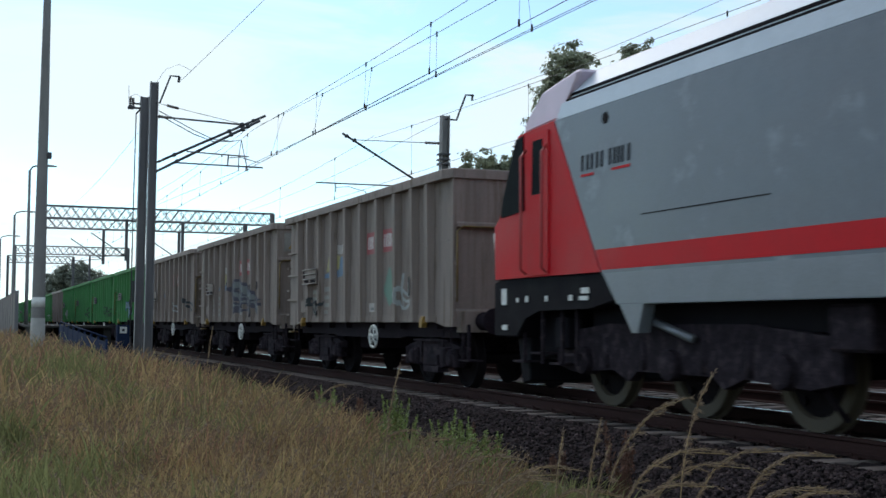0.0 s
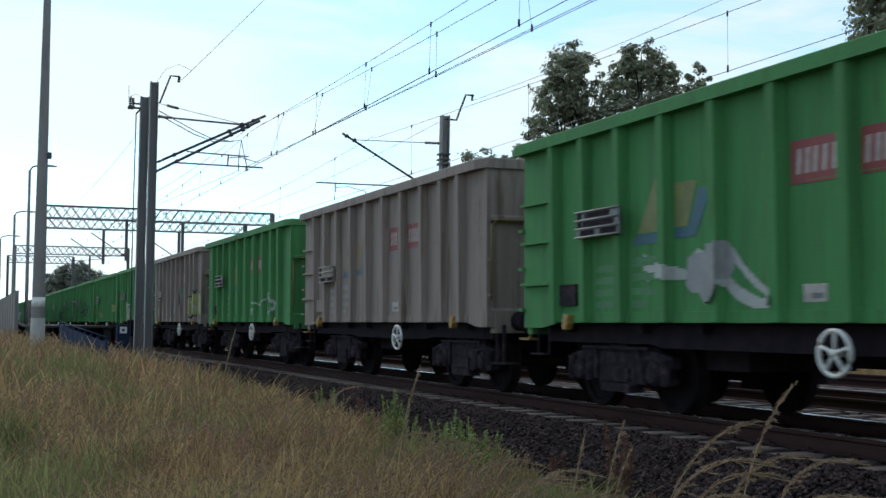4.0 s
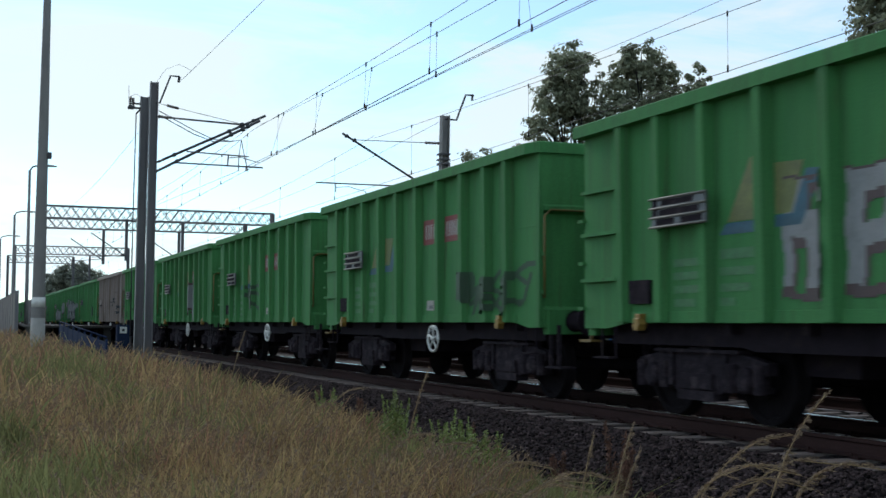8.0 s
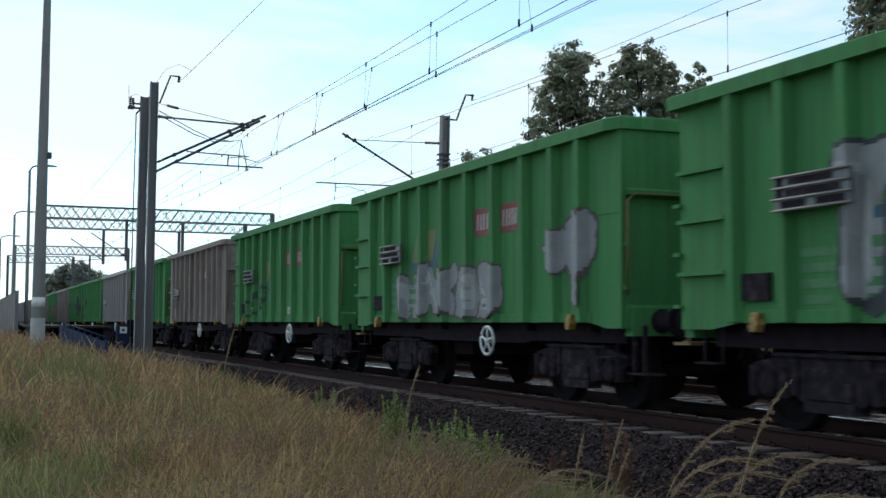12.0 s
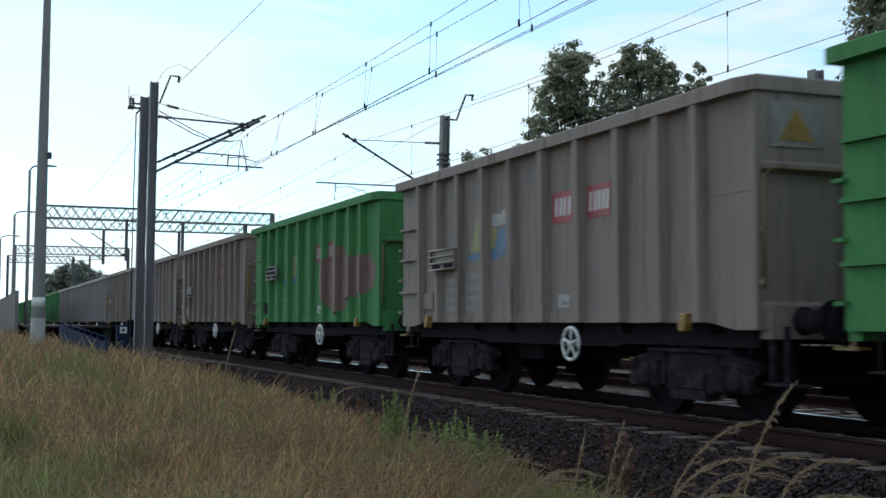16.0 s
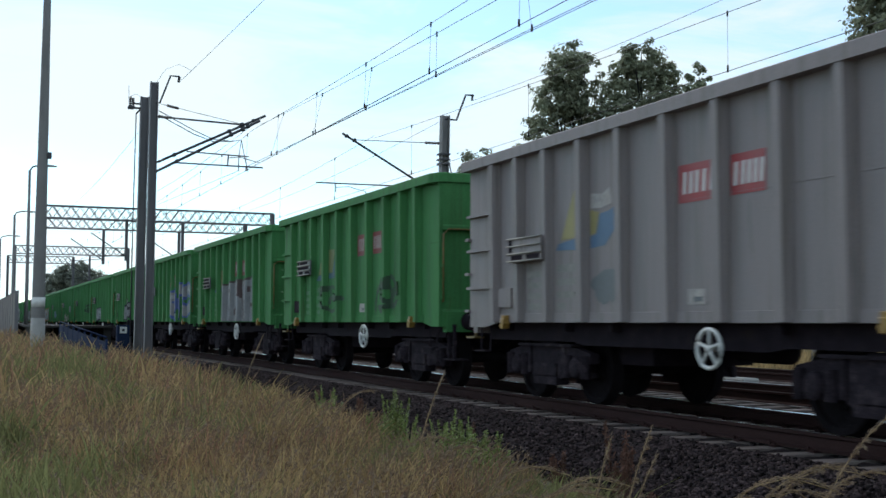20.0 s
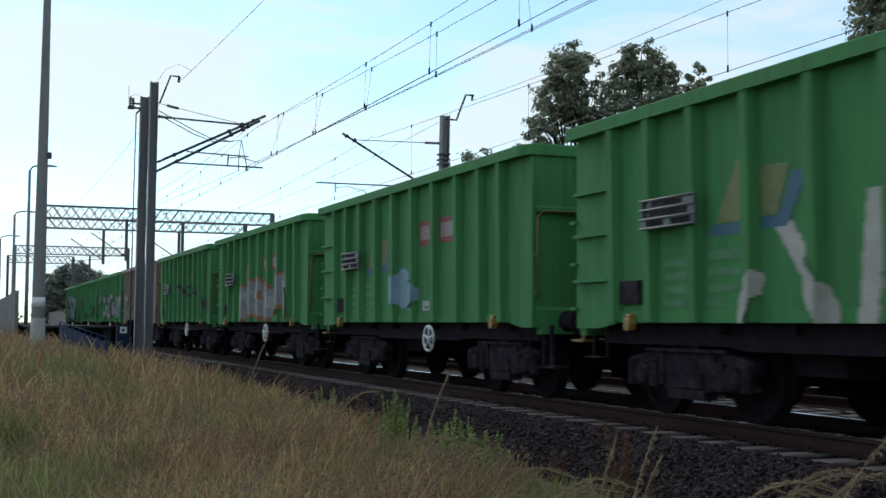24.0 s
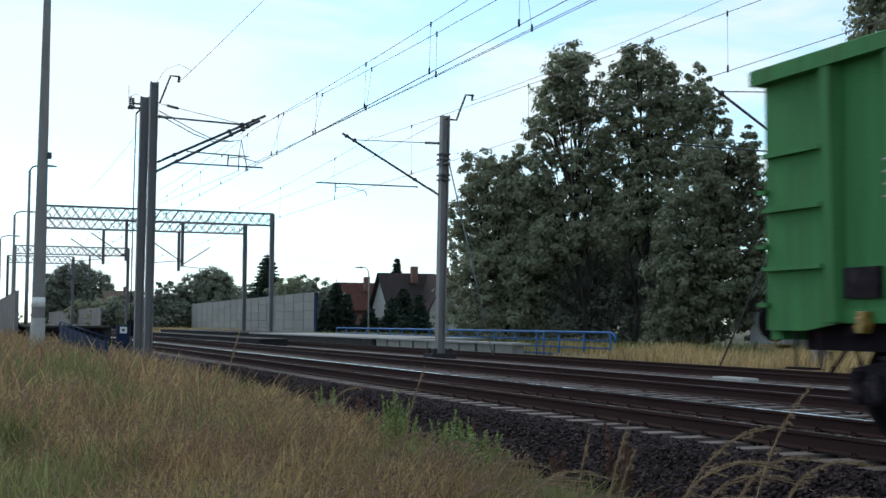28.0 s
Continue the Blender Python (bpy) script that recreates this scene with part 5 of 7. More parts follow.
near_mast = thing("catenary_mast", "dark steel catenary mast with booms over the main track", "catenary mast", group="overhead line masts")
h_post("post", -37.4, 5.19, -0.75, 8.26, 0.235, "mast", near_mast, 0.005)
foundation(near_mast, -37.4, 5.19, -0.28)
insulator(near_mast, (-37.4, 5.33, 5.55), (-37.4, 5.75, 5.78))
insulator(near_mast, (-37.4, 5.36, 7.22), (-37.4, 5.78, 7.21))
steel_bars(near_mast, -37.4, (("boom", 5.72, 5.765, 8.49, 7.30, 0.042), ("tie", 5.75, 7.21, 7.91, 7.14, 0.028), ("registration_arm", 5.87, 5.85, 8.6, 5.83, 0.024), ("drop_strut", 7.5, 5.84, 7.52, 6.19, 0.02),
                              ("steady_arm", 7.52, 6.08, 7.9, 6.12, 0.012), ("steady_arm", 7.9, 6.12, 8.47, 5.98, 0.012)))
for y, z in ((5.95, 5.89), (7.6, 6.81), (7.95, 7.0), (8.12, 7.1), (7.93, 7.14)):
    clamp_ring(near_mast, -37.4, y, z)
barred("feeder_bracket", [(-37.4, 5.28, 7.62), (-37.4, 5.41, 7.65), (-37.4, 5.72, 8.50), (-37.4, 5.99, 8.49)], 0.03, "dark", near_mast)
insulator(near_mast, (-37.4, 5.98, 8.5), (-37.4, 5.96, 8.31))
barred("tension_wire", [(-37.4, 5.41, 7.62), (-37.4, 6.7, 7.38), (-37.4, 8.02, 7.14)], 0.009, "wire", near_mast, n=5)
insulator(near_mast, (-37.4, 5.62, 7.58), (-37.4, 5.98, 7.51))
for dz, w in ((0.0, 0.0), (0.12, 0.18)):
    barred("jumper_cable", [(-37.5, 5.4, 7.3 + dz), (-37.6, 5.8, 7.12 + dz), (-37.7, 6.5, 6.8 + dz), (-37.8, 7.12, 6.62 + 0.6 * dz), (-37.8, 7.7, 6.66), (-37.8, 8.0, 6.72), (-37.8, 7.93 + w, 6.2), (-37.8, 7.92 + 1.7 * w, 5.74)], 0.014, "wire", near_mast)
barred("earth_wire", [(-37.4, 5.3, 8.26), (-37.0, 5.5, 8.6), (-36.4, 5.8, 8.66), (-35.4, 5.99, 8.3)], 0.006, "wire", near_mast, n=4)
anchor_mast = thing("catenary_mast", "dark steel mast with switch gear standing beside another mast", "catenary mast", group="overhead line masts")
h_post("post", -39.5, 5.17, -0.75, 8.17, 0.26, "mast", anchor_mast, 0.008)
foundation(anchor_mast, -39.5, 5.17, -0.28)
insulator(anchor_mast, (-39.5, 5.33, 5.94), (-39.5, 5.9, 6.22))
steel_bars(anchor_mast, -39.5, (("boom", 5.85, 6.2, 9.15, 7.83, 0.042), ("registration_arm", 6.59, 6.5, 8.61, 6.44, 0.022)))
for y, z in ((6.2, 6.37), (7.95, 7.24), (8.4, 7.46), (8.75, 7.63)):
    clamp_ring(anchor_mast, -39.5, y, z)
gear = boxed("switch_box", (-39.62, -39.38, 4.72, 4.92, 7.76, 7.86), "dark", anchor_mast, "switch gear on a bracket", bevel=0.02)
insulator(anchor_mast, (-39.5, 4.8, 7.84), (-39.5, 4.8, 8.16))
insulator(anchor_mast, (-39.5, 4.88, 7.84), (-39.5, 4.88, 8.12))
barred("gear_bracket", [(-39.5, 4.72, 7.8), (-39.5, 5.12, 7.8)], 0.035, "dark", anchor_mast)
barred("gear_bracket", [(-39.5, 4.86, 7.94), (-39.5, 5.12, 7.94)], 0.03, "dark", anchor_mast)
barred("gear_bracket", [(-39.5, 4.98, 7.62), (-39.5, 5.14, 7.8)], 0.03, "dark", anchor_mast)
barred("switch_rod", [(-39.5, 4.98, 7.62), (-39.5, 4.95, 4.58), (-39.5, 4.93, 0.6)], 0.018, "dark", anchor_mast)
barred("lightning_rod", [(-39.5, 4.75, 7.86), (-39.5, 4.74, 8.5)], 0.008, "wire", anchor_mast, n=4)
barred("lead_wire", [(-39.5, 4.8, 8.16), (-39.5, 4.98, 8.26), (-39.5, 5.15, 8.14)], 0.006, "wire", anchor_mast, n=4)

far_mast = thing("catenary_mast", "grey steel catenary mast between the far tracks", "catenary mast", group="overhead line masts")
h_post("post", -37.7, 14.66, -0.3, 7.93, 0.27, "mast_grey", far_mast, 0.018)
bm = bmesh.new()
for sx, sy in ((-1, -1), (1, -1), (-1, 1), (1, 1)):
    prism(bm, ((-0.06, -0.06), (0.06, -0.06), (0.06, 0.06), (-0.06, 0.06)), "z", 0.02, 0.2)
    for v in bm.verts[-8:]:
        v.co.x, v.co.y = v.co.x - 37.7 + 0.27 * sx, v.co.y + 14.66 + 0.27 * sy
prism(bm, ((-0.42, -0.42), (0.42, -0.42), (0.42, 0.42), (-0.42, 0.42)), "z", -0.5, 0.04)
for v in bm.verts[-8:]:
    v.co.x, v.co.y = v.co.x - 37.7, v.co.y + 14.66
part("foundation", bm, "platform", far_mast, "dark bolted footing")
insulator(far_mast, (-37.7, 14.6, 5.27), (-37.7, 14.25, 5.47))
insulator(far_mast, (-37.7, 14.62, 6.99), (-37.7, 14.1, 6.98))
steel_bars(far_mast, -37.7, (("boom", 14.28, 5.44, 11.26, 7.12, 0.036), ("tie", 14.1, 6.98, 11.62, 6.93, 0.012), ("registration_arm", 13.87, 5.5, 10.41, 5.49, 0.022), ("drop_strut", 11.05, 5.5, 11.05, 5.2, 0.016),
                             ("steady_arm", 11.05, 5.36, 11.5, 5.4, 0.01), ("steady_arm", 11.5, 5.4, 12.05, 5.27, 0.01), ("steady_arm", 12.05, 5.27, 12.1, 5.14, 0.014)))
for y, z in ((11.4, 7.04), (11.66, 6.92), (13.75, 5.74)):
    clamp_ring(far_mast, -37.7, y, z, 0.06)
barred("feeder_bracket", [(-37.7, 14.8, 7.81), (-37.7, 15.22, 7.81), (-37.7, 15.55, 8.68), (-37.7, 15.84, 8.69)], 0.035, "dark", far_mast)
insulator(far_mast, (-37.7, 15.8, 8.69), (-37.7, 15.78, 8.5))
for z in (5.75, 5.9, 6.28, 6.42, 6.6):
    boxed("clamp", (-37.88, -37.52, 14.58, 14.94, z, z + 0.05), "dark", far_mast)
barred("guy_wire", [(-37.7, 14.95, 6.4), (-38.9, 17.0, 0.3), (-39.1, 17.3, -0.5)], 0.022, "steel", far_mast)

side_mast = thing("catenary_mast", "grey steel mast beyond the side track in dry grass", "catenary mast", group="overhead line masts")
h_post("post", -25.7, 20.38, -0.6, 7.6, 0.3, "mast_grey", side_mast)
foundation(side_mast, -25.7, 20.38, -0.2)
insulator(side_mast, (-25.7, 20.25, 5.14), (-25.7, 19.9, 5.35))
insulator(side_mast, (-25.7, 20.25, 7.0), (-25.7, 19.8, 6.98))
steel_bars(side_mast, -25.7, (("boom", 19.95, 5.32, 17.26, 6.92, 0.036), ("tie", 19.8, 6.98, 17.48, 6.83, 0.014), ("registration_arm", 19.3, 5.4, 16.08, 5.43, 0.022)))
clamp_ring(side_mast, -25.7, 17.5, 6.8, 0.06)
barred("guy_wire", [(-25.7, 20.3, 6.4), (-26.9, 19.6, 2.6), (-28.1, 18.8, -0.5)], 0.02, "dark", side_mast)


def sagging(x0, x1, y0, y1, z0, z1, sag, n=14):
    return [(x0 + (x1 - x0) * i / n, y0 + (y1 - y0) * i / n, z0 + (z1 - z0) * i / n - 4 * sag * (i / n) * (1 - i / n)) for i in range(n + 1)]


def wire_group(label, wires, droppers=()):
    """Wires of (name, x0, x1, y0, y1, z0, z1, sag), and droppers of (x, y, z top, y, z bottom)."""
    cat = thing("overhead_wire", label, "overhead wire", group="overhead wires")
    for name, x0, x1, y0, y1, z0, z1, sag in wires:
        barred(name, sagging(x0, x1, y0, y1, z0, z1, sag, 24 if sag else 4), 0.0065, "wire", cat, n=5)
    for x, y, z, yb, zb in droppers:
        barred("dropper", [(x, y, z), (x, yb, zb)], 0.0035, "wire", cat, n=4)
        barred("dropper_clip", [(x, yb, zb - 0.02), (x, yb, zb + 0.1)], 0.02, "wire", cat, n=5)
        barred("dropper_clip", [(x, y, z - 0.07), (x, y, z + 0.03)], 0.018, "wire", cat, n=5)
    return cat


def hung(wire, x):
    """Where a sagging wire runs at x: (y, z)."""
    _, x0, x1, y0, y1, z0, z1, sag = wire
    u = (x - x0) / (x1 - x0)
    return y0 + (y1 - y0) * u, z0 + (z1 - z0) * u - 4 * sag * u * (1 - u)


def catenary(label, messengers, contacts, step, first, count):
    """Messenger wires above contact wires, tied by droppers every few metres."""
    drops = []
    for i in range(count):
        x = first + step * i
        for m, c in zip(messengers, contacts):
            if min(m[1], m[2]) < x < max(m[1], m[2]) and min(c[1], c[2]) < x < max(c[1], c[2]):
                drops.append((x, *hung(m, x), *hung(c, x)))
    return wire_group(label, [*messengers, *contacts], drops)


catenary("twin contact wires and messenger over the main track",
         [("messenger_wire", -37.4, 24, 8.3, 8.3, 7.02, 7.96, 0.589), ("messenger_wire", -37.4, -88, 8.3, 8.3, 7.02, 7.1, 0.5), ("messenger_wire", -88, -157, 8.3, 8.3, 7.1, 7.1, 0.6)],
         [("contact_wire", -37.4, 24, 8.27, 8.27, 5.83, 5.85, 0.0), ("contact_wire", -37.4, -88, 8.27, 8.3, 5.83, 5.75, 0.0), ("contact_wire", -88, -157, 8.3, 8.3, 5.75, 5.75, 0.0)], 4.1, -149.0, 40)
wire_group("second contact wire of the pair over the main track", [("contact_wire", -37.4, 24, 8.22, 8.36, 5.83, 5.84, 0.0), ("contact_wire", -39.5, -88, 8.3, 8.2, 5.97, 7.2, 0.0)])
catenary("second messenger and contact wire crossing over the main track",
         [("messenger_wire", -37.4, 24, 8.5, 8.5, 7.17, 7.2, 0.66), ("messenger_wire", -39.5, -88, 8.6, 8.2, 7.4, 8.6, 0.7)],
         [("contact_wire", -37.4, 24, 8.07, 9.74, 5.83, 5.83, 0.0)], 4.1, -34.4, 12)
wire_group("parallel contact wire crossing over the main track", [("contact_wire", -37.4, 24, 8.1, 9.55, 5.84, 5.84, 0.0)])
catenary("contact wire and messenger over the second track",
         [("messenger_wire", -37.7, 24, 12.33, 12.33, 7.02, 6.4, 0.4), ("messenger_wire", -37.7, -88, 12.33, 12.33, 7.1, 7.1, 0.55), ("messenger_wire", -88, -157, 12.33, 12.3, 7.1, 7.0, 0.6)],
         [("contact_wire", -37.7, 24, 12.33, 12.33, 5.45, 5.4, 0.0), ("contact_wire", -37.7, -88, 12.33, 12.33, 5.45, 5.43, 0.0), ("contact_wire", -88, -157, 12.33, 12.33, 5.43, 5.43, 0.0)], 8.1, -147.5, 20)
wire_group("feeder wire on mast brackets beside the main track", [("feeder_wire", -37.4, 24, 5.97, 5.97, 8.31, 8.31, 0.41), ("feeder_wire", -37.4, -88, 5.41, 5.6, 7.62, 8.2, 0.6)])
wire_group("feeder wire on mast brackets between far tracks", [("feeder_wire", -37.7, -2, 15.78, 15.6, 8.5, 9.1, 0.46), ("feeder_wire", -37.7, -96.3, 14.9, 15.6, 7.88, 8.5, 0.75)])


def portal(x, y0, y1, z0, z1, drops, label):
    """A lattice beam on two legs across the tracks, with hanging struts and their booms."""
    p = thing("catenary_portal", label, "catenary portal", group="overhead line portals")
    for y in (y0, y1):
        h_post("leg", x, y, -0.6, z1, 0.3, "mast", p)
    w = 0.35
    for dx in (-w, w):
        for z in (z0, z1):
            bm = bmesh.new()
            box(bm, x + dx - 0.04, x + dx + 0.04, y0, y1, z - 0.04, z + 0.04)
            part("chord", bm, "mast", p)
    n = max(4, round((y1 - y0) / 0.62))
    bay = (y1 - y0) / n
    for dx in (-w, w):
        bm = bmesh.new()
        for i in range(n):
            a = y0 + i * bay
            zz = (z0, z1) if i % 2 == 0 else (z1, z0)
            tube(bm, [(x + dx, a, zz[0]), (x + dx, a + bay, zz[1])], 0.028, 4)
            tube(bm, [(x + dx, a, zz[1]), (x + dx, a + bay, zz[0])], 0.018, 4)
        tagged(part("lattice", bm, "mast", p), kind="stuff")
    for y, low, s in drops:
        h_post("drop_post", x, y, low, z0, 0.2, "mast", p)
        barred("boom", [(x, y, low + 0.3), (x, y + s * 2.4, low + 1.9)], 0.04, "dark", p)
        barred("registration_arm", [(x, y, low + 0.4), (x, y + s * 2.3, low + 0.2)], 0.025, "dark", p)
        insulator(p, (x, y, low + 0.3), (x, y + s * 0.3, low + 0.5))
    return p


portal(-88.0, 5.0, 21.0, 8.12, 8.98, [(10.6, 5.3, -1), (14.5, 5.0, -1)], "lattice steel portal carrying wires over all tracks")
portal(-96.3, 5.2, 20.8, 8.05, 8.82, [(9.9, 5.4, -1), (15.6, 5.0, 1)], "lattice steel portal carrying wires over all tracks")
portal(-136.0, 5.0, 16.6, 8.15, 9.0, [(12.6, 5.4, -1)], "distant lattice steel portal over the station tracks")
portal(-157.0, 5.0, 12.6, 8.15, 9.0, [], "distant lattice steel portal over the station tracks")


def lamp_post(x, y, z0, z1, r, s, reach, label, mat="mast_grey"):
    p = thing("street_lamp", label, "street lamp", group="lamp posts")
    barred("pole", [(x, y, z0), (x, y, z0 + 0.25 * (z1 - z0)), (x, y, z1)], [r * 1.3, r, r * 0.7], mat, p, n=10)
    arm = [(x, y, z1 - 0.05), (x, y + s * 0.15, z1 + 0.22), (x, y + s * reach * 0.5, z1 + 0.34), (x, y + s * reach, z1 + 0.36)]
    barred("arm", arm, r * 0.5, mat, p)
    bm = bmesh.new()
    prism(bm, ((0, 0.0), (0.55, 0.02), (0.6, 0.08), (0.1, 0.14)), "x", -0.12, 0.12)
    for v in bm.verts:
        v.co = Vector((x + v.co.x, y + s * (reach - 0.1 + v.co.y), z1 + 0.26 + v.co.z))
    part("lantern", bm, "concrete", p)
    return p


lamp_post(-79.1, 3.65, -0.4, 10.3, 0.11, 1, 1.1, "slim grey station lamp post with short arm")
lamp_post(-105.9, 3.8, -0.4, 9.7, 0.12, 1, 1.2, "slim grey station lamp post with short arm")
lamp_post(-138.1, 3.6, -0.4, 9.8, 0.12, 1, 1.5, "distant station lamp post with short arm")
lamp_post(-90.6, 29.3, -0.4, 5.0, 0.06, -1, 0.6, "thin grey street lamp behind the platform")

# tall tapered pole in the meadow, white band near its foot
pole = thing("lighting_mast", "tall tapered grey pole with a white band standing in grass", "pole")
px, py = -31.3, 1.72
barred("shaft", [(px, py, -0.6), (px, py, 1.2), (px, py + 0.01, 3.4), (px, py + 0.03, 8.0), (px, py + 0.05, 13.0)], [0.162, 0.157, 0.138, 0.096, 0.066], "mast_grey", pole, n=16)
barred("white_band", [(px, py, 1.36), (px, py, 1.6)], [0.161, 0.159], "white", pole, "white painted band", n=16)
barred("sleeve", [(px, py, -0.6), (px, py, 1.1)], [0.172, 0.168], "concrete", pole, n=16)
boxed("clip_box", (px - 0.1, px + 0.1, py + 0.13, py + 0.22, 5.0, 5.14), "dark", pole)

# ---- platform, fences, houses ----
M["blue_paint"] = material("blue_railing_paint", (0.035, 0.12, 0.30), 0.7, gloss=0.15, vary=0.2, scale=4)
M["blue_dark"] = material("dark_blue_sheet_paint", (0.017, 0.027, 0.06), 0.9, gloss=0.05, vary=0.25, scale=3)
M["pale_block"] = material("pale_concrete_block", (0.24, 0.225, 0.20), 0.85, vary=0.2, scale=2, second=(0.2, 0.185, 0.16), second_at=0.6, bump=0.2, per_object=0.12)
M["barrier"] = material("grey_barrier_panel", (0.225, 0.22, 0.205), 0.8, vary=0.15, scale=0.8, per_object=0.1, bump=0.2, stretch=(1, 1, 2))
M["parapet"] = material("brown_grey_concrete_panel", (0.16, 0.135, 0.125), 0.85, vary=0.18, scale=1.2, per_object=0.1, bump=0.2)
M["roof_red"] = material("red_roof_tiles", (0.10, 0.042, 0.034), 0.9, gloss=0.1, vary=0.25, scale=3, bump=0.3)
M["roof_brown"] = material("faded_brown_roof_tiles", (0.15, 0.11, 0.085), 0.9, gloss=0.1, vary=0.2, scale=3, bump=0.3)
M["roof_dark"] = material("dark_brown_roof_tiles", (0.05, 0.038, 0.038), 0.9, gloss=0.1, vary=0.25, scale=3, bump=0.3)
M["plaster"] = material("pale_plaster", (0.36, 0.35, 0.33), 0.85, vary=0.12, scale=1)
M["brick_wall"] = material("dull_red_house_wall", (0.17, 0.085, 0.065), 0.85, vary=0.2, scale=2, bump=0.2)
M["pane"] = material("house_window_glass", (0.03, 0.035, 0.045), 0.1, vary=0.1, bump=0)

platform = thing("station_platform", "low concrete station platform with a dark edge wall", "platform", kind="structure")
boxed("platform_core", (-125, -56.6, 18.62, 23.4, -0.7, 0.26), "platform", platform)
boxed("platform_top", (-84, -40.3, 18.5, 19.2, 0.26, 0.33), "concrete", platform, "pale concrete paving")
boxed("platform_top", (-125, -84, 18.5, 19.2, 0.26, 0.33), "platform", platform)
boxed("platform_top", (-84, -54.5, 19.204, 23.6, 0.26, 0.33), "concrete", platform)
boxed("platform_top", (-125, -84, 19.204, 23.6, 0.26, 0.33), "platform", platform)
boxed("platform_core", (-56.6, -40.8, 18.75, 19.15, -0.7, 0.26), "concrete", platform)
boxed("platform_core", (-56.6, -54.8, 19.15, 23.4, -0.7, 0.26), "concrete", platform)
for i in range(9):
    x = -56.4 + i * 1.78
    bm = bmesh.new()
    prism(bm, ((-0.66, -0.62), (0.66, -0.62), (0.8, 0.2), (0.8, 0.255), (-0.8, 0.255), (-0.8, 0.2)), "y", 18.6 + random.uniform(-0.02, 0.02), 18.74)
    part("edge_block", bm, "pale_block", platform, at=pose(x + 0.87, 0, random.uniform(-0.01, 0.0)))
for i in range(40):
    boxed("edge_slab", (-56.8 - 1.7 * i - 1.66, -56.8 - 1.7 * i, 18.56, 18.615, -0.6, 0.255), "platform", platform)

island = thing("station_platform", "narrow dark island platform between the tracks", "platform", kind="structure")
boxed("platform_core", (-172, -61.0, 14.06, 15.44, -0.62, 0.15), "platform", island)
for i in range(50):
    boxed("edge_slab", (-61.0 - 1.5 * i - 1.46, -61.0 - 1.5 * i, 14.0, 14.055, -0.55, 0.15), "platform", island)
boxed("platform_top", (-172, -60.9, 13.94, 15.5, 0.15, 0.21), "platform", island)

railing = thing("platform_railing", "blue tubular steel railing behind the platform", "railing")
RY = 24.0                           # the railing stands on the slope behind the platform
posts = [-43.0 - 2.25 * i for i in range(18)]
for x in posts:
    barred("post", [(x, RY, -0.55), (x, RY, 0.67)], 0.04, "blue_paint", railing, n=8)
barred("post", [(-49.0, RY, -0.55), (-49.0, RY, 0.67)], 0.04, "blue_paint", railing, n=8)
barred("top_rail", [(posts[-1], RY, 0.69), (-43.0, RY, 0.69), (-42.75, RY, 0.63), (-42.62, RY, 0.48), (-42.62, RY, 0.3)], 0.05, "blue_paint", railing, n=8)
for z in (0.36, 0.05, -0.26):
    barred("rail", [(posts[-1], RY, z), (-43.0, RY, z)], 0.032, "blue_paint", railing, n=6)

wall = thing("noise_barrier", "grey panelled noise barrier with steel posts beyond the platform", "noise barrier", kind="structure")
WY = 32.0
for i in range(17):
    x = -116.0 - 4.0 * i
    z1 = 4.05 - 0.018 * i
    for k in range(5):
        boxed("panel", (x - 3.86, x, WY - 0.07, WY + 0.07, -0.45 + k * (z1 + 0.45) / 5, -0.45 + (k + 1) * (z1 + 0.45) / 5 - 0.025), "barrier", wall)
    boxed("post", (x - 4.0, x - 3.86, WY - 0.11, WY + 0.11, -0.6, z1 + 0.05), "mast_grey", wall)
boxed("end_panel", (-115.98, -115.2, WY - 0.07, WY + 0.07, -0.45, 3.95), "blue_dark", wall, "dark blue painted end panel")

# near platform at the left edge, with its slab, supports and a blue side fence
near_platform = thing("station_platform", "raised concrete platform with posts beside the main track", "platform", kind="structure")
boxed("platform_slab", (-190, -57, 3.2, 6.35, 0.74, 0.84), "platform", near_platform)
for i in range(20):
    boxed("support", (-57.6 - 3 * i, -57.2 - 3 * i, 6.0, 6.3, -0.7, 0.74), "platform", near_platform)
boxed("back_wall", (-190, -58, 3.5, 3.7, -0.7, 0.74), "platform", near_platform)
fence = thing("side_fence", "blue metal stair fence beside the raised platform", "fence")
for i in range(9):
    x = -29.0 - 1.8 * i
    top = 0.62 + 0.045 * i
    barred("post", [(x, 3.1, -0.6), (x, 3.1, top)], 0.03, "blue_dark", fence)
    if i < 8:
        bm = bmesh.new()
        prism(bm, ((x, -0.35), (x - 1.8, -0.35), (x - 1.8, top - 0.03), (x, top - 0.08)), "y", 3.085, 3.115)
        part("panel", bm, "blue_dark", fence)
barred("hand_rail", [(-29.0, 3.1, 0.66), (-43.4, 3.1, 1.02)], 0.02, "blue_dark", fence)
left_wall = thing("noise_barrier", "grey noise barrier with dark posts beside the meadow", "noise barrier", kind="structure")
for i in range(16):
    x = -76.9 - 4.0 * i
    for k in range(4):
        boxed("panel", (x - 3.86, x, 2.93, 3.07, -0.5 + 0.82 * k, -0.5 + 0.82 * k + 0.8), "parapet", left_wall)
    boxed("post", (x, x + 0.14, 2.89, 3.11, -0.6, 2.84), "mast", left_wall)

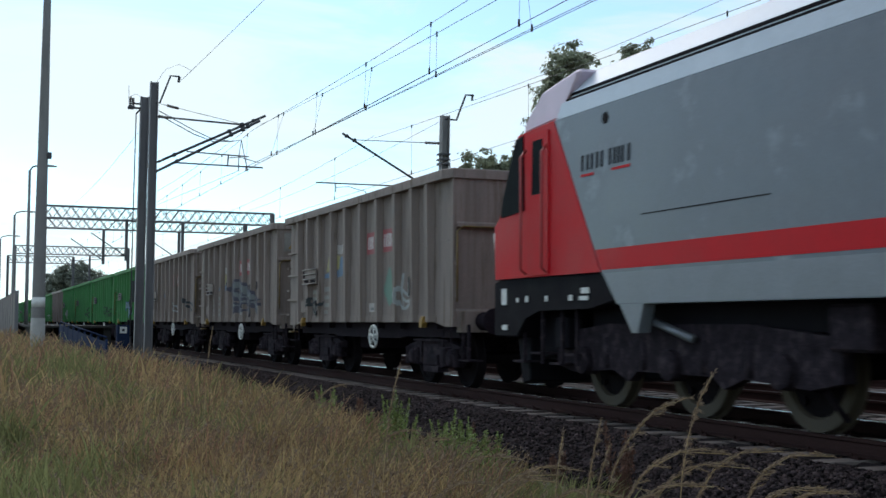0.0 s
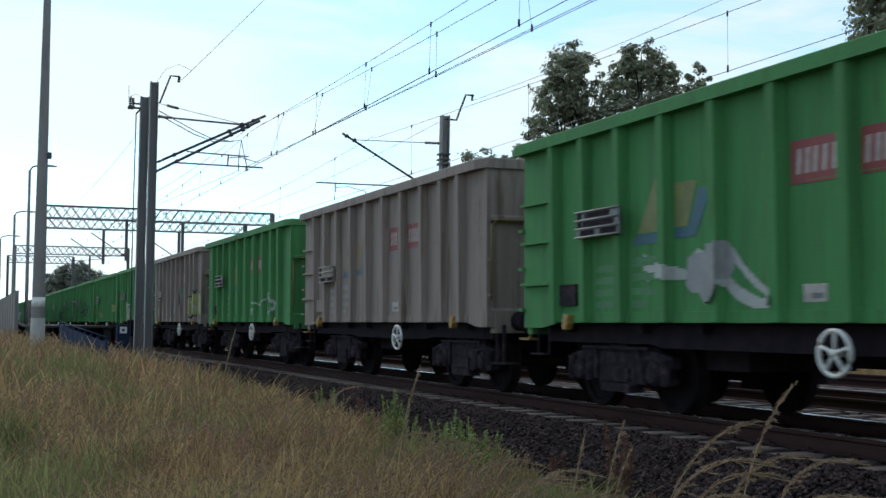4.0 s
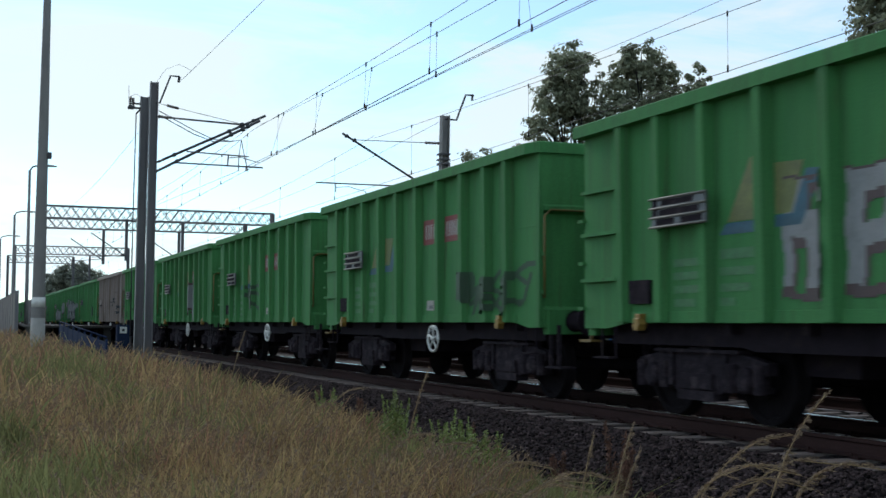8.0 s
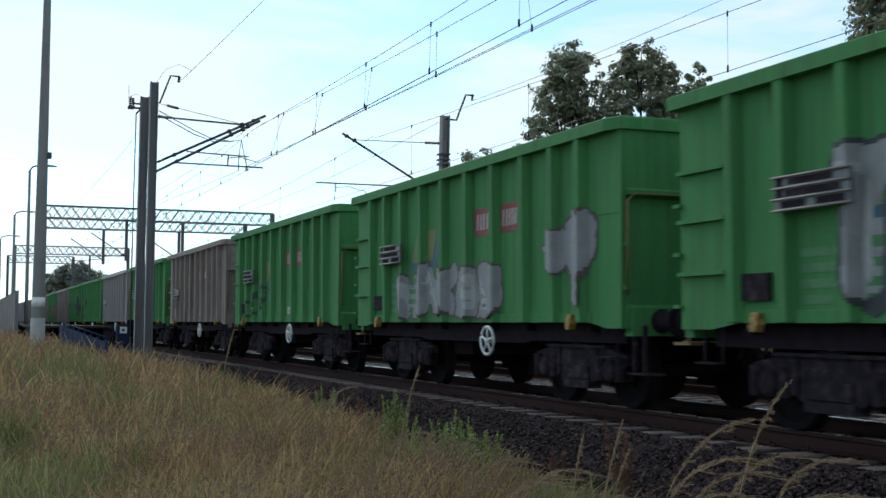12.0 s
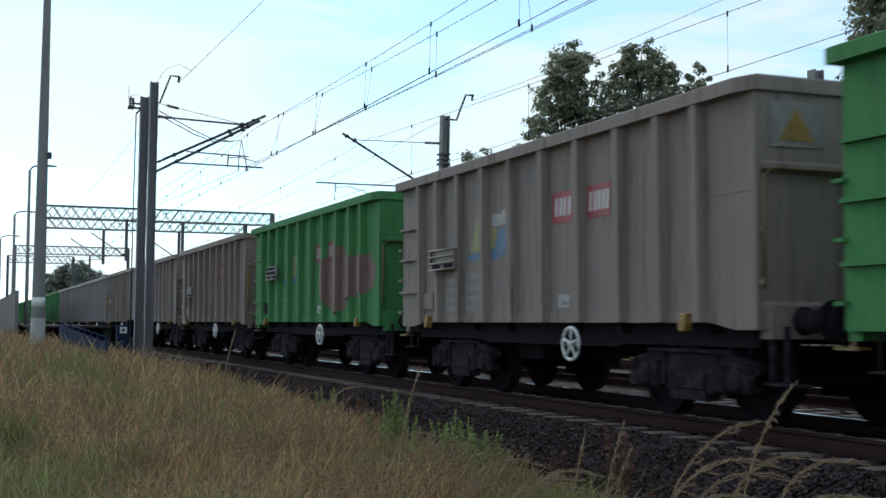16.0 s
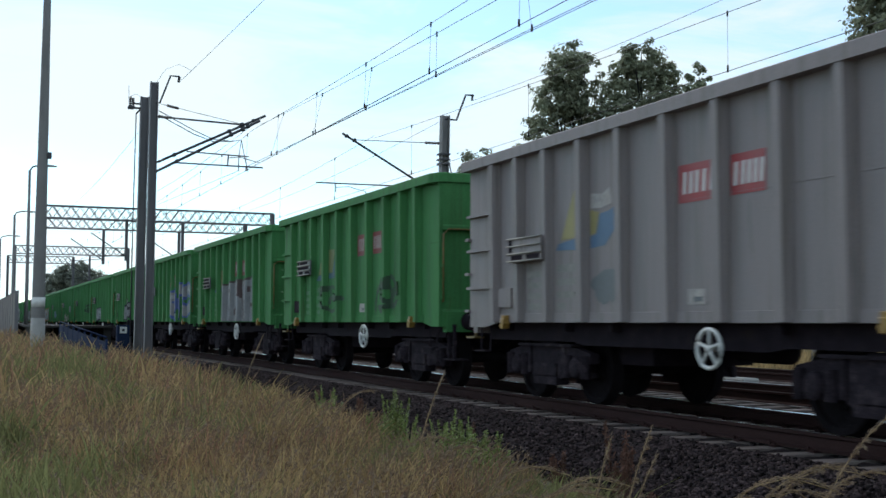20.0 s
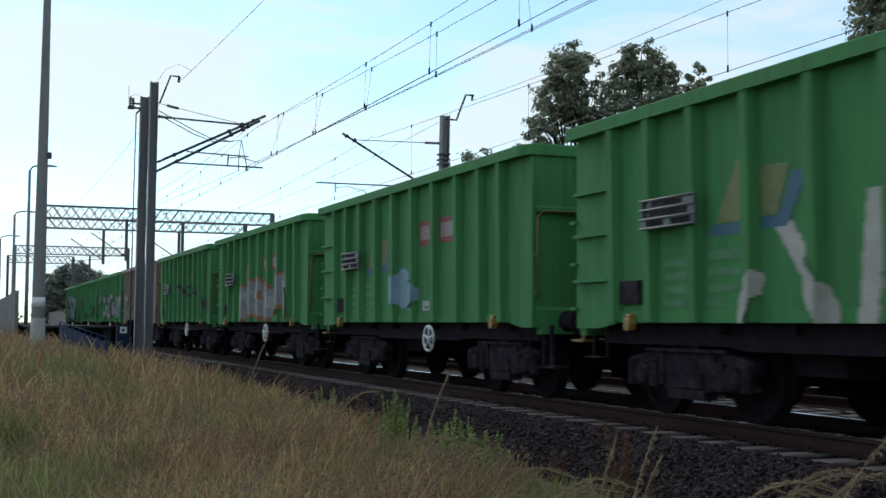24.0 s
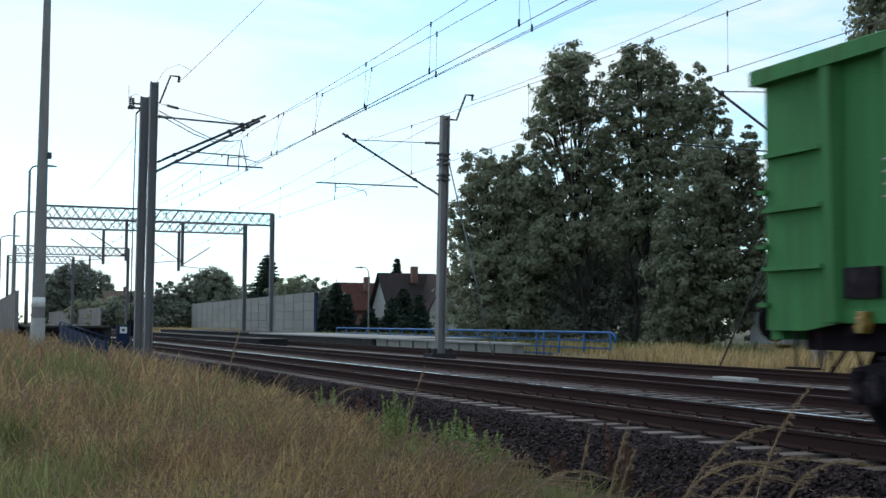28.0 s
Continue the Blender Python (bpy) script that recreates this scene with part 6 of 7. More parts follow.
far_fence = thing("noise_barrier", "brownish grey panel fence beyond the station tracks", "noise barrier", kind="structure")
for i in range(24):
    boxed("panel", (-196.0 - 5.0 * i - 4.9, -196.0 - 5.0 * i, 19.94, 20.06, -0.5, 3.3), "parapet", far_fence)
    boxed("post", (-196.0 - 5.0 * i - 0.02, -196.0 - 5.0 * i + 0.14, 19.9, 20.1, -0.6, 3.4), "mast", far_fence)

cabinet = thing("signal_cabinet", "small blue trackside cabinet with a white plate", "cabinet")
boxed("body", (-46.6, -46.2, 5.3, 5.75, -0.5, 0.9), "blue_dark", cabinet, bevel=0.02)
boxed("plate", (-46.2, -46.185, 5.4, 5.65, 0.6, 0.84), "white", cabinet, "white plate")
boxed("plate_mark", (-46.185, -46.18, 5.47, 5.57, 0.67, 0.77), "dark", cabinet)
signal = thing("dwarf_signal", "black low trackside signal on a short post", "signal")
barred("post", [(-47.6, 5.95, -0.7), (-47.6, 5.95, 0.5)], 0.05, "dark", signal)
boxed("head", (-47.75, -47.5, 5.82, 6.08, 0.5, 1.1), "loco_dark", signal, bevel=0.04)
cover = boxed("cable_cover", (-21.6, -20.5, 14.4, 14.8, -0.4, -0.04), "concrete", None, "pale concrete cable pit cover between the tracks", bevel=0.03)
tagged(cover, category="cable pit")


def house(x, y, w, d, eave, ridge, wall_mat, roof_mat, label, gable_y=True, windows=()):
    """A gabled house: walls, two roof slopes with overhang, chimney, framed windows on the side towards the line."""
    h = thing("house", label, "house")
    bm = bmesh.new()
    if gable_y:
        prism(bm, ((x - w / 2, -0.8), (x + w / 2, -0.8), (x + w / 2, eave), (x, ridge - 0.15), (x - w / 2, eave)), "y", y, y + d)
    else:
        prism(bm, ((y, -0.8), (y + d, -0.8), (y + d, eave), (y + d / 2, ridge - 0.15), (y, eave)), "x", x - w / 2, x + w / 2)
    part("wall", bm, wall_mat, h)
    for s in (-1, 1):
        bm = bmesh.new()
        if gable_y:
            a = ((x + s * (w / 2 + 0.5), eave - 0.4), (x, ridge), (x, ridge + 0.18), (x + s * (w / 2 + 0.55), eave - 0.22))
            prism(bm, a, "y", y - 0.5, y + d + 0.5)
        else:
            c = y + d / 2
            a = ((c + s * (d / 2 + 0.5), eave - 0.4), (c, ridge), (c, ridge + 0.18), (c + s * (d / 2 + 0.55), eave - 0.22))
            prism(bm, a, "x", x - w / 2 - 0.5, x + w / 2 + 0.5)
        part("roof", bm, roof_mat, h)
    boxed("chimney", (x + w * 0.2, x + w * 0.2 + 0.7, y + d * 0.5, y + d * 0.5 + 0.7, ridge - 1.0, ridge + 0.9), "brick_wall", h)
    for wx, z in windows:
        fr = boxed("window", (x + wx - 0.55, x + wx + 0.55, y - 0.06, y + 0.02, z, z + 1.3), "white", h)
        boxed("pane", (x + wx - 0.47, x + wx - 0.03, y - 0.075, y - 0.055, z + 0.08, z + 1.22), "pane", fr)
        boxed("pane", (x + wx + 0.03, x + wx + 0.47, y - 0.075, y - 0.055, z + 0.08, z + 1.22), "pane", fr)
        boxed("sill", (x + wx - 0.65, x + wx + 0.65, y - 0.14, y - 0.05, z - 0.08, z), "concrete", fr)
    return h


house(-135, 45.2, 6.4, 6.2, 3.0, 6.7, "plaster", "roof_dark", "white house with steep dark roof beyond the platform", True)
house(-131.5, 48.6, 7, 4.2, 2.6, 6.5, "plaster", "roof_dark", "white gabled house wing with timber trim", False)
house(-161, 48.1, 8, 5.4, 3.0, 6.4, "brick_wall", "roof_red", "brick house with red tiled roof", True)
house(-236, 24.8, 9, 6, 3.6, 6.7, "plaster", "roof_brown", "distant low house with brown roof beside the station", True)
shed = thing("shed", "small white shed glimpsed below the trees", "shed")
boxed("wall", (-52, -49.2, 37, 39, -0.7, 1.7), "plaster", shed)
bm = bmesh.new()
prism(bm, ((-52.3, 1.7), (-48.9, 1.7), (-48.9, 1.8), (-50.6, 2.4), (-52.3, 1.8)), "y", 36.7, 39.3)
part("roof", bm, "roof_dark", shed)

# ---- trees ----
M["bark"] = material("tree_bark", (0.03, 0.026, 0.022), 0.9, vary=0.35, scale=6, bump=0.5, depth=0.03)
M["leaf"] = material("oak_leaves", (0.3, 0.315, 0.215), 0.75, gloss=0.15, vary=0.36, scale=0.9, per_island=0.3, translucent=0.5, bump=0)
M["leaf_light"] = material("willow_leaves", (0.2, 0.215, 0.15), 0.6, vary=0.25, scale=0.5, per_island=0.4, translucent=0.25, bump=0)
M["needle"] = material("conifer_needles", (0.04, 0.058, 0.042), 0.8, gloss=0.2, vary=0.3, scale=0.8, per_island=0.4, translucent=0.08, bump=0)
M["hedge"] = material("shaded_shrub_leaves", (0.2, 0.215, 0.17), 0.8, gloss=0.15, vary=0.3, scale=0.6, per_island=0.4, translucent=0.3, bump=0)


def leaf_cloud(blobs, size, rng, shell=0.5):
    """Leaves scattered through uneven balls (x, y, z, radius, count); each leaf a folded pair of triangles as a quad."""
    cs, ns = [], []
    for bx_, by_, bz_, r, n in blobs:
        k = max(9, int(n / 40))
        d = rng.normal(0, 1, (k, 3))
        d /= np.linalg.norm(d, axis=1)[:, None]
        centre = d * (r * 1.02 * (shell + (1 - shell) * rng.random(k) ** 0.5))[:, None] * np.array([1, 1, 0.92])
        pick = rng.integers(0, k, n)
        off = rng.normal(0, 1, (n, 3))
        off /= np.linalg.norm(off, axis=1)[:, None]
        reach = max(0.15 * r + 0.14, size * 1.4) * (0.6 + 0.8 * rng.random(k))
        cs.append(centre[pick] + off * (reach[pick] * rng.random(n) ** 0.5)[:, None] * np.array([1.15, 1.15, 0.75]) + np.array([bx_, by_, bz_]))
        ns.append(off + 0.5 * d[pick] + np.array([0, 0, 0.55]) + rng.normal(0, 0.45, (n, 3)))
    c, up = np.concatenate(cs), np.concatenate(ns)
    n = len(c)
    a = np.cross(up, rng.normal(0, 1, (n, 3)))
    a /= np.linalg.norm(a, axis=1)[:, None]
    b = np.cross(up, a)
    b /= np.linalg.norm(b, axis=1)[:, None]
    s = size * rng.uniform(0.6, 1.3, n)[:, None]
    v = np.stack([c - a * s, c - b * s * 0.5, c + a * s, c + b * s * 0.5 + np.cross(a, b) * s * 0.2], 1).reshape(-1, 3)
    return v, np.arange(n * 4).reshape(-1, 4)


def tree(x, y, z0, blobs, label, leaf="leaf", size=0.135, seed=1, trunk=0.3, density=1180, name="tree", bare=0.3):
    """Trunk, limbs to each crown ball, and the leaves. Blobs: (across the view, height, radius); across runs away from the line."""
    rng = np.random.default_rng(seed)
    t = thing(name, label, "tree")
    top = max(b[1] for b in blobs)
    real = [(x + 0.365 * s, y + 0.931 * s, h + 0.05, r * 1.38, int(density * 1.5 * r * r)) for s, h, r in blobs]
    real = [(bx_ + rng.uniform(-1, 1) * r * 0.5, by_ - rng.uniform(-1, 1) * r * 0.18, h, r, n) for bx_, by_, h, r, n in real]
    trunk *= 0.6
    mid_ = [(x + 0.3 * math.sin(seed + i), y + 0.3 * math.cos(2 * seed + i), z0 + 0.72 * (top - z0) * i / 5) for i in range(6)]
    barred("trunk", mid_, [trunk * 0.62 * (1.15 - 0.2 * i) for i in range(6)], "bark", t, n=9)
    for i, (bx_, by_, h, r, n) in enumerate(real):
        base = Vector(mid_[min(4, max(1, int(5 * (h - r - z0) / (top - z0)) - 0))])
        end = Vector((bx_, by_, h + r * 0.5))
        m1 = base.lerp(end, 0.5) + Vector((rng.uniform(-0.4, 0.4), rng.uniform(-0.4, 0.4), 0.3))
        barred("limb", [base, m1, end], [trunk * 0.4, trunk * 0.26, trunk * 0.08], "bark", t, n=6)
        for _ in range(3):
            e2 = Vector((bx_, by_, h)) + Vector(np.clip(rng.normal(0, 1, 3), -1.1, 1.1)) * r * 0.5
            barred("branch", [m1, m1.lerp(e2, 0.6) + Vector((0, 0, 0.15)), e2], [trunk * 0.16, trunk * 0.1, trunk * 0.04], "bark", t, n=5)
    v, f = leaf_cloud(real, size, rng, bare)
    part("crown", arrays("crown", v, f, leaf), None, t)
    return t


def conifer(x, y, z0, h, r, label, seed):
    rng = np.random.default_rng(seed)
    t = thing("conifer", label, "tree")
    barred("trunk", [(x, y, z0), (x, y, z0 + h)], [0.16, 0.03], "bark", t)
    # whorls of drooping boughs, each a fan of needled twigs
    tiers = max(12, int(h * 3.6))
    cs, ds = [], []
    for i in range(tiers):
        u = (i + rng.uniform(-0.2, 0.2)) / tiers
        reach = r * (1 - u) ** 0.8 * rng.uniform(0.8, 1.1) + 0.12
        for j in range(11):
            a = math.tau * (j + rng.random()) / 11
            length = reach * rng.uniform(0.65, 1.15)
            m = max(6, int(length * 26))
            s = rng.random(m) ** 0.7
            out = np.array([math.cos(a), math.sin(a), 0.0])
            side = np.array([-math.sin(a), math.cos(a), 0.0])
            base = np.array([x, y, z0 + 0.35 + u * (h - 0.55)])
            cs.append(base + out * (s * length)[:, None] + np.array([0, 0, 1.0]) * (-0.35 * s * length + 0.18 * s ** 3 * length)[:, None] + side * (rng.normal(0, 0.16, m) * (0.4 + length * s))[:, None])
            ds.append(out * 0.8 + side * rng.normal(0, 0.7, m)[:, None] + np.array([0, 0, 1.0]) * rng.normal(-0.1, 0.55, m)[:, None])
    c, d = np.concatenate(cs), np.concatenate(ds)
    n = len(c)
    d *= 0.3 / np.linalg.norm(d, axis=1)[:, None]
    w = np.cross(d, rng.normal(0, 1, (n, 3)))
    w *= 0.12 / np.linalg.norm(w, axis=1)[:, None]
    v = np.stack([c - w, c + d * 0.5 - w * 0.8, c + d, c + w], 1).reshape(-1, 3)
    part("crown", arrays("crown", v, np.arange(n * 4).reshape(-1, 4), "needle"), None, t)
    return t


# the tall group behind the railing
tree(-64.1, 28.75, -0.6, [(-1.1, 10.05, 0.9), (0.0, 9.1, 1.1), (0.7, 10.5, 0.71), (-0.7, 8.2, 1.29), (1.1, 8.2, 1.16), (-1.8, 7.2, 0.81), (-1.2, 6.0, 1.29), (0.5, 6.0, 1.45), (1.9, 6.6, 1.1), (-1.8, 4.3, 1.13), (-0.3, 3.7, 1.45), (1.4, 4.0, 1.45), (-1.3, 1.8, 1.45), (0.6, 1.5, 1.45), (-1.6, 8.5, 0.65), (2.2, 8.2, 0.71)], "dense leafy tree beside the platform", seed=12, trunk=0.3)
tree(-60.7, 32.1, -0.6, [(-0.5, 16.0, 0.75), (-1.0, 15.2, 0.94), (0.4, 15.1, 0.81), (-1.6, 13.8, 0.88), (-2.3, 12.6, 0.81), (-0.7, 13.3, 0.94), (0.4, 13.2, 0.81), (-2.2, 11.5, 0.75), (-1.8, 10.1, 0.88), (0.9, 11.8, 0.94), (-0.3, 11.9, 0.63), (-2.1, 8.6, 0.94), (0.0, 9.9, 0.94), (1.1, 9.9, 0.88), (-0.5, 8.2, 0.81), (-1.9, 6.6, 0.81), (0.4, 8.0, 0.94), (1.5, 8.2, 0.81), (0.4, 6.2, 1.0), (-1.1, 5.5, 0.94), (-2.5, 5.2, 1.07), (1.5, 5.9, 1.07)], "tall leafy tree with gaps in its crown behind the railing", seed=3, trunk=0.4)
tree(-58.6, 34.5, -0.6, [(0.1, 15.5, 0.86), (-0.7, 15.0, 0.8), (1.0, 15.2, 0.86), (1.5, 14.7, 0.62), (-0.4, 13.6, 0.99), (0.9, 13.5, 0.99), (1.9, 13.3, 0.74), (-1.1, 12.4, 0.86), (0.3, 11.8, 0.99), (1.5, 11.8, 0.86), (-0.7, 10.1, 0.99), (0.6, 9.8, 1.05), (1.8, 10.3, 0.8), (-0.3, 8.3, 1.05), (1.0, 8.1, 0.99), (-0.8, 6.6, 0.93), (0.6, 6.4, 1.05), (2.3, 12.4, 0.56)], "tall leafy tree with a broad top behind the railing", seed=5, trunk=0.4)
tree(-55.7, 36.5, -0.6, [(0.2, 14.2, 0.54), (-0.1, 13.3, 0.66), (0.5, 12.8, 0.6), (-0.5, 12.2, 0.66), (0.1, 11.8, 0.72), (1.0, 11.5, 0.54), (1.4, 11.6, 0.3), (-0.1, 10.6, 0.72), (-0.8, 10.7, 0.6)], "slender leafy tree with a thin pointed crown", seed=8, trunk=0.26)
tree(-52.9, 35.5, -0.6, [(1.6, 10.5, 0.46), (1.0, 9.6, 0.8), (1.7, 9.3, 0.63), (0.0, 9.3, 0.86), (-1.0, 8.9, 0.86), (1.8, 8.3, 0.74), (0.7, 8.2, 1.03), (-0.6, 7.6, 1.09), (-1.8, 7.4, 0.86), (1.5, 6.9, 0.91), (0.3, 6.5, 1.14), (-1.0, 6.0, 1.09), (-2.2, 5.7, 0.86), (1.8, 5.5, 0.86), (1.0, 4.9, 1.14), (-0.4, 4.5, 1.2), (-1.9, 4.0, 1.14), (1.6, 3.5, 1.09), (0.1, 2.9, 1.26), (-1.4, 2.3, 1.26), (-2.4, 3.2, 1.0), (1.3, 1.8, 1.14), (-0.4, 1.2, 1.14), (-2.1, 1.0, 1.0), (2.5, 8.6, 0.7), (2.6, 6.8, 0.9), (2.7, 5.0, 1.0), (2.6, 3.0, 1.1), (2.5, 1.4, 1.0)], "broad leafy tree with drooping branches", seed=17, trunk=0.34)
tree(-63.2, 33.8, -0.6, [(-2.6, 3.4, 1.64), (-0.7, 3.8, 1.8), (1.3, 4.1, 1.8), (2.9, 4.4, 1.64), (-2.0, 1.5, 1.47), (0.0, 1.5, 1.64), (2.0, 1.7, 1.64), (3.6, 1.8, 1.47), (3.6, 5.4, 1.31), (-3.3, 4.4, 1.31), (0.6, 5.4, 1.31)], "dark shaded shrub below the tall trees", "hedge", seed=15, trunk=0.2, density=700, name="shrub")
tree(-39.6, 35.6, -0.6, [(-0.2, 13.4, 1.5), (1.2, 12.2, 2.0), (0.6, 15.6, 1.8), (1.6, 17.0, 1.8), (-0.6, 9.6, 2.0), (1.4, 7.4, 2.4), (0.0, 4.6, 2.4), (-0.6, 14.9, 1.2)], "tall dark leafy tree beyond the side track", seed=21, trunk=0.4)
for i, (x, y) in enumerate(((-48, 41), (-36, 42), (-28, 40), (-44, 46), (-70, 40), (-75, 36))):
    tree(x, y, -0.6, [(-1.5, 3.0, 2.2), (1.5, 3.4, 2.4), (0, 5.6, 2.2), (0.3, 8.0, 1.7)], "dark leafy tree in the wood behind", "hedge", seed=30 + i, trunk=0.25, density=480, size=0.25)
# far greenery
tree(-330, 27.1, -0.6, [(-3.2, 10.6, 3.4), (1.2, 12.0, 3.6), (4.8, 9.6, 3.4), (-6.0, 7.4, 3.4), (-1.0, 6.0, 4.0), (4.6, 5.4, 3.6), (8.2, 6.0, 2.6), (-5.5, 3.6, 3.4)], "round dark tree in the distance beyond the station", "hedge", size=0.35, seed=41, density=420)
tree(-192.5, 36.4, -0.6, [(0, 7.0, 2.2), (-2.4, 6.0, 2.0), (2.2, 6.0, 2.1), (0, 4.0, 2.6), (3.6, 4.2, 1.7), (-3.6, 4.0, 1.7), (-1.2, 7.6, 1.2), (1.4, 7.8, 1.0)], "pale green willow behind the noise barrier", "leaf_light", size=0.2, seed=42, density=700, trunk=0.2)
tree(-192, 29.0, -0.6, [(0, 5.0, 1.8), (2.6, 3.6, 1.8), (-2.4, 3.2, 2.0), (0.5, 2.0, 2.4), (5, 2.6, 2.0)], "dark bush in the distance", "hedge", size=0.25, seed=43, density=480, name="shrub")
tree(-235, 22.5, -0.6, [(0, 2.6, 1.9), (2.6, 3.4, 1.7), (-2.4, 2.8, 1.7)], "bushes beside the distant house", "leaf", size=0.25, seed=44, density=480, name="shrub")
tree(-146, 38.4, -0.6, [(0, 5.2, 1.3), (1.6, 4.2, 1.5), (-1.8, 4.3, 1.5), (0.4, 2.6, 2.0), (3.6, 3.4, 1.6)], "leafy bush behind the noise barrier", "leaf", size=0.22, seed=45, density=520, name="shrub")
conifer(-172, 40.4, -0.6, 11.6, 4.8, "dark spruce behind the noise barrier", 51)
conifer(-125.2, 36.9, -0.6, 6.3, 1.7, "slim dark conifer in a garden", 52)
conifer(-124.8, 38.0, -0.6, 5.0, 1.2, "slim dark conifer in a garden", 53)
conifer(-127.0, 36.2, -0.6, 4.4, 1.2, "bushy dark conifer in a garden", 54)
conifer(-151, 52.7, -0.6, 10.4, 1.8, "tall spruce behind the houses", 55)
conifer(-118.5, 41.0, -0.6, 4.6, 1.9, "dark conifer before the white house", 56)
conifer(-117, 43.2, -0.6, 4.9, 1.6, "dark conifer before the white house", 57)
conifer(-120.5, 42.8, -0.6, 5.6, 2.2, "dark conifer before the white house", 59)
conifer(-122, 39.6, -0.6, 3.4, 1.7, "broad dark conifer before the houses", 60)
conifer(-114, 40.5, -0.6, 2.6, 1.2, "low dark conifer before the white house", 58)


def far_wood(x0, x1, y, h, seed, n):
    rng = np.random.default_rng(seed)
    blobs = [(rng.uniform(x0, x1), y + rng.uniform(-8, 8), rng.uniform(0.5, h * 0.7), rng.uniform(1.8, 3.4), 110) for _ in range(n)]
    v, f = leaf_cloud(blobs, 0.6, rng, 0.4)
    return tagged(new("far_wood", arrays("far_wood", v, f, "hedge")), "low dark band of trees on the horizon", "woods", kind="stuff")


for i, (px, d, h, r) in enumerate(((205, 205, 2.6, 2.2), (228, 200, 3.0, 2.3), (255, 195, 2.4, 2.2), (285, 200, 2.6, 2.2), (312, 190, 2.2, 1.9), (440, 185, 4.3, 2.0), (520, 160, 4.6, 1.9), (560, 140, 4.0, 1.6))):
    L = (px - 784) / 2170 * d
    tree(-0.9312 * d + 0.3646 * L, 0.3646 * d + 0.9312 * L, -0.6, [(0, h, r), (-1.6, h * 0.6, r * 0.9), (1.7, h * 0.65, r * 0.9), (0.2, h * 0.3, r)], "leafy green bush along the far side of the line", "hedge" if i % 2 else "leaf", size=0.24, seed=70 + i, density=420, name="shrub", trunk=0.12)
far_wood(-420, -240, 62, 7, 61, 90)
far_wood(-240, -160, 75, 6, 62, 50)
far_wood(-160, -60, 70, 7, 63, 60)
far_wood(-460, -300, -22, 6, 64, 40)
far_wood(-520, -470, 12, 6, 65, 26)

# ---- grass ----
M["straw"] = material("dry_straw_grass", (0.455, 0.335, 0.17), 0.7, vary=0.3, scale=0.4, per_island=0.38, translucent=0.3, bump=0)
M["straw_red"] = material("reddish_dry_grass", (0.39, 0.215, 0.145), 0.7, vary=0.25, scale=0.6, per_island=0.45, translucent=0.3, bump=0)
M["blade"] = material("green_grass_blades", (0.235, 0.24, 0.105), 0.6, vary=0.3, scale=0.6, per_island=0.4, translucent=0.3, bump=0)
M["weed"] = material("fresh_green_weed_leaves", (0.2, 0.27, 0.065), 0.6, vary=0.3, scale=5, per_island=0.5, translucent=0.3, bump=0)
M["seed"] = material("straw_seed_heads", (0.235, 0.165, 0.11), 0.75, vary=0.25, scale=3, per_island=0.35, translucent=0.3, bump=0)


def grass_curve(x, y, z, height, bend, rng):
    """Where a blade runs: a function of s from 0 to 1 along it."""
    a = rng.uniform(0, math.tau, len(x))
    lean = np.stack([np.cos(a), np.sin(a)], 1) * (bend * rng.uniform(0.2, 1.5, len(x)))[:, None]
    lean[:, 0] += bend * 0.5

    def at(s):
        s = np.asarray(s)
        if s.ndim == 0:
            s = np.full(len(x), float(s))
        if s.ndim == 1:
            return np.stack([x + lean[:, 0] * height * s ** 2, y + lean[:, 1] * height * s ** 2, z + height * (s - 0.3 * bend * s ** 3)], -1)
        return np.stack([x[:, None] + lean[:, :1] * height[:, None] * s ** 2, y[:, None] + lean[:, 1:] * height[:, None] * s ** 2, z[:, None] + height[:, None] * (s - 0.3 * bend * s ** 3)], -1)
    return at, a


def grass_mesh(name, x, y, z, height, width, bend, mat, rng):
    """Bent tapering blades in three steps."""
    n = len(x)
    at, a = grass_curve(x, y, z, height, bend, rng)
    side = np.stack([0.36 + 0 * a, 0.93 + 0 * a, 0 * a], 1) + 0.6 * np.stack([np.cos(a + 1.5), np.sin(a + 1.5), 0 * a], 1)
    side *= (width * rng.uniform(0.6, 1.3, n) / 2)[:, None]
    rows = []
    for s, taper in ((0.0, 1.0), (0.4, 0.9), (0.75, 0.65), (1.0, 0.15)):
        c = at(s)
        rows += [c - side * taper, c + side * taper]
    v = np.stack(rows, 1).reshape(-1, 3)
    f = np.array([(0, 1, 3, 2), (2, 3, 5, 4), (4, 5, 7, 6)])
    return arrays(name, v, (np.arange(n)[:, None, None] * 8 + f[None]).reshape(-1, 4), mat)


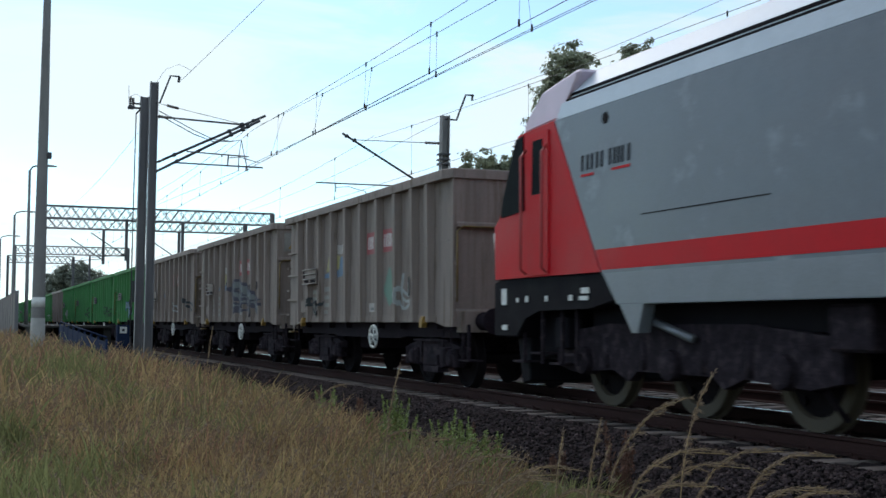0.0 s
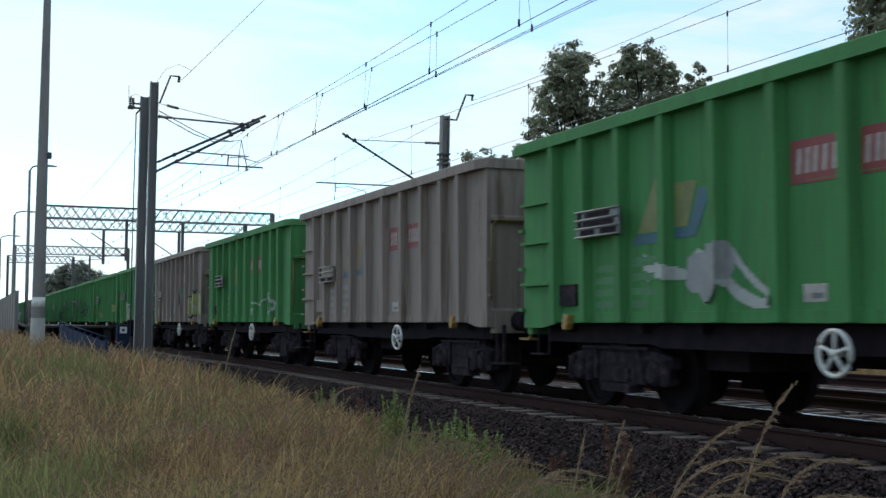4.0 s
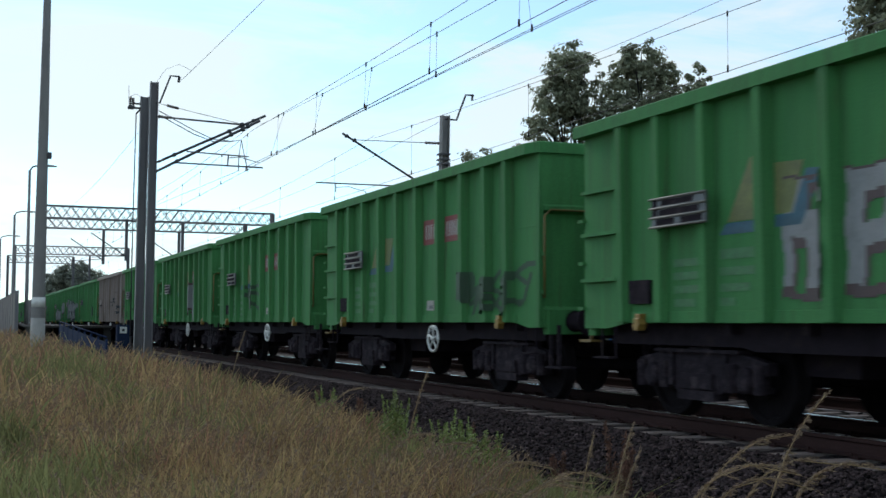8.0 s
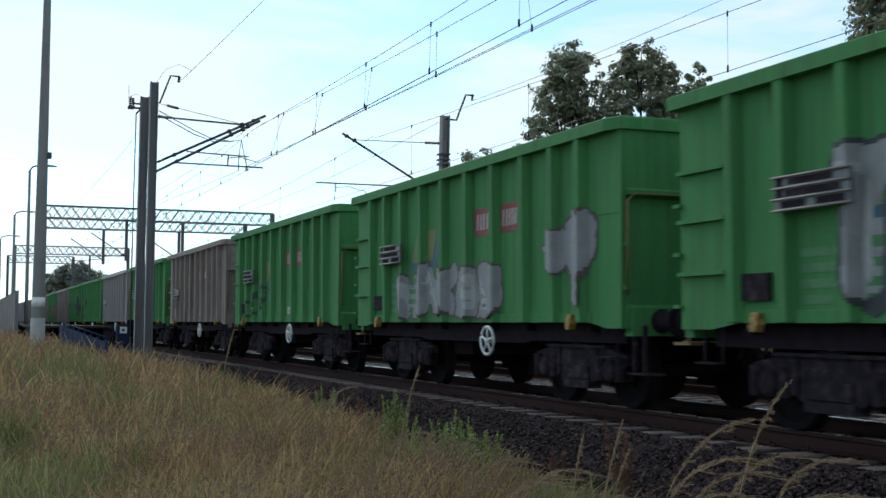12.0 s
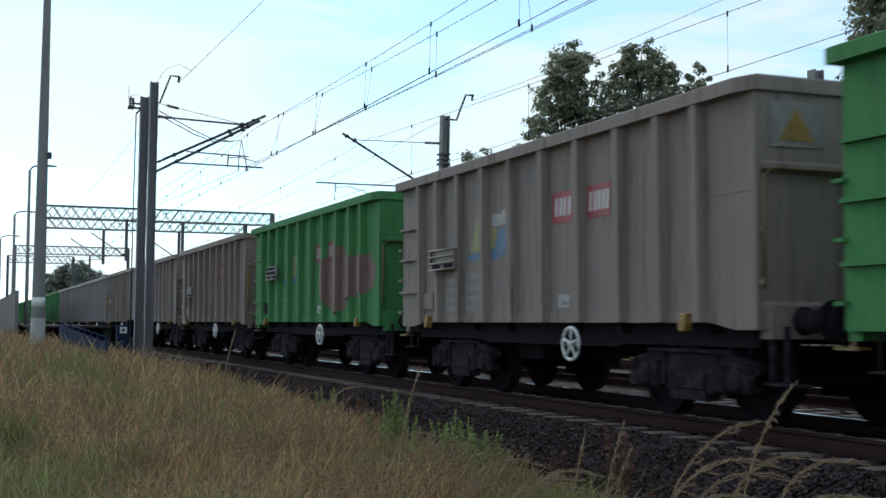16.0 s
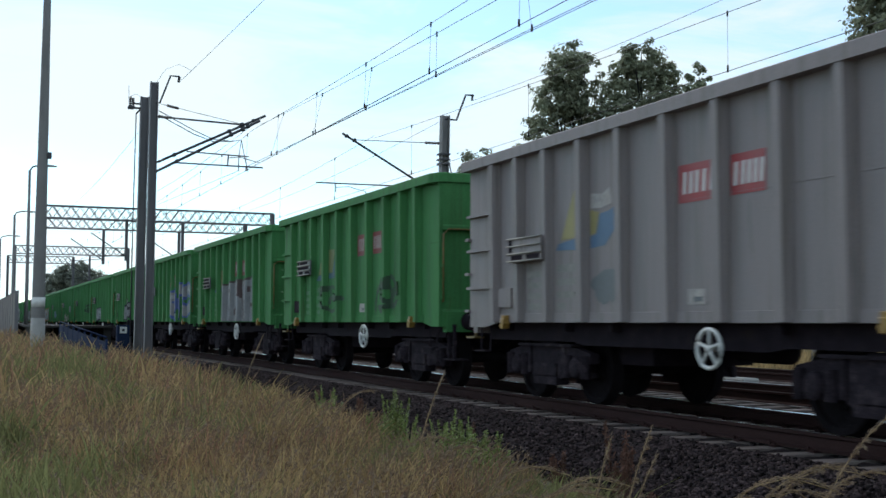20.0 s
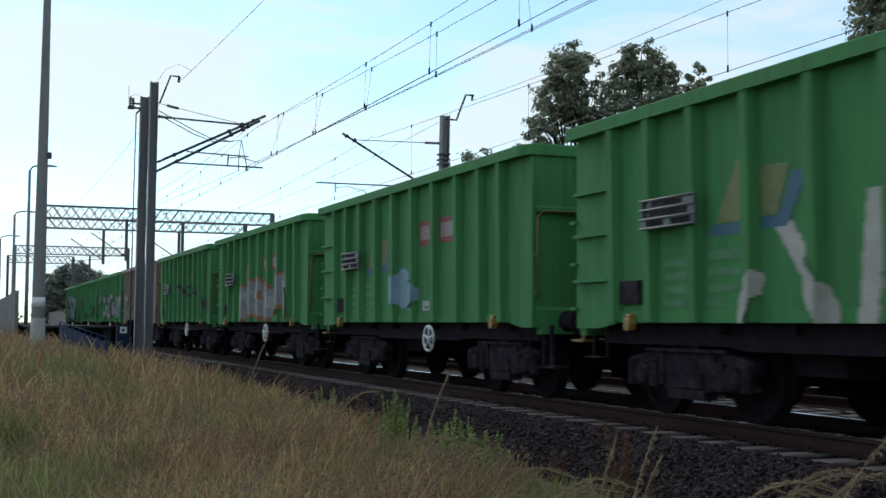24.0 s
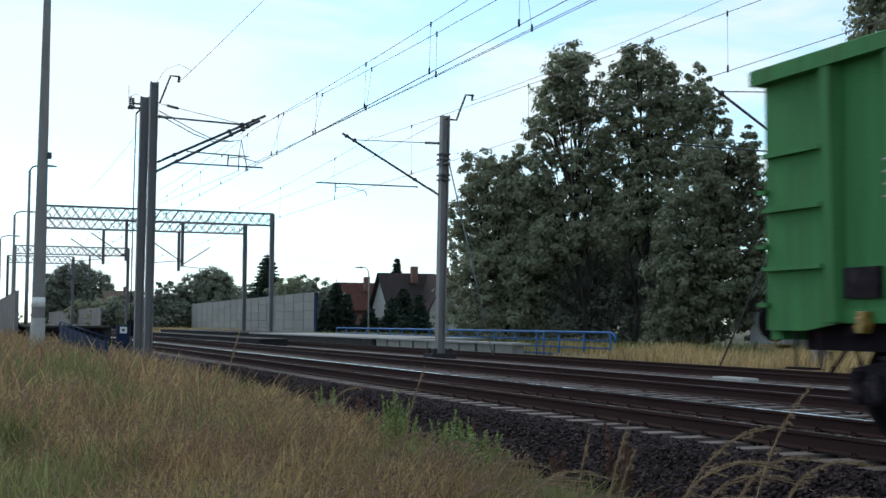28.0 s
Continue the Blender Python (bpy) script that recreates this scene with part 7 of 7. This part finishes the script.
def plumed(name, x, y, z, height, width, bend, rng, stem_mat, per=12, size=0.02, plume=0.16):
    """Thin stems (first mesh) and the seeds along their drooping tips (second mesh)."""
    n = len(x)
    state = rng.bit_generator.state
    stems = grass_mesh(name, x, y, z, height, width, bend, stem_mat, rng)
    rng.bit_generator.state = state
    at, a = grass_curve(x, y, z, height, bend, rng)
    s = 1.02 - rng.random((n, per)) ** 0.8 * plume / height[:, None]
    c = at(s)
    d = at(s + 0.02) - at(s - 0.02)
    d /= np.linalg.norm(d, axis=-1)[..., None]
    d = (d + rng.normal(0, 0.33, (n, per, 3))).reshape(-1, 3)
    c = c.reshape(-1, 3) + rng.normal(0, 0.004, (n * per, 3))
    w = np.cross(d, rng.normal(0, 1, d.shape))
    w /= np.linalg.norm(w, axis=1)[:, None]
    L = np.repeat(size * (1 + width / 0.006 * 0.25), per)[:, None] * rng.uniform(0.7, 1.4, n * per)[:, None]
    v = np.stack([c, c + d * L * 0.5 + w * L * 0.17, c + d * L, c + d * L * 0.5 - w * L * 0.17], 1).reshape(-1, 3)
    return stems, arrays(name, v, np.arange(len(v)).reshape(-1, 4), "seed")


def patchy(x, y, f1, f2, ph):
    return np.sin(x * f1 + ph) * np.cos(y * f2 - ph) + 0.5 * np.sin(x * f1 * 2.7 + y * f2 * 1.9 + 2 * ph)


def green_patches(x, y):
    """Where the meadow stays green: broad patches, and two lusher spots."""
    return patchy(x, y, 0.55, 1.5, 0.7) + 2.4 * np.exp(-((x + 20.5) / 3.0) ** 2 - ((y - 1.9) / 0.6) ** 2) + 1.5 * np.exp(-((x + 12.6) / 1.3) ** 2 - ((y - 0.5) / 0.3) ** 2)


def meadow_points(n, rng, near=1.6, far=60.0, power=1.9):
    """Points over the meadow, crowded towards the camera."""
    d = near * (far / near) ** (rng.random(n) ** (1 / power))
    ang = rng.uniform(radians(-2), radians(48), n)
    x, y = -d * np.cos(ang), d * np.sin(ang)
    ok = (y < 5.6 + 0.3 * np.sin(x * 1.3) + 0.2 * np.sin(x * 3.1) - 0.75 * smooth01(-11, -5, x)) & (y > -1.5)
    return x[ok], y[ok], d[ok]


rng = np.random.default_rng(77)
x, y, d = meadow_points(125000, rng)
edge = smooth01(5.8, 4.4, y)
gr = green_patches(x, y)
tuft = 0.75 + 0.3 * patchy(x, y, 1.9, 2.6, 1.1)
h = (0.28 + 0.45 * edge * rng.random(len(x)) + 0.14 * rng.random(len(x))) * np.clip(tuft, 0.5, 1.4)
green = (gr + 1.3 * smooth01(2.7, 4.4, y) * smooth01(-19, -13, x) + rng.normal(0, 0.35, len(x))) > 0.34
wid = 0.0046 + 0.00062 * d
z = ground_height(x, y) - 0.1
tagged(new("green_grass", grass_mesh("green_grass", x[green], y[green], z[green], h[green] * 1.1, wid[green] * 1.3, 0.42, "blade", rng)), "green grass blades low in the dry meadow", "grass", kind="stuff")
dry = ~green
tagged(new("dry_grass", grass_mesh("dry_grass", x[dry], y[dry], z[dry], h[dry] * 1.15, wid[dry], 0.42, "straw", rng)), "dense dry straw-coloured meadow grass", "grass", kind="stuff")
# the same meadow goes on beside and behind the camera
d = 0.7 + 13 * rng.random(90000) ** 0.6
ang = rng.uniform(radians(48), radians(358), len(d))
x, y = -d * np.cos(ang), d * np.sin(ang)
k = y < 4.9 + 0.3 * np.sin(x * 1.3)
x, y = x[k], y[k]
tagged(new("dry_grass", grass_mesh("dry_grass", x, y, ground_height(x, y) - 0.02, rng.uniform(0.3, 0.65, len(x)), 0.013 + 0 * x, 0.42, "straw", rng)), "dry meadow grass all round the viewpoint", "grass", kind="stuff")
# taller straw stems with plumes nearby, reddish ones further off
for name, count, near, far, mat, label in (("tall_straw", 16000, 2.4, 16.0, "straw", "tall straw-coloured grass stems with plumes"), ("tall_reddish_grass", 46000, 7.0, 62.0, "straw_red", "tall thin reddish grass stems")):
    x, y, d = meadow_points(count, rng, near, far)
    keep = green_patches(x, y) + rng.normal(0, 0.3, len(x)) < 0.75
    x, y, d = x[keep], y[keep], d[keep]
    h = (0.40 + 0.42 * rng.random(len(x)) ** 1.5) * (1 - 0.5 * smooth01(4.2, 5.6, y)) * np.clip(0.8 + 0.3 * patchy(x, y, 1.3, 2.0, 0.3), 0.5, 1.3)
    stems, seeds = plumed(name, x, y, ground_height(x, y) - 0.02, h, 0.0028 + 0.0005 * d, 0.36, rng, mat)
    tagged(new(name, stems), label, "grass", kind="stuff")
    tagged(new("grass_plumes", seeds), "pale feathery seed plumes on the tall grass", "grass", kind="stuff")
# tall dry grass beyond the side track, rougher green behind the platform
n = 16000
x = rng.uniform(-52, -8, n)
y = 19.3 + 9 * rng.random(n) ** 1.5
k = ~((x < -39) & (y < 24.3))
x, y = x[k], y[k]
h = rng.uniform(0.5, 1.0, len(x)) * (0.75 + 0.25 * np.sin(x * 0.7) * np.sin(y))
tagged(new("dry_grass", grass_mesh("dry_grass", x, y, ground_height(x, y), h, 0.03 + 0 * h, 0.3, "straw", rng)), "tall dry yellow grass beyond the side track", "grass", kind="stuff")
n = 9000
x = rng.uniform(-120, -40, n)
y = 24.6 + 12 * rng.random(n) ** 1.3
h = rng.uniform(0.4, 0.8, n)
tagged(new("green_grass", grass_mesh("green_grass", x, y, ground_height(x, y), h, 0.05 + 0 * h, 0.3, "blade", rng)), "rough green grass behind the platform", "grass", kind="stuff")


n = 7000
x = rng.uniform(-300, -128, n)
y = -x * rng.uniform(0.125, 0.215, n)
h = rng.uniform(0.5, 0.9, n)
tagged(new("dry_grass", grass_mesh("dry_grass", x, y, ground_height(x, y), h, 0.16 + 0 * h, 0.3, "straw", rng)), "pale dry field beyond the platforms", "grass", kind="stuff")


def weed(x, y, h, seed, label):
    """A leafy upright weed: stems and many small pointed leaves."""
    r = np.random.default_rng(seed)
    w = thing("weed", label, "weed", group="green weeds at the ballast edge")
    z = max(float(ground_height(x, y)), float(bed_height(y)) if y > 5.3 else -9)
    pts = []
    for i in range(6):
        dx, dy = r.normal(0, 0.1, 2)
        hh = h * r.uniform(0.6, 1.05)
        barred("stem", [(x + dx * 0.3, y + dy * 0.3, z - 0.03), (x + dx * 0.7, y + dy * 0.7, z + hh * 0.5), (x + dx, y + dy, z + hh)], [0.006, 0.005, 0.002], "weed", w, n=5)
        per = 110
        s = r.uniform(0.12, 1.0, per)
        a = r.uniform(0, math.tau, per)
        c = np.stack([x + dx * (0.3 + 0.7 * s), y + dy * (0.3 + 0.7 * s), z + hh * s], 1)
        d = np.stack([np.cos(a), np.sin(a), 0.5 + 0 * a], 1) * (0.022 + 0.05 * (1 - s))[:, None]
        q = np.stack([-np.sin(a), np.cos(a), 0.2 * r.normal(0, 1, per)], 1) * 0.0125
        pts.append(np.stack([c, c + d * 0.5 + q, c + d, c + d * 0.5 - q], 1).reshape(-1, 3))
    v = np.concatenate(pts)
    part("foliage", arrays("foliage", v, np.arange(len(v)).reshape(-1, 4), "weed"), None, w)
    return w


for i, (x, y, h) in enumerate(((-13.0, 5.15, 0.62), (-13.25, 5.3, 0.7), (-13.1, 5.45, 0.66), (-12.7, 5.25, 0.58), (-12.4, 5.3, 0.5), (-12.1, 5.2, 0.4), (-15.3, 5.3, 0.78), (-15.0, 5.25, 0.72), (-14.8, 5.1, 0.6), (-15.45, 5.4, 0.84), (-14.6, 5.0, 0.55), (-15.7, 5.1, 0.5), (-18.4, 5.25, 0.62), (-18.0, 5.2, 0.55), (-17.2, 5.0, 0.45), (-11.5, 4.9, 0.42), (-11.9, 5.05, 0.56), (-12.2, 5.0, 0.6), (-12.6, 5.0, 0.66), (-14.3, 5.15, 0.62), (-12.5, 5.45, 0.5), (-11.3, 4.75, 0.66), (-11.0, 4.7, 0.6), (-11.6, 4.85, 0.68), (-10.8, 4.9, 0.56))):
    weed(x, y, h, 200 + i, "bushy green weed growing at the ballast edge")

M["dock"] = material("rusty_dry_dock_seed", (0.13, 0.062, 0.042), 0.85, vary=0.3, scale=6, per_island=0.4, translucent=0.15, bump=0)


def dock(x, y, h, seed):
    """A dead dock plant: a few upright stems crowded with rusty seed along their upper half."""
    r = np.random.default_rng(seed)
    w = thing("dock_plant", "dead rust-brown dock plant standing at the ballast edge", "weed", group="dry docks at the ballast edge")
    z = max(float(ground_height(x, y)), float(bed_height(y)) if y > 5.3 else -9)
    pts = []
    for i in range(3):
        dx, dy = r.normal(0, 0.07, 2)
        hh = h * r.uniform(0.7, 1.0)
        barred("stem", [(x + dx * 0.3, y + dy * 0.3, z - 0.04), (x + dx, y + dy, z + hh)], [0.006, 0.003], "dock", w, n=5)
        s = r.uniform(0.4, 1.0, 200)
        c = np.stack([x + dx * (0.3 + 0.7 * s), y + dy * (0.3 + 0.7 * s), z + hh * s], 1) + r.normal(0, 1, (200, 3)) * (0.012 + 0.022 * (1 - s))[:, None]
        d = r.normal(0, 0.012, (200, 3)) + np.array([0, 0, 0.012])
        q = np.cross(d, r.normal(0, 1, (200, 3)))
        q *= 0.007 / np.linalg.norm(q, axis=1)[:, None]
        pts.append(np.stack([c - d, c + q, c + d, c - q], 1).reshape(-1, 3))
    v = np.concatenate(pts)
    tagged(part("panicle", arrays("panicle", v, np.arange(len(v)).reshape(-1, 4), "dock"), None, w), "rusty seed")
    return w


for i, (x, y, h) in enumerate(((-10.1, 5.75, 0.84), (-9.9, 5.6, 0.7), (-10.9, 5.5, 0.5), (-8.3, 4.9, 0.72), (-8.0, 4.7, 0.6), (-13.2, 5.4, 0.6), (-16.4, 5.2, 0.6), (-7.2, 5.2, 0.5), (-6.4, 5.0, 0.5), (-18.8, 5.2, 0.55))):
    dock(x, y, h, 400 + i)

# big oat-like stalks close to the camera, each hinged at its foot to sway in the train's wind
FACE = 68.6                         # heading of the view's right hand
STALKS = []


def stalk(px_, py_, length, droop, spread_, seed, label):
    """A stiff stem that arches over at the top into a panicle of drooping side twigs with seeds. Local X runs across the view."""
    r = np.random.default_rng(seed)
    z = float(ground_height(px_, py_))
    st = thing("grass_stalk", label, "grass stalk", pose(px_, py_, z, 0, 8, FACE), group="tall grass stalks near the camera")

    def at(s):
        u = max(0.0, (s - 0.72) / 0.28)
        return Vector((length * (0.16 * min(1, droop / 0.25) * s * s + 0.34 * droop * u * u), 0.02 * math.sin(3 * s + seed), length * (s - 0.32 * droop * u ** 3)))
    barred("stem", [at(i / 14) for i in range(15)], [0.0025 - 0.0012 * i / 14 for i in range(15)], "straw", st, n=5)
    pts = []

    def seeds(a, b, count, size):
        a, b = np.array(a), np.array(b)
        s = r.random((count, 1))
        c = a + (b - a) * s + r.normal(0, 0.003, (count, 3))
        d = (b - a) / (np.linalg.norm(b - a) + 1e-6) + r.normal(0, 0.17, (count, 3)) + np.array([0.15, 0, 0])
        w = np.cross(d, r.normal(0, 1, (count, 3)))
        w /= np.linalg.norm(w, axis=1)[:, None]
        L = size * r.uniform(0.7, 1.3, (count, 1))
        pts.append(np.stack([c, c + d * L * 0.5 + w * L * 0.13, c + d * L, c + d * L * 0.5 - w * L * 0.13], 1).reshape(-1, 3))
    for i in range(8):
        s0 = 0.76 + 0.028 * i + r.uniform(-0.012, 0.012)
        root, ahead = at(s0), (at(s0 + 0.02) - at(s0)).normalized()
        reach = 0.8 * spread_ * (1 - 0.07 * i) * r.uniform(0.35, 1.25)
        m1 = root + ahead * reach * 0.75 + Vector((reach * 0.08, r.normal(0, 0.01), 0))
        end = m1 + ahead * reach * 0.3 + Vector((reach * 0.3, r.normal(0, 0.015), -reach * r.uniform(0.0, 0.45)))
        barred("twig", [root, m1, end], 0.001, "straw", st, n=4)
        seeds(root.lerp(m1, 0.25), m1, 34, 0.0085)
        seeds(m1, end, 34, 0.0085)
    for i in range(22):
        seeds(at(0.76 + 0.011 * i), at(0.78 + 0.011 * i), 16, 0.0085)
    v = np.concatenate(pts)
    tagged(part("panicle", arrays("panicle", v, np.arange(len(v)).reshape(-1, 4), "seed"), None, st), "pale feathery panicle")
    return st


def view_point(d, across):
    """A place d metres ahead of the camera and that far to its right."""
    return -0.9312 * d + 0.3646 * across, 0.3646 * d + 0.9312 * across


for d, across, length, droop, wide, lean, amount in (
        (3.6, 0.70, 1.62, 0.12, 0.06, -3.5, 1.0), (3.65, 0.40, 1.63, 0.26, 0.075, -2.6, 1.0), (3.5, 0.50, 1.42, 0.46, 0.10, -8.0, 0.8), (3.4, 0.60, 1.38, 0.52, 0.10, -10.0, 0.7), (3.45, 0.66, 1.33, 0.55, 0.10, -9.0, 0.7),
        (3.8, 0.84, 1.46, 0.46, 0.09, -11.0, 0.6), (3.3, 0.74, 1.31, 0.5, 0.09, -10.0, 0.6), (4.0, 0.40, 1.42, 0.05, 0.05, 2.0, 0.35), (4.1, 0.35, 1.37, 0.04, 0.04, 0.0, 0.35), (4.05, 0.38, 1.35, 0.06, 0.04, 4.0, 0.35),
        (4.0, 0.16, 1.38, 0.46, 0.09, -10.0, 0.45), (4.2, 0.12, 1.34, 0.5, 0.09, -8.0, 0.45), (4.4, -0.06, 1.28, 0.48, 0.09, -8.0, 0.45), (3.6, 0.98, 1.34, 0.46, 0.09, -10.0, 0.6), (4.3, 0.22, 1.36, 0.5, 0.08, -9.0, 0.45),
        (3.55, 0.55, 1.52, 0.48, 0.11, -9.0, 0.7), (3.7, 0.62, 1.46, 0.5, 0.11, -8.0, 0.7), (3.4, 0.82, 1.41, 0.5, 0.10, -9.0, 0.6), (3.9, 1.0, 1.44, 0.48, 0.10, -10.0, 0.6), (3.5, 0.9, 1.27, 0.55, 0.10, -8.0, 0.6), (4.2, 0.3, 1.3, 0.55, 0.08, -7.0, 0.45), (4.6, 0.02, 1.36, 0.5, 0.08, -8.0, 0.45),
        (5.5, -0.30, 1.50, 0.06, 0.04, 1.0, 0.4), (5.6, -0.20, 1.26, 0.42, 0.07, -7.0, 0.4), (7.0, -0.72, 1.36, 0.34, 0.06, -9.0, 0.4), (9.0, -1.75, 1.6, 0.04, 0.02, 0.0, 0.7), (7.5, -1.2, 1.26, 0.3, 0.05, -6.0, 0.4), (8.2, -1.0, 1.2, 0.4, 0.05, -7.0, 0.4), (6.4, -0.35, 1.2, 0.42, 0.06, -7.0, 0.4)):
    sx, sy = view_point(d, across)
    STALKS.append((stalk(sx, sy, 0.97 * length, droop, wide, 300 + len(STALKS), "pale dry grass stalk with a drooping feathery head"), sx, sy, lean, amount))


# ---- what moves ----
SWAY = ((0, 12.1), (0.5, 14.8), (1, 17.7), (2, 18.7), (3, 18.3), (4, 21), (5, 18.5), (6, 19.5), (7, 17.9), (8, 24.8), (9, 27.4), (10, 33), (11, 26.7), (12, 20.4), (13, 24), (14, 29), (15, 27.5), (16, 21), (17, 20.9),
        (18, 24), (19, 32), (20, 32), (21, 27.3), (22, 31), (23, 29), (24, 34), (25, 33), (26, 30), (27, 25.8), (27.5, 23.8), (28, 22.8))


def motions():
    times = [float(i) for i in range(29)]
    for k, vehicle in enumerate(TRAIN):
        walk(vehicle, [(t, pose(-tail(k, t) + (LOCO_HALF if k == 0 else HALF), TRACKS[0], 0)) for t in times])
    for st, sx, sy, lean, amount in STALKS:
        z = float(ground_height(sx, sy))
        walk(st, [(t, pose(sx, sy, z, 0, lean + amount * (a - 12.1), FACE)) for t, a in SWAY])
    # wheels turn while their vehicle passes in front of the camera
    for k, vehicle in enumerate(TRAIN):
        radius = 0.575 if k == 0 else 0.46
        for bogie in vehicle.children:
            if not bogie.name.startswith("bogie"):
                continue
            for wheel in bogie.children:
                if wheel.name.startswith("wheelset"):
                    roll(wheel, k, bogie.location.x + wheel.location.x, radius)


def roll(wheel, k, along, radius):
    """Key one wheelset for the time in which it goes by, turning by the way the train has gone."""
    half = LOCO_HALF if k == 0 else HALF
    here = wheel.location.copy()

    def way(t):
        return -tail(k, t) + half + along
    steps = [i for i in range(0, frame(28.0)) if -42.0 < way(i / FPS) < 1.5]
    if len(steps) < 2:
        return
    start = way(steps[0] / FPS)
    rows = [(i / FPS, pose(*here, 0, math.degrees((way(i / FPS) - start) / radius) % 360, 0)) for i in steps]
    if steps[0] > 0:
        rows.insert(0, (0.0, rows[0][1]))
    if steps[-1] < frame(28.0) - 1:
        rows.append((28.0, rows[-1][1]))
    walk(wheel, rows)


motions()
